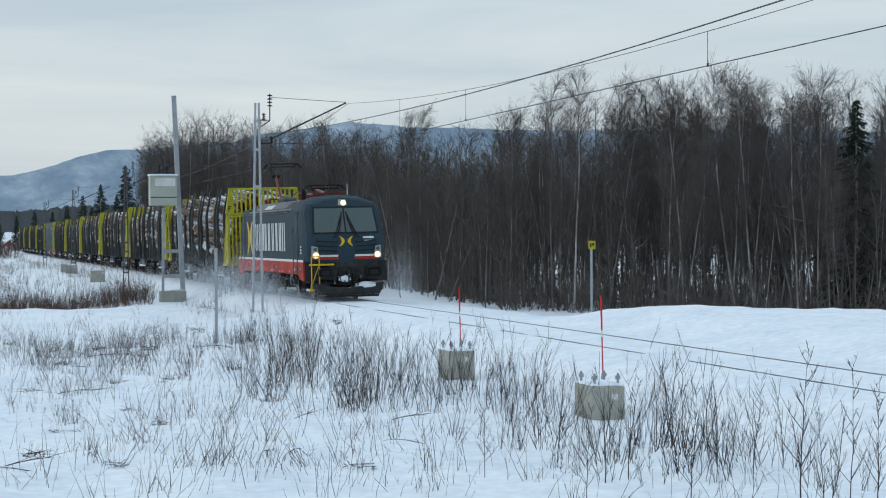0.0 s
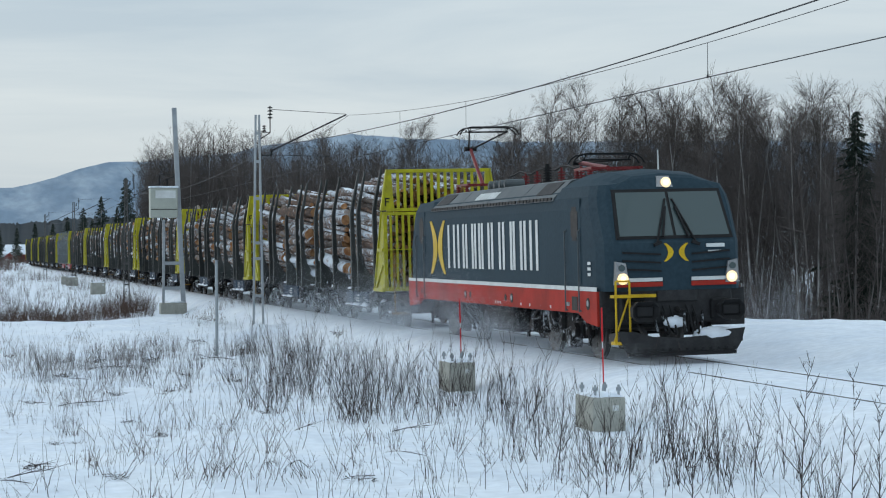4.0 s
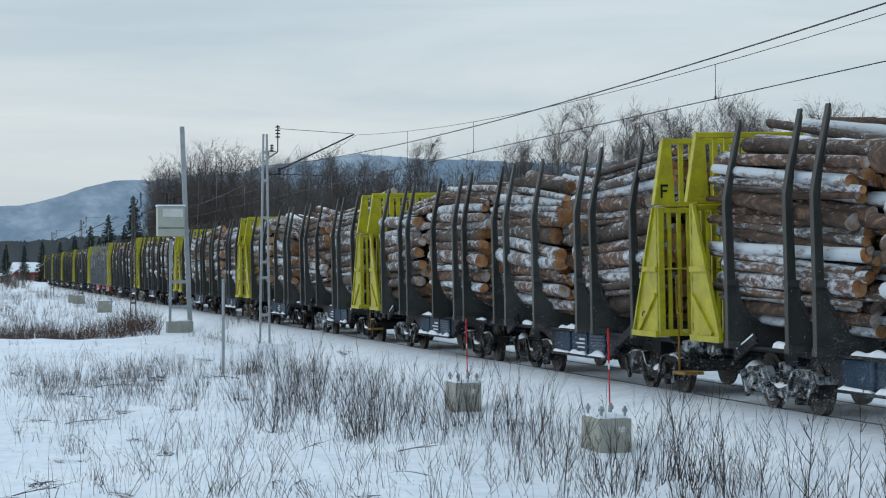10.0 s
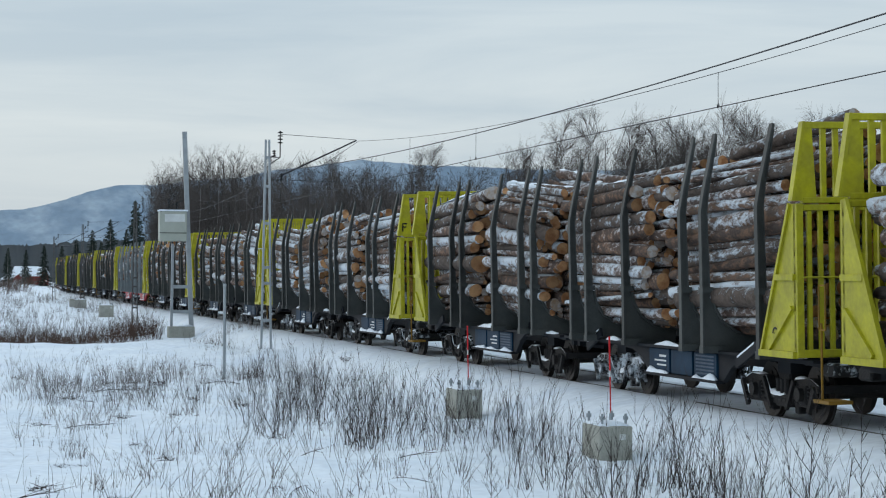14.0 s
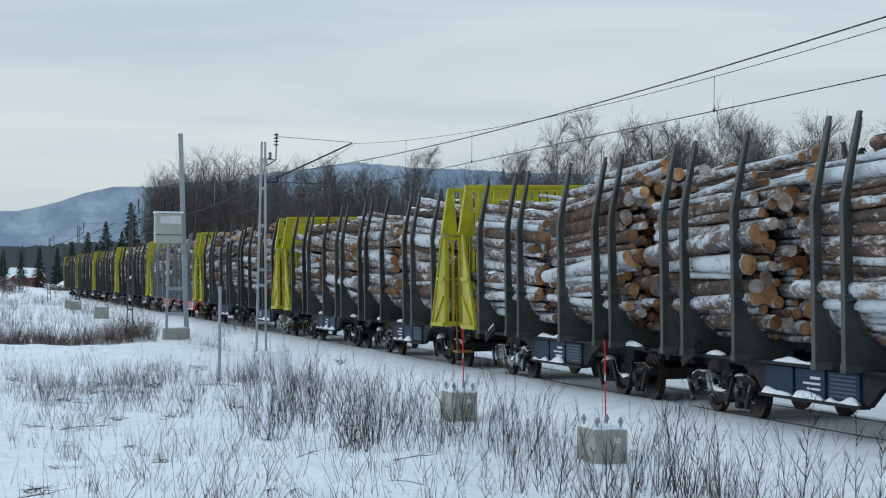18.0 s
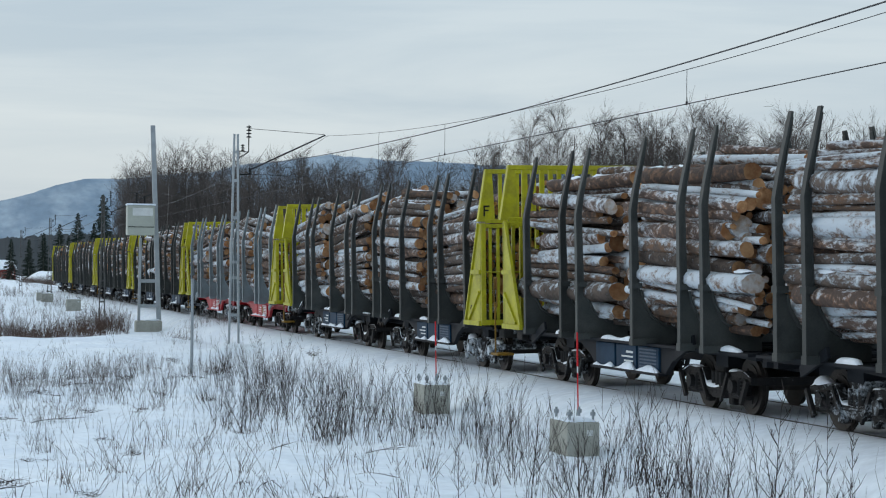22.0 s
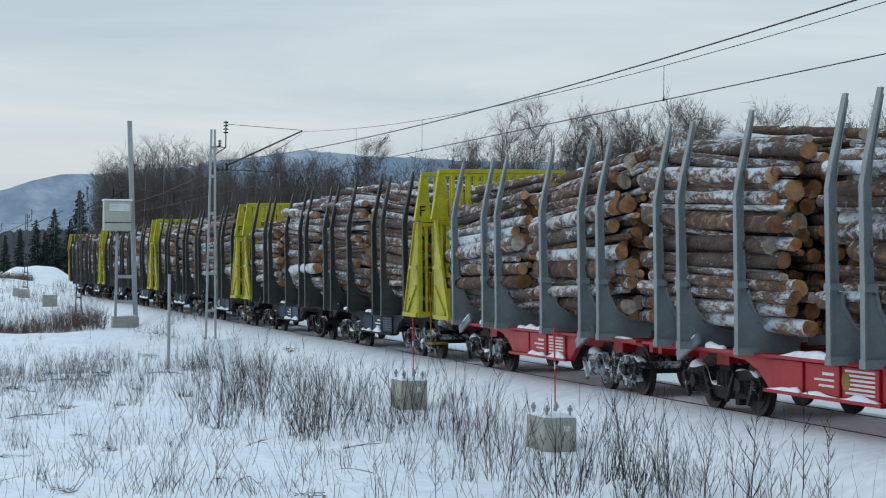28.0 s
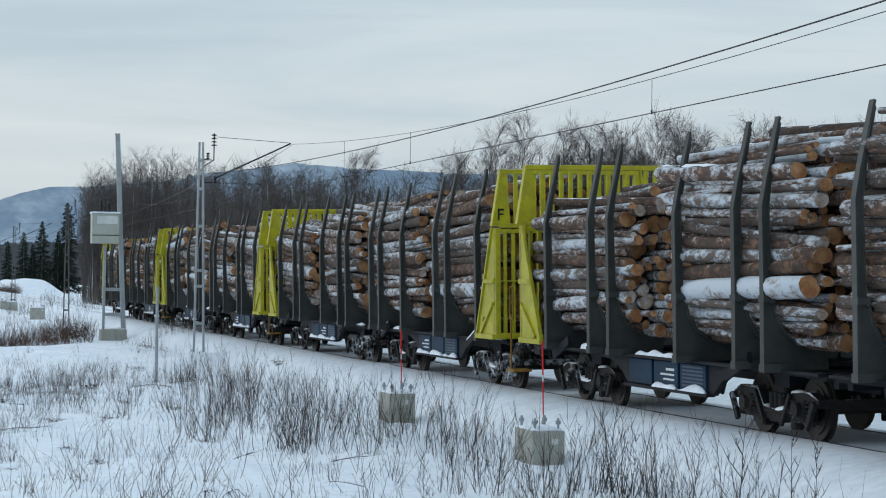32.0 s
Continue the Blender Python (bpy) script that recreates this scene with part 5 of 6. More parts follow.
def foundation_block(x, y, top, size, pole, label):
    """Concrete mast base with bolts on its top; pole: height of the red snow pole on it, or none."""
    m = thing("concrete_foundation", label, "foundation block", "mast foundations in the snow", pose(x, y, top))
    wx, wy, h = size
    bm = bmesh.new()
    box(bm, -wx / 2, wx / 2, -wy / 2, wy / 2, -h, 0, 0.02)
    part("block", fix(bm), M_CONCRETE, m)
    bm = bmesh.new()
    bmesh.ops.create_grid(bm, x_segments=8, y_segments=8, size=0.5)
    for v in bm.verts:
        e = max(abs(v.co.x), abs(v.co.y)) * 2
        v.co = Vector((v.co.x * wx * 0.97, v.co.y * wy * 0.97, 0.004 + 0.06 * (1 - e ** 4) + 0.015 * noise.noise(v.co * 6)))
    part("snow_cap", bm, M_SNOW, m, "", True)
    for sx in (-1, 1):
        for sy in (-1, 1):
            bm = bmesh.new()
            px, py = sx * (wx / 2 - 0.08), sy * (wy / 2 - 0.12)
            rod(bm, (px, py, 0), (px, py, 0.20), 0.022, None, 8)
            rod(bm, (px, py, 0.10), (px, py, 0.16), 0.045, None, 6)
            part("bolt", fix(bm), M_GALV, m)
    bm = bmesh.new()
    box(bm, wx / 2 - 0.22, wx / 2 - 0.12, -wy / 2 - 0.012, -wy / 2 + 0.01, -0.22, -0.13)
    part("tag", fix(bm), M_WHITE, m)
    if pole:
        p = thing("snow_pole", "thin red snow pole with a white band", "marker pole", "red snow poles", pose(x + wx / 2 - 0.09, y + wy / 2 - 0.1, top + 0.02, 0.8, -1.6))
        for z0, z1, mat in ((0, pole * 0.52, M_REDPOLE), (pole * 0.52, pole * 0.60, M_WHITE), (pole * 0.60, pole, M_REDPOLE)):
            bm = bmesh.new()
            rod(bm, (0, 0, z0), (0, 0, z1), 0.012 if z0 < 0.7 * pole * 0.8 else 0.016, None, 8)
            part("pole_section", fix(bm), mat, p)
        bm = bmesh.new()
        rod(bm, (0, 0, 0.0), (0, 0, 0.08), 0.035, None, 8)
        part("clamp", fix(bm), M_GALV, p)


foundation_block(10.33, 31.2, -0.20, (0.56, 0.95, 0.75), 1.42, "grey concrete mast foundation with bolts, capped with snow")
foundation_block(10.3, 40.7, -0.14, (0.56, 0.95, 0.75), 1.30, "grey concrete mast foundation with bolts, capped with snow")
for y in (145.0, 178.0, 186.0):
    foundation_block(10.0, y, 0.05, (1.0, 1.1, 1.0), 0, "grey concrete mast foundation half buried in snow")


def plain_post():
    x, y = 7.43, 58.0
    m = thing("steel_post", "plain thin grey steel post standing in the snow", "post", m=slot(x, y))
    bm = bmesh.new()
    rod(bm, (0, 0, -0.3), (0, 0, 2.72), 0.045, None, 10)
    part("pipe", fix(bm), M_GALV, m)
    bm = bmesh.new()
    rod(bm, (0, 0, 2.72), (0, 0, 2.76), 0.055, None, 10)
    part("cap", fix(bm), M_GALV, m)


plain_post()


def sign_post():
    x, y = 19.78, 60.5
    g = ground_z(x, y)
    m = thing("sign_post", "grey post with a small yellow sign plate", "sign post", m=pose(x, y, g))
    bm = bmesh.new()
    rod(bm, (0, 0, -0.3), (0, 0, 1.88 - g), 0.038, None, 10)
    part("pipe", fix(bm), M_GALV, m)
    bm = bmesh.new()
    box(bm, -0.12, 0.12, -0.065, -0.05, 1.86 - g, 2.13 - g, 0.004)
    s = part("sign_plate", fix(bm), M_YELLOW, m, "yellow sign plate")
    bm = bmesh.new()
    box(bm, -0.065, -0.02, -0.071, -0.064, 1.93 - g, 2.06 - g)
    box(bm, 0.01, 0.07, -0.071, -0.064, 1.98 - g, 2.06 - g)
    part("sign_marking", fix(bm), M_BLACK, s)


sign_post()


# ---- wires ----
def wire(name, label, pts, r):
    """A hanging wire through the points, with a sag between them."""
    curve = bpy.data.curves.new(name, "CURVE")
    curve.dimensions, curve.bevel_depth, curve.bevel_resolution = "3D", r, 1
    sp = curve.splines.new("POLY")
    run = []
    for (a, b, sag) in pts:
        a, b = Vector(a), Vector(b)
        for i in range(25):
            f = i / 24
            p = a.lerp(b, f)
            p.z -= sag * 4 * f * (1 - f)
            run.append(p)
    sp.points.add(len(run) - 1)
    for q, p in zip(sp.points, run):
        q.co = (*p, 1)
    curve.materials.append(M_WIRE)
    return tagged(new(name, curve), label, "wire", "overhead wires")


YS = [3.0, 69.4, 124.4, 180.4, 238.4]
CONTACT = [5.33, 5.50, 5.5, 5.5, 5.5]
CARRY = [7.05, 7.05, 7.1, 7.1, 7.1]
wire("contact_wire", "dark overhead contact wire above the track", [((TRACK, a, c), (TRACK, b, d), 0.0) for a, b, c, d in zip(YS, YS[1:], CONTACT, CONTACT[1:])], 0.010)
CARRIER = wire("carrier_wire", "dark overhead carrier wire hanging in shallow curves", [((TRACK, a, c), (TRACK, b, d), 1.0) for a, b, c, d in zip(YS, YS[1:], CARRY, CARRY[1:])], 0.007)
wire("feeder_wire", "dark feeder wire strung from mast to mast", [((SIDE + 0.48, a - 0.4, 5.92), (SIDE + 0.48, b - 0.4, 5.92), 0.60) for a, b in zip(YS, YS[1:])], 0.011)
for y in (25.4, 34.7, 52.7, 61.0):
    f = (y - 3.0) / 66.4
    top = 7.05 - 1.0 * 4 * f * (1 - f)
    bm = bmesh.new()
    rod(bm, (0, 0, 5.33 + 0.17 * f), (0, 0, top), 0.006, None, 5)
    rod(bm, (0, 0, 5.33 + 0.17 * f - 0.02), (0, 0, 5.33 + 0.17 * f + 0.05), 0.02, None, 6)
    part("dropper", fix(bm), M_WIRE, CARRIER, "thin dropper down to the contact wire").matrix_basis = pose(TRACK, y, 0)


# ---- far houses ----
M_HOUSE = material("red_boards", (0.20, 0.035, 0.03), 0.85, scale=1, bump=0.1)


def far_house(x, y, turn, w, l, h, label, wall):
    m = thing("house", label, "house", "far houses", pose(x, y, -1.0, 0, 0, turn))
    bm = bmesh.new()
    box(bm, -w / 2, w / 2, -l / 2, l / 2, 0, h)
    part("wall", fix(bm), wall, m)
    bm = bmesh.new()
    plate(bm, [(-w / 2 - 0.5, h - 0.2), (0, h + w * 0.38), (w / 2 + 0.5, h - 0.2), (w / 2 + 0.5, h + 0.05), (0, h + w * 0.38 + 0.3), (-w / 2 - 0.5, h + 0.05)], "y", -l / 2 - 0.4, l / 2 + 0.4)
    part("roof", fix(bm), M_SNOW, m, "snow-covered roof")
    for s in (-1, 1):
        bm = bmesh.new()
        plate(bm, [(-w / 2, h - 0.05), (w / 2, h - 0.05), (0, h + w * 0.36)], "y", s * l / 2 - 0.02, s * l / 2 + 0.02)
        part("gable", fix(bm), wall, m)
        for k in (-1, 1):
            bm = bmesh.new()
            box(bm, k * w * 0.22 - 0.5, k * w * 0.22 + 0.5, s * (l / 2 + 0.03) - 0.03, s * (l / 2 + 0.03) + 0.03, h * 0.4, h * 0.8)
            part("window", fix(bm), M_WHITE, m)


far_house(19.0, 600.0, 65, 6.5, 9, 3.0, "red wooden house with a snowy roof", M_HOUSE)
far_house(14.0, 590.0, 30, 4, 5, 2.0, "small red shed with a snowy roof", M_HOUSE)


# ---- trees ----
def sticks(name, segs, mat, sides=3):
    """Joins many thin tapered sticks (a, b, r0, r1) into one mesh; the finest far twigs have one side."""
    if not segs:
        return None
    A = np.array([s[0] for s in segs], float)
    B = np.array([s[1] for s in segs], float)
    R0 = np.array([s[2] for s in segs])
    R1 = np.array([s[3] for s in segs])
    D = B - A
    D /= np.linalg.norm(D, axis=1)[:, None] + 1e-9
    H = np.where(np.abs(D[:, 2:3]) < 0.9, [[0, 0, 1.0]], [[1.0, 0, 0]])
    U = np.cross(D, H)
    U /= np.linalg.norm(U, axis=1)[:, None]
    V = np.cross(D, U)
    n = len(segs)
    if sides == 1:
        t = np.random.RandomState(n % 9973).uniform(0, math.pi, n)[:, None]
        o = (U * np.cos(t) + V * np.sin(t)) * 1.35
        flat = np.stack([A - o * R0[:, None], A + o * R0[:, None], B + o * R1[:, None], B - o * R1[:, None]], 1)
        me = bpy.data.meshes.new(name)
        me.from_pydata(flat.reshape(-1, 3).tolist(), [], np.arange(4 * n).reshape(-1, 4).tolist())
        me.materials.append(mat)
        return me
    verts = np.zeros((n, 2 * sides, 3))
    for i in range(sides):
        a = i * math.tau / sides
        o = U * math.cos(a) + V * math.sin(a)
        verts[:, i] = A + o * R0[:, None]
        verts[:, sides + i] = B + o * R1[:, None]
    base = (np.arange(n) * 2 * sides)[:, None, None]
    quad = np.array([[i, (i + 1) % sides, sides + (i + 1) % sides, sides + i] for i in range(sides)])[None]
    faces = (base + quad).reshape(-1, 4)
    me = bpy.data.meshes.new(name)
    me.from_pydata(verts.reshape(-1, 3).tolist(), [], faces.tolist())
    me.materials.append(mat)
    return me


def bare_tree_segs(seed, height, spread, stems=1, droop=0.9, fine=22):
    """A leafless birch or aspen: trunk mesh and crown of branches and twigs."""
    r = random.Random(seed)
    trunk, crown = [], []

    def wander(p, way, length, r0, r1, n, out, bend):
        pts = [Vector(p)]
        d = Vector(way).normalized()
        for i in range(n):
            d = (d + Vector((r.uniform(-1, 1), r.uniform(-1, 1), r.uniform(-0.6, 1.0))) * bend).normalized()
            q = pts[-1] + d * (length / n)
            f0, f1 = i / n, (i + 1) / n
            out.append((tuple(pts[-1]), tuple(q), r0 + (r1 - r0) * f0, r0 + (r1 - r0) * f1))
            pts.append(q)
        return pts

    for s in range(stems):
        off = Vector((r.uniform(-0.4, 0.4), r.uniform(-0.4, 0.4), -0.3)) if stems > 1 else Vector((0, 0, -0.3))
        h = height * (1 if s == 0 else r.uniform(0.7, 0.95))
        tilt = Vector((r.uniform(-0.07, 0.07), r.uniform(-0.07, 0.07), 1)) if stems == 1 else Vector((r.uniform(-0.16, 0.16), r.uniform(-0.16, 0.16), 1))
        spine = wander(off, tilt, h, 0.0054 * h, 0.008, 12, trunk, 0.035)
        nb = int(44 * h / 10)
        for k in range(nb):
            f = 0.22 + 0.76 * (k / nb) ** 0.8
            i = min(11, int(f * 12))
            p = spine[i].lerp(spine[i + 1], f * 12 - i)
            az = r.uniform(0, math.tau)
            up_ = r.uniform(0.7, 1.9)
            way = Vector((math.cos(az), math.sin(az), up_))
            length = spread * (1.05 - 0.75 * f) * r.uniform(0.6, 1.15) + 0.35
            limb = wander(p, way, length, 0.010 * (1.2 - f) + 0.004, 0.0035, 5, crown, 0.14)
            for j in range(fine):
                g = r.uniform(0.15, 1.0)
                m = min(4, int(g * 5))
                q = limb[m].lerp(limb[m + 1], g * 5 - m)
                az2 = r.uniform(0, math.tau)
                w2 = Vector((math.cos(az2) * 0.62, math.sin(az2) * 0.62, r.uniform(-0.6 * droop, 1.0))) + (limb[-1] - limb[0]).normalized() * 0.9
                tw = wander(q, w2, r.uniform(0.35, 0.95), 0.0030, 0.0019, 2, crown, 0.25)
                for _ in range(2):
                    w3 = w2 + Vector((r.uniform(-0.8, 0.8), r.uniform(-0.8, 0.8), r.uniform(-0.9, 0.4)))
                    wander(tw[1], w3, r.uniform(0.18, 0.45), 0.0026, 0.0017, 1, crown, 0.1)
    return trunk, crown


def bare_tree(seed, height, spread, stems=1):
    trunk, crown = bare_tree_segs(seed, height, spread, stems)
    return sticks("trunk", trunk, M_TRUNK, 6), sticks("crown", crown, M_TWIG, 1)


TREE_KINDS = [bare_tree(11 + i, 10.5, s, st) for i, (s, st) in enumerate([(1.8, 1), (1.4, 1), (1.9, 2), (1.5, 1), (1.8, 3), (1.2, 1), (1.6, 2)])]


def plant_tree(kind, x, y, scale, turn, label, lean=0):
    t = thing("birch_tree", label, "tree", "bare trees behind the track", pose(x, y, min(ground_z(x, y), -0.6), 0, lean, turn))
    trunk, crown = TREE_KINDS[kind]
    for name, me in (("trunk", trunk), ("crown", crown)):
        p = part(name, me, None, t)
        p.matrix_basis = Matrix.Diagonal((scale, scale, scale, 1))


def wood_edge(bearing):
    """Distance of the wood's edge and the height of its trees, by bearing from the camera (degrees)."""
    table = [(4.9, 236, 17.2), (6.5, 215, 17.6), (8.2, 185, 15.2), (10.5, 150, 13.0), (13.0, 118, 10.6), (14.4, 102, 9.7), (15.6, 92, 10.9), (18, 86, 10.6), (21, 82, 10.5), (24, 80, 10.3), (28, 78, 10.6), (34, 76, 10.6)]
    for (a, d0, h0), (b, d1, h1) in zip(table, table[1:]):
        if a <= bearing <= b:
            f = (bearing - a) / (b - a)
            return d0 + (d1 - d0) * f, h0 + (h1 - h0) * f
    return table[-1][1:]


def crest(bearing):
    """How far the clumps of tall birches stand above the rest of the wood."""
    return sum(math.exp(-((bearing - b) / w) ** 2) for b, w in ((16.9, 0.75), (19.5, 0.5), (20.9, 0.45), (22.7, 0.7), (24.3, 0.4))) - (0.25 if bearing > 14.5 else 0.0)


def make_wood():
    r = random.Random(5)
    n = 0
    b = 5.35
    while b < 33:
        d, h = wood_edge(b)
        for row in range(4):
            bb = b + r.uniform(-0.25, 0.25)
            dd = d + row * 6 + r.uniform(-3.5, 3.5)
            hh = h * r.choice((0.52, 0.60, 0.68, 0.75, 0.80, 0.85)) * (1 + row * 0.03) * (1.0 + 0.12 * noise.noise((bb * 0.75, 7.3, 0))) * ((0.98 if bb > 18.5 else 0.93) + 0.17 * crest(bb))
            x, y = dd * math.sin(radians(bb)), dd * math.cos(radians(bb))
            plant_tree(r.randrange(len(TREE_KINDS)), x, y, hh / 10.5, r.uniform(0, 360), "tall bare birch with fine dark twigs in a dense wood")
            n += 1
        b += 0.44 * (88 / d) ** 0.5


make_wood()


def make_far_wood():
    """The depth of the wood behind its edge: leafless trees too many to count."""
    r = random.Random(52)
    kinds = [bare_tree_segs(90 + i, 10.5, s, 1, 0.5, 4) for i, s in enumerate((1.8, 1.5, 2.1, 1.3))]
    packs = [tuple(np.array([q[k] for q in segs], float) for k in range(4)) for segs in (t + c for t, c in kinds)]
    out = [[], [], [], []]
    for _ in range(430):
        b = r.uniform(5.25, 14) if r.random() < 0.62 else r.uniform(15, 30)
        d, h = wood_edge(b)
        dd = d + r.uniform(3, 44)
        s = h * r.uniform(0.62, 0.98) / 10.5 * (1 + (dd - d) * 0.003)
        turn = r.uniform(0, math.tau)
        m = np.array([[math.cos(turn), -math.sin(turn), 0], [math.sin(turn), math.cos(turn), 0], [0, 0, 1]]) * s
        at = np.array([dd * math.sin(radians(b)), dd * math.cos(radians(b)), -0.9])
        A, B, r0, r1 = r.choice(packs)
        for k, v in enumerate((A @ m.T + at, B @ m.T + at, r0 * s * 1.1, r1 * s * 1.2)):
            out[k].append(v)
    A, B, r0, r1 = (np.concatenate(v) for v in out)
    me = sticks("far_wood", list(zip(A.tolist(), B.tolist(), r0.tolist(), r1.tolist())), M_TWIG, 1)
    tagged(new("far_wood", me), "depth of the leafless birch wood, dark and fine-twigged", "woods", kind="stuff")


make_far_wood()
# single taller birches that stand out above the wood
for b, d, h, k in ((13.2, 112, 10.6, 1), (12.9, 114, 10.2, 0), (17.6, 84, 10.1, 0), (17.0, 86, 10.0, 3), (20.9, 80, 9.6, 6), (22.6, 80, 10.0, 4), (23.0, 82, 9.8, 6), (8.6, 182, 14.2, 5), (10.5, 152, 11.8, 5)):
    plant_tree(k, d * math.sin(radians(b)), d * math.cos(radians(b)), h / 10.5, b * 40, "slender bare birch standing above the wood")


for b, d, h, lean, k in ((13.6, 100, 9.0, 16, 5), (14.0, 99, 7.5, 21, 1), (12.6, 104, 8.0, -9, 5), (18.6, 84, 8.5, 8, 1), (23.9, 79, 9.0, -7, 3)):
    plant_tree(k, d * math.sin(radians(b)), d * math.cos(radians(b)), h / 10.5, 0, "thin pale birch leaning out of the wood", lean)


def spruce_meshes(seed, height):
    r = random.Random(seed)
    trunk = [((0, 0, -0.3), (0, 0, height), 0.14, 0.015)]
    needles = []
    for k in range(330):
        f = (k + r.random()) / 330
        z = 0.5 + (height - 0.6) * f
        a = r.uniform(0, math.tau)
        l = height * 0.23 * (1 - f) ** 0.75 * r.uniform(0.35, 1.15) + 0.10
        p = Vector((0, 0, z))
        m = p + Vector((math.cos(a) * l * 0.6, math.sin(a) * l * 0.6, -0.22 * l))
        q = p + Vector((math.cos(a) * l, math.sin(a) * l, -0.26 * l))
        for u, v, r0, r1 in ((p, m, 0.030, 0.022), (m, q, 0.022, 0.010)):
            needles.append((tuple(u), tuple(v), r0, r1))
        for _ in range(int(5 + 9 * l)):
            g = r.uniform(0.15, 1)
            c = p.lerp(m, g / 0.6) if g < 0.6 else m.lerp(q, (g - 0.6) / 0.4)
            d = Vector((r.gauss(0, 0.5), r.gauss(0, 0.5), -r.uniform(0.2, 1.1))) + Vector((math.cos(a), math.sin(a), 0)) * 0.5
            needles.append((tuple(c), tuple(c + d.normalized() * r.uniform(0.14, 0.42) * (1.25 - 0.7 * f)), 0.045, 0.010))
    return sticks("trunk", trunk, M_TRUNK, 6), sticks("crown", needles, M_SPRUCE, 3)


SPRUCE = [spruce_meshes(3, 10.0), spruce_meshes(4, 10.0)]


def plant_spruce(bearing, dist, h, k):
    x, y = dist * math.sin(radians(bearing)), dist * math.cos(radians(bearing))
    t = thing("spruce_tree", "dark green spruce with drooping branches", "tree", "spruces", pose(x, y, -0.9, 0, 0, bearing * 50))
    for name, me in zip(("trunk", "crown"), SPRUCE[k]):
        part(name, me, None, t).matrix_basis = Matrix.Diagonal((h / 10, h / 10, h / 10, 1))


for b, d, h, k in ((4.05, 300, 11.6, 0), (3.55, 330, 10.6, 1), (4.75, 262, 13.0, 1), (4.5, 275, 9.5, 0), (3.1, 380, 10.0, 0), (2.7, 400, 9.0, 1), (2.2, 430, 9.5, 0), (3.8, 350, 9.0, 1), (1.7, 470, 9.0, 0), (1.2, 500, 9.8, 1), (25.6, 80, 8.6, 0), (27.2, 84, 8.0, 1)):
    far = max(d, 405) if b < 6 else d
    plant_spruce(b, far, (h - 3.1) * far / d + 3.1, k)


def make_thicket():
    """Dense underwood and thin poles inside the wood, too many to count."""
    r = random.Random(21)
    segs = []
    for _ in range(5600):
        b = r.uniform(5.2, 33)
        if b > 16 and r.random() < 0.78:
            continue
        d, h = wood_edge(b)
        dd = d + r.uniform(-3, 42)
        x, y = dd * math.sin(radians(b)), dd * math.cos(radians(b))
        z = -0.9
        top = h * (r.uniform(0.3, 0.78) if b > 14.5 else r.uniform(0.4, 0.92))
        p = Vector((x, y, z))
        way = Vector((r.uniform(-0.12, 0.12), r.uniform(-0.12, 0.12), 1))
        for k in range(3):
            q = p + (way + Vector((r.uniform(-0.06, 0.06), r.uniform(-0.06, 0.06), 0))) * top / 3
            segs.append((tuple(p), tuple(q), 0.028 * (1 - k / 3.4), 0.028 * (1 - (k + 1) / 3.4)))
            for _k in range(5):
                s = p.lerp(q, r.random())
                e = s + Vector((r.uniform(-1, 1), r.uniform(-1, 1), r.uniform(0.1, 1.6))) * r.uniform(0.4, 1.0)
                segs.append((tuple(s), tuple(e), 0.014, 0.006))
            p = q
    for _ in range(650):
        b = r.uniform(13, 31)
        d, h = wood_edge(b)
        dd = d + r.uniform(-4.5, 9)
        p = Vector((dd * math.sin(radians(b)), dd * math.cos(radians(b)), -1.0))
        for _k in range(4):
            q = p + Vector((r.gauss(0, 0.45), r.gauss(0, 0.45), r.uniform(0.6, 2.0)))
            segs.append((tuple(p), tuple(q), 0.013, 0.006))
            for _m in range(5):
                g = p.lerp(q, r.uniform(0.2, 1.0))
                segs.append((tuple(g), tuple(g + Vector((r.gauss(0, 0.3), r.gauss(0, 0.3), r.uniform(-0.15, 0.5)))), 0.007, 0.004))
    me = sticks("underwood", segs, M_TWIG, 1)
    tagged(new("underwood", me), "dense grey-brown underwood between the birches", "underwood", kind="stuff")


make_thicket()


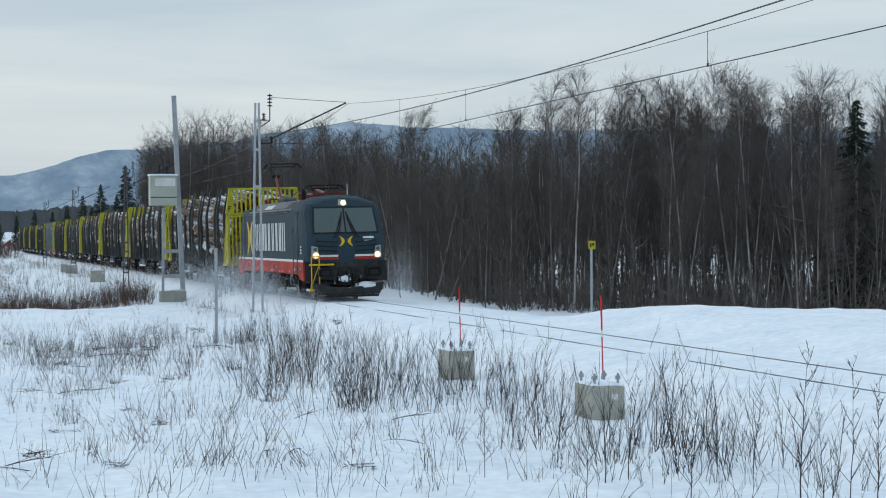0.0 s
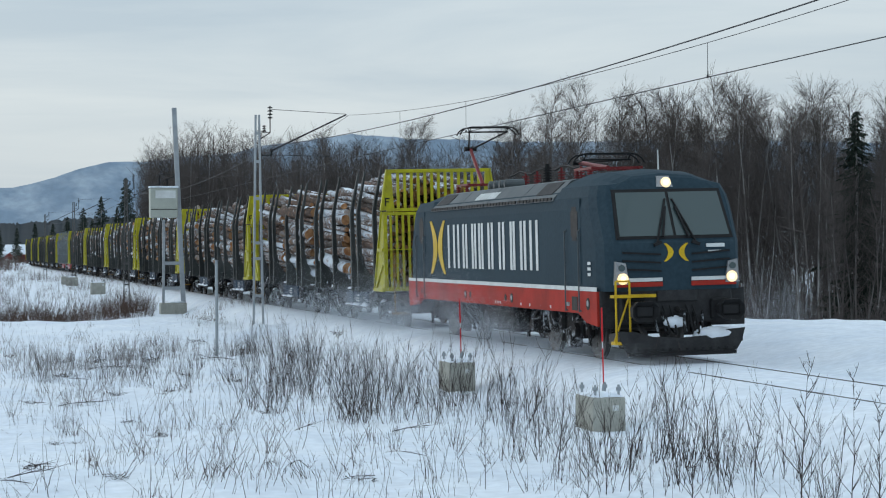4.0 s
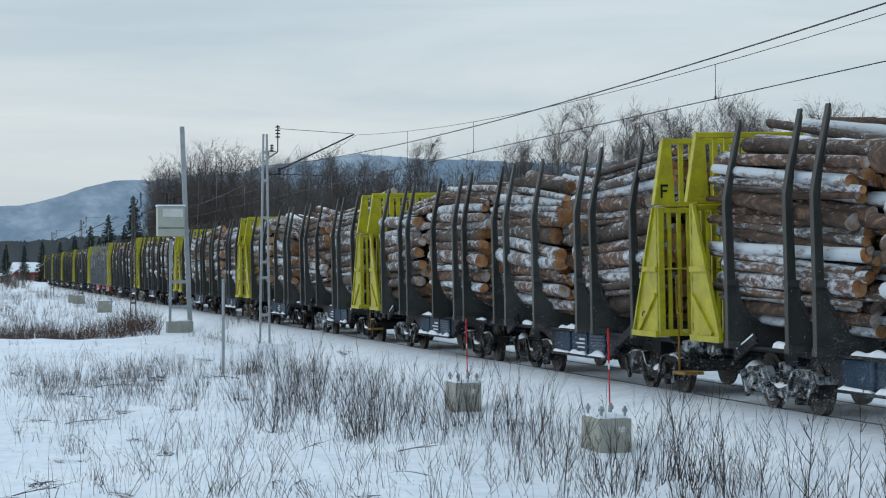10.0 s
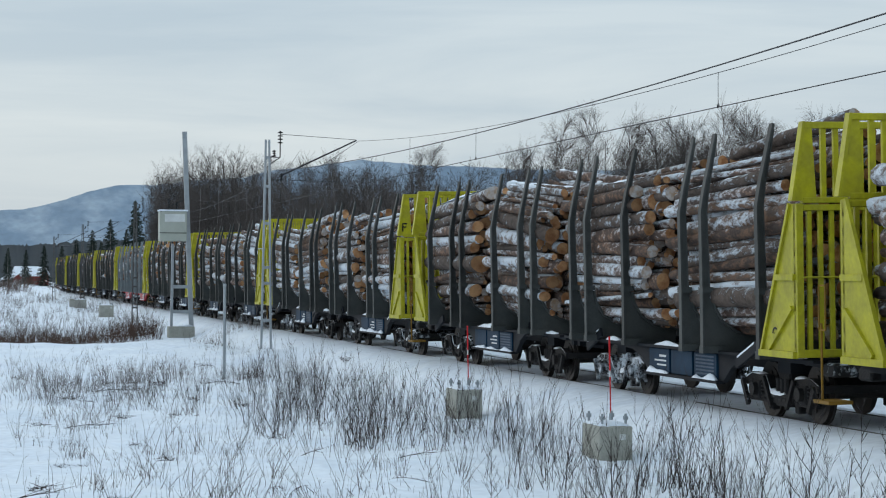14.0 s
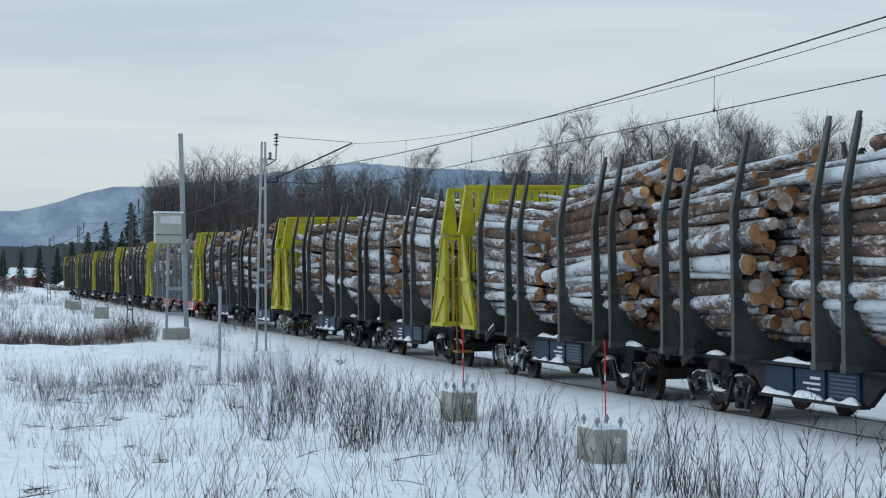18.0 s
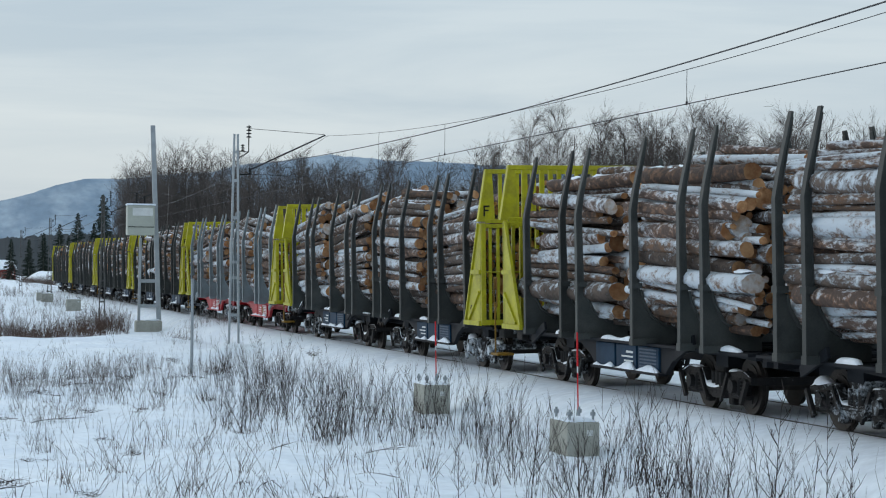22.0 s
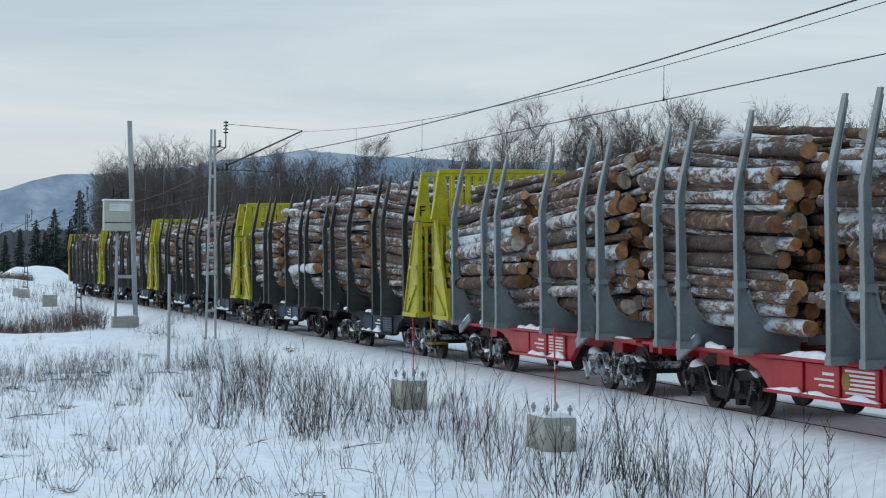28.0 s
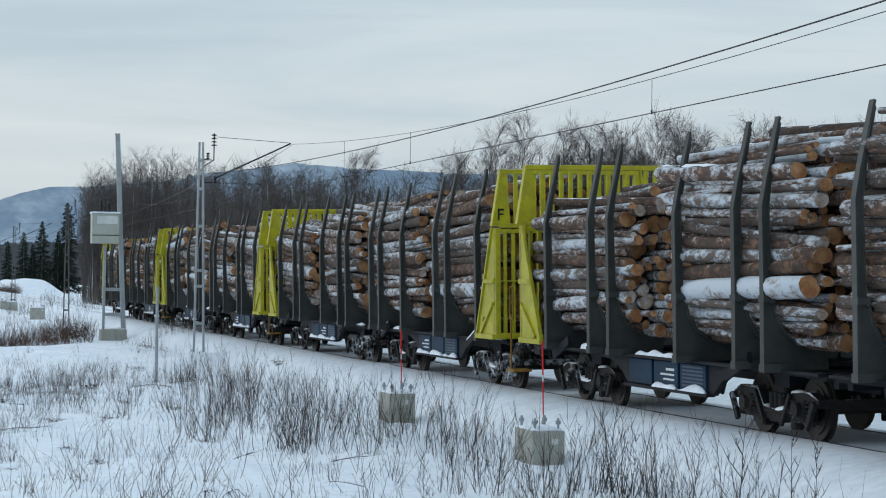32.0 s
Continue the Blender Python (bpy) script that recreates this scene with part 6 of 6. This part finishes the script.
# ---- shrubs and dry stalks in the snow ----
def shrub_mesh(seed, stems, height, wide, fork, rad0=0.0064):
    """Upright stems that fork steeply into finer twigs."""
    r = random.Random(seed)
    segs = []
    for _ in range(stems):
        a, q = r.uniform(0, math.tau), wide * 0.7 * math.sqrt(r.random())
        p = Vector((math.cos(a) * q, math.sin(a) * q, -0.15))
        h = height * r.uniform(0.5, 1.12)
        way = Vector((math.cos(a) * 0.25 + r.gauss(0, 0.16), math.sin(a) * 0.25 + r.gauss(0, 0.16), 1))
        n = 5
        rad = rad0 * r.uniform(0.6, 1.3)
        for i in range(n):
            e = p + way.normalized() * h / n
            segs.append((tuple(p), tuple(e), rad * (1 - i / (n + 0.6)), rad * (1 - (i + 1) / (n + 0.6))))
            if i > 0:
                for _k in range(fork):
                    if r.random() < 0.7:
                        s = p.lerp(e, r.random())
                        w2 = (way.normalized() * 1.25 + Vector((r.uniform(-1, 1), r.uniform(-1, 1), r.uniform(0, 0.5))) * 0.8).normalized()
                        l = h * r.uniform(0.14, 0.34)
                        m = s + w2 * l * 0.55
                        segs.append((tuple(s), tuple(m), rad * 0.5, rad * 0.38))
                        segs.append((tuple(m), tuple(m + (w2 + Vector((0, 0, 0.35))).normalized() * l * 0.45), rad * 0.38, rad * 0.18))
                        if r.random() < 0.5:
                            segs.append((tuple(m), tuple(m + (w2 + Vector((r.uniform(-1, 1), r.uniform(-1, 1), 0.3)) * 0.7).normalized() * l * 0.4), rad * 0.3, rad * 0.15))
            p = e
            way = way + Vector((r.gauss(0, 0.10), r.gauss(0, 0.10), 0.05))
    return segs


SHRUBS = [sticks("shrub", shrub_mesh(40 + i, n, h, w, f), M_SHRUB, 3) for i, (n, h, w, f) in enumerate([(7, 1.15, 0.40, 2), (5, 1.05, 0.30, 2), (9, 1.22, 0.60, 2), (4, 1.38, 0.30, 3), (6, 0.90, 0.45, 2), (8, 1.08, 0.70, 2)])]


def sapling_segs(seed):
    """One straight stem with slender side branches that rise steeply."""
    r = random.Random(seed)
    segs = []
    p = Vector((0, 0, -0.2))
    way = Vector((r.uniform(-0.06, 0.06), r.uniform(-0.06, 0.06), 1))
    n, h = 9, 2.3
    for i in range(n):
        e = p + way.normalized() * h / n
        segs.append((tuple(p), tuple(e), 0.012 * (1 - i / (n + 1)), 0.012 * (1 - (i + 1) / (n + 1))))
        if i > 1:
            for _ in range(r.randint(2, 3)):
                a = r.uniform(0, math.tau)
                w = Vector((math.cos(a), math.sin(a), r.uniform(1.0, 1.9))).normalized()
                l = (0.75 - 0.06 * i) * r.uniform(0.5, 1.1)
                s = p.lerp(e, r.random())
                m = s + w * l * 0.5
                t = m + (w + Vector((0, 0, 0.35))).normalized() * l * 0.5
                segs.append((tuple(s), tuple(m), 0.006, 0.0045))
                segs.append((tuple(m), tuple(t), 0.0045, 0.002))
                for _k in range(2):
                    q = m + Vector((r.uniform(-1, 1), r.uniform(-1, 1), 1.3)).normalized() * l * 0.3
                    segs.append((tuple(m), tuple(q), 0.0035, 0.002))
        p = e
        way = way + Vector((r.uniform(-0.08, 0.08), r.uniform(-0.08, 0.08), 0))
    return segs


SAPLINGS = [sticks("sapling", sapling_segs(80 + i), M_SHRUB, 4) for i in range(4)]


def plant(name, label, category, group, me, x, y, s, turn):
    ob = new(name, me)
    ob.matrix_basis = slot(x, y) @ pose(0, 0, 0, 0, 0, turn) @ Matrix.Diagonal((s, s, s, 1))
    tagged(ob, label, category, group)


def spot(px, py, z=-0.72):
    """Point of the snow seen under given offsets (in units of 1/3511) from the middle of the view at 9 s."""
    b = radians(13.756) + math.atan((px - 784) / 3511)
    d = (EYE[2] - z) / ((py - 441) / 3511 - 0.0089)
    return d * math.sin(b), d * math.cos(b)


def make_shrubs():
    r = random.Random(12)
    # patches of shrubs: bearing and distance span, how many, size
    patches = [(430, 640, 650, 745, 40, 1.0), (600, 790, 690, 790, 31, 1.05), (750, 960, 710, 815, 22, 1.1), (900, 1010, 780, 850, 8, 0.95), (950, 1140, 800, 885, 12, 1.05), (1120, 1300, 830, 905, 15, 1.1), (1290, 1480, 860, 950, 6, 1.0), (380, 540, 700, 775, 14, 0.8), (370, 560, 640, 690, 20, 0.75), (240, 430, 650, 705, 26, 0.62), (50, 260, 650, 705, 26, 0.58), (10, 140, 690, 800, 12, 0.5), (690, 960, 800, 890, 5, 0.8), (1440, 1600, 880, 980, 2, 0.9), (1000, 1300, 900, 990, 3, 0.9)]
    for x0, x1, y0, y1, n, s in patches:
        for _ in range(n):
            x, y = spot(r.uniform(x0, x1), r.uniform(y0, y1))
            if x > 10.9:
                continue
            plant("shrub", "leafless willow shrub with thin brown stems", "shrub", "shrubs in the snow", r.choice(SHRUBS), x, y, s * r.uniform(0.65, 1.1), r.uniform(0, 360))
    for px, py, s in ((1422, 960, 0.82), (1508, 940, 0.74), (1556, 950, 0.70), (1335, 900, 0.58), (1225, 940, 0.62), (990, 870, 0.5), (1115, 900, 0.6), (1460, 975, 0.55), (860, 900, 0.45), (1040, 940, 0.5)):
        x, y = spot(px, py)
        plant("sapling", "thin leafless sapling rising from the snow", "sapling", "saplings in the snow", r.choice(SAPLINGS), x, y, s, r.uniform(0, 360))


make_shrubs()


def scrub(name, label, mat, kinds, spots):
    """Low bushes too many to count; spots holds (x, y, z, size)."""
    r = random.Random(len(spots))
    packs = [tuple(np.array([q[k] for q in segs], float) for k in range(4)) for segs in kinds]
    out = [[], [], [], []]
    for x, y, z, s in spots:
        A, B, r0, r1 = r.choice(packs)
        t = r.uniform(0, math.tau)
        m = np.array([[math.cos(t), -math.sin(t), 0], [math.sin(t), math.cos(t), 0], [0, 0, 1]]) * s
        at = np.array([x, y, z])
        for k, v in enumerate((A @ m.T + at, B @ m.T + at, r0 * s, r1 * s)):
            out[k].append(v)
    A, B, r0, r1 = (np.concatenate(v) for v in out)
    me = sticks(name, list(zip(A.tolist(), B.tolist(), r0.tolist(), r1.tolist())), mat, 1)
    tagged(new(name, me), label, "scrub", kind="stuff")


def mound_z(x, y):
    """Height of the snow mound where the last wagons pass."""
    u, v = (x - 23.0) / 9.0, (y - 374) / 24.0
    return -1.15 + 2.9 * (1 - ease(0.35, 1.0, math.hypot(u, v))) * (1 + 0.18 * noise.noise((u * 2.4, v * 2.4, 3)))


def make_scrub():
    r = random.Random(17)
    red, pale = [], []
    for _ in range(150):
        x, y = spot(r.uniform(-70, 260), r.choice((r.uniform(572, 594), r.uniform(584, 592))), -1.0)
        red.append((x, y, ground_z(x, y), r.uniform(0.6, 1.1)))
    for _ in range(150):
        x, y = spot(r.uniform(-70, 275), r.uniform(525, 586), -1.0)
        pale.append((x, y, ground_z(x, y), r.uniform(0.6, 1.2)))
    for _ in range(70):
        x, y = spot(r.uniform(-70, 130), r.uniform(508, 528), -1.0)
        pale.append((x, y, ground_z(x, y), r.uniform(0.8, 1.3)))
    for x0, x1, y0, y1, n in ((0, 260, 630, 690, 46), (200, 560, 625, 670, 44), (60, 240, 690, 740, 14)):
        for _ in range(n):
            x, y = spot(r.uniform(x0, x1), r.uniform(y0, y1))
            pale.append((x, y, ground_z(x, y), r.uniform(0.3, 0.62)))
    for _ in range(22):
        x, y = spot(r.uniform(330, 520), r.uniform(590, 604), -0.9)
        pale.append((x, y, ground_z(x, y), r.uniform(0.45, 0.75)))
    for _ in range(80):
        x, y = r.uniform(15.3, 20.5), r.uniform(344, 360)
        red.append((x, y, max(-0.8, mound_z(x, y)) + 0.1, r.uniform(1.1, 1.8)))
    for _ in range(170):
        d, b = r.uniform(330, 560), r.uniform(-1.5, 1.95)
        x, y = d * math.sin(radians(b)), d * math.cos(radians(b))
        (red if r.random() < 0.6 else pale).append((x, y, ground_z(x, y), r.uniform(1.5, 3.0)))
    scrub("red_brown_scrub", "low red-brown scrub in dense strips beyond the bank", M_REDSHRUB, [shrub_mesh(60 + i, 18, 0.9, 1.0, 3) for i in range(3)], red)
    scrub("frosted_scrub", "low pale scrub dusted with frost and snow", M_FROST, [shrub_mesh(70 + i, 12, 1.0, 0.8, 3) for i in range(3)], pale)


make_scrub()


def make_grass():
    """Dry stalks sticking out of the snow, too many to count."""
    r = random.Random(31)
    segs = []
    for x0, x1, y0, y1, n in ((350, 500, 598, 606, 160), (0, 420, 690, 900, 260), (250, 720, 730, 890, 240), (0, 440, 640, 720, 420), (420, 1000, 720, 940, 300), (600, 680, 655, 672, 90), (150, 300, 820, 960, 60), (1000, 1560, 760, 960, 200), (0, 700, 605, 660, 240), (60, 330, 660, 720, 160), (0, 250, 530, 575, 160)):
        for _ in range(n // 5):
            cx, cy = spot(r.uniform(x0, x1), r.uniform(y0, y1), -1.0 if y1 < 600 else -0.72)
            if cx > 10.8:
                continue
            wide = r.choice((0.10, 0.25, 0.45))
            fan = r.gauss(0, 0.22)
            for _k in range(r.randint(3, 12)):
                x, y = cx + r.gauss(0, wide), cy + r.gauss(0, wide * 1.6)
                p = Vector((x, y, ground_z(x, y) - 0.05))
                way = Vector((fan + r.gauss(0, 0.30), r.gauss(0, 0.3), 1)).normalized()
                h = min(0.9, 0.14 + r.expovariate(4.0))
                thick = r.uniform(0.0024, 0.0052)
                last = p
                for k in range(3):
                    e = last + way * h / 3
                    segs.append((tuple(last), tuple(e), thick * (1 - k * 0.25), thick * (0.75 - k * 0.25)))
                    way = (way + Vector((r.gauss(0, 0.14), r.gauss(0, 0.14), -0.05))).normalized()
                    if k and r.random() < 0.22:
                        w = (way + Vector((r.uniform(-1, 1), r.uniform(-1, 1), 0.1))).normalized()
                        segs.append((tuple(e), tuple(e + w * h * 0.22), thick * 0.6, thick * 0.35))
                    last = e
    tagged(new("dry_grass", sticks("dry_grass", segs, M_GRASS, 3)), "dry brown grass and weed stalks in the snow", "dry grass", kind="stuff")


make_grass()


def clump_segs(seed):
    """A dark tangle of dead leaves and stalks pressed down by the snow."""
    r = random.Random(seed)
    segs = []
    for _ in range(46):
        a, q = r.uniform(0, math.tau), r.random() ** 0.7 * 0.26
        p = Vector((math.cos(a) * q, math.sin(a) * q * 1.2, r.uniform(-0.04, 0.10)))
        e = p + Vector((r.gauss(0, 0.12), r.gauss(0, 0.12), r.gauss(0.01, 0.05)))
        segs.append((tuple(p), tuple(e), r.uniform(0.003, 0.012), 0.003))
    for _ in range(7):
        p = Vector((r.gauss(0, 0.1), r.gauss(0, 0.1), 0))
        e = p + Vector((r.gauss(0, 0.12), r.gauss(0, 0.12), r.uniform(0.15, 0.45)))
        segs.append((tuple(p), tuple(e), 0.004, 0.002))
    return segs


def branch_segs(seed):
    """A fallen branch lying half in the snow."""
    r = random.Random(seed)
    segs = []
    p, way = Vector((0, 0, -0.03)), Vector((1, 0.2, 0.22))
    for k in range(7):
        e = p + way.normalized() * 0.24
        segs.append((tuple(p), tuple(e), 0.011 * (1 - k * 0.11), 0.011 * (0.89 - k * 0.11)))
        if k:
            w = way + Vector((r.uniform(-0.4, 0.6), r.choice((-0.9, 0.9)), r.uniform(-0.1, 0.3)))
            f = p + w.normalized() * r.uniform(0.2, 0.6)
            segs.append((tuple(p), tuple(f), 0.006, 0.003))
        p = e
        way = way + Vector((r.gauss(0, 0.2), r.gauss(0, 0.25), -0.07))
    return segs


def weed_segs(seed):
    """A tall weed whose withered leaves hang down from an arched stem."""
    r = random.Random(seed)
    segs = []
    p, way = Vector((0, 0, -0.05)), Vector((0.15, 0, 1))
    for k in range(7):
        e = p + way.normalized() * 0.15
        segs.append((tuple(p), tuple(e), 0.006, 0.005))
        if k > 2:
            for _ in range(r.randint(1, 4)):
                s = p.lerp(e, r.random())
                f = s + Vector((r.gauss(0, 0.09), r.gauss(0, 0.09), -r.uniform(0.02, 0.16)))
                segs.append((tuple(s), tuple(f), 0.004, 0.009))
                segs.append((tuple(f), tuple(f + Vector((r.gauss(0, 0.01), 0, -0.05))), 0.009, 0.003))
        p = e
        way = way + Vector((0.26, r.gauss(0, 0.1), -0.14))
    return segs


CLUMPS = [sticks("weed_clump", clump_segs(200 + i), M_SHRUB, 3) for i in range(4)]
BRANCHES = [sticks("fallen_branch", branch_segs(220 + i), M_SHRUB, 4) for i in range(3)]
WEEDS = [sticks("withered_weed", weed_segs(240 + i), M_SHRUB, 4) for i in range(3)]


def make_litter():
    r = random.Random(64)
    for px, py, s in ((285, 800, 0.8), (62, 845, 1.0), (205, 870, 1.0), (120, 690, 1.1), (180, 660, 1.2), (140, 800, 0.7), (270, 665, 1.3), (350, 630, 1.2), (605, 642, 1.5), (330, 690, 0.9), (210, 722, 1.0), (60, 728, 1.1), (470, 760, 0.7), (640, 880, 1.2), (20, 650, 1.0), (300, 715, 0.8), (420, 700, 0.9), (110, 660, 1.1), (230, 770, 0.7), (100, 800, 0.6)):
        x, y = spot(px, py)
        plant("weed_clump", "dark clump of dead weeds pressed into the snow", "dead weeds", "weed clumps in the snow", r.choice(CLUMPS), x, y, s * 0.62, r.uniform(0, 360))
    for px, py, s, turn in ((0, 868, 1.0, 10), (60, 880, 0.8, 170), (40, 838, 0.6, 30), (150, 675, 1.2, 0), (100, 730, 1.0, 8), (180, 695, 1.0, 160), (520, 800, 0.8, 30), (350, 720, 0.9, 200), (760, 850, 0.7, 140), (690, 800, 0.9, 20), (420, 660, 1.1, 175)):
        x, y = spot(px, py)
        plant("fallen_branch", "thin dark fallen branch lying in the snow", "branch", "fallen branches in the snow", r.choice(BRANCHES), x, y, s * 0.7, turn)
    for px, py, s in ((500, 880, 1.0), (455, 870, 0.8), (345, 640, 0.9)):
        x, y = spot(px, py)
        plant("withered_weed", "withered weed with brown leaves hanging from its stem", "weed", "withered weeds in the snow", r.choice(WEEDS), x, y, s * 0.62, r.uniform(0, 360))


make_litter()


def snow_bank():
    """The snow mound beside the line where the last wagons pass."""
    bm = bmesh.new()
    bmesh.ops.create_grid(bm, x_segments=44, y_segments=44, size=1.0)
    for v in bm.verts:
        x, y = 23.0 + v.co.x * 9.0, 374 + v.co.y * 24
        v.co = Vector((x, y, mound_z(x, y)))
    root = thing("snow_bank", "rounded snow mound beside the railway line", "snow mound")
    part("mound", bm, M_SNOW, root, "", True)


snow_bank()


# ---- powder snow whirled up by the train ----
def blown_snow():
    r = np.random.RandomState(77)
    n = 3000000
    y = np.where(r.rand(n) < 0.7, r.uniform(-1.5, 40, n), r.uniform(-1.5, 66, n))

    def soft_step(a, b):
        t = np.clip((y - a) / (b - a), 0, 1)
        return t * t * (3 - 2 * t)

    keep = r.rand(n) < (0.12 + 0.88 * soft_step(1, 13)) * (1 - 0.80 * soft_step(18, 36)) * (1 - soft_step(38, 66))
    x = np.where(r.rand(n) < 0.72, -1, 1) * (1.15 + np.abs(r.normal(0, 0.85, n)))
    z = np.abs(r.normal(0, 1, n)) * 0.62 * (0.30 + 0.95 * soft_step(2, 14) * (1 - 0.35 * soft_step(24, 80)))
    # the plume thrown up by the plough on the far side
    plume = r.rand(n) < 0.03
    y = np.where(plume, np.abs(r.normal(1.0, 3.0, n)), y)
    x = np.where(plume, 1.75 + np.abs(r.normal(0, 0.40, n)), x)
    z = np.where(plume, np.abs(r.normal(0.3, 0.85, n)), z)
    clump = 0.4 * (np.sin(y * 1.1 + 1.7 * np.sin(y * 0.37 + x)) * np.sin(x * 1.4 + z * 1.9 + 2.0 * np.sin(y * 0.6)) + 0.6 * np.sin(y * 2.3 + z * 2.2))
    keep = (keep | plume) & (z < 2.6) & ((clump > -0.12) | plume)
    c = np.stack([x, y, z], 1)[keep]
    size = (r.uniform(0.0020, 0.0040, len(c)) * (1 + 0.9 * soft_step(22, 70)[keep]))[:, None, None]
    shape = r.normal(0, 0.8, (len(c), 3, 3))
    verts = (c[:, None] + shape * size).reshape(-1, 3).tolist()
    faces = np.arange(len(c) * 3).reshape(-1, 3).tolist()
    me = bpy.data.meshes.new("blown_snow")
    me.from_pydata(verts, [], faces)
    me.materials.append(M_SNOW)
    return tagged(new("blown_snow", me), "powder snow whirling low beside the moving train", "blown snow", kind="stuff")


DUST = blown_snow()


# ---- what moves ----
def motions():
    """The train rolls along the track; every wheelset turns with it."""
    walk(LOCO, [(t, pose(TRACK, y + 0.75, 0, 0, LEAN)) for t, y in RUN])
    walk(DUST, [(t, pose(TRACK, y, 0)) for t, y in RUN])
    for k, w in enumerate(WAGONS):
        walk(w, [(t, pose(TRACK, y + FIRST + PITCH * k + SLACK.get(k + 1, 0.0), 0, 0, LEAN)) for t, y in RUN])
    for wheel, d, radius in WHEELS:
        n = math.ceil(32 * math.degrees(8.9 / radius) / 84)
        walk(wheel, [(32 * i / n, pose(0, d, radius, math.degrees(gone(32 * i / n) / radius) % 360)) for i in range(n + 1)])


motions()
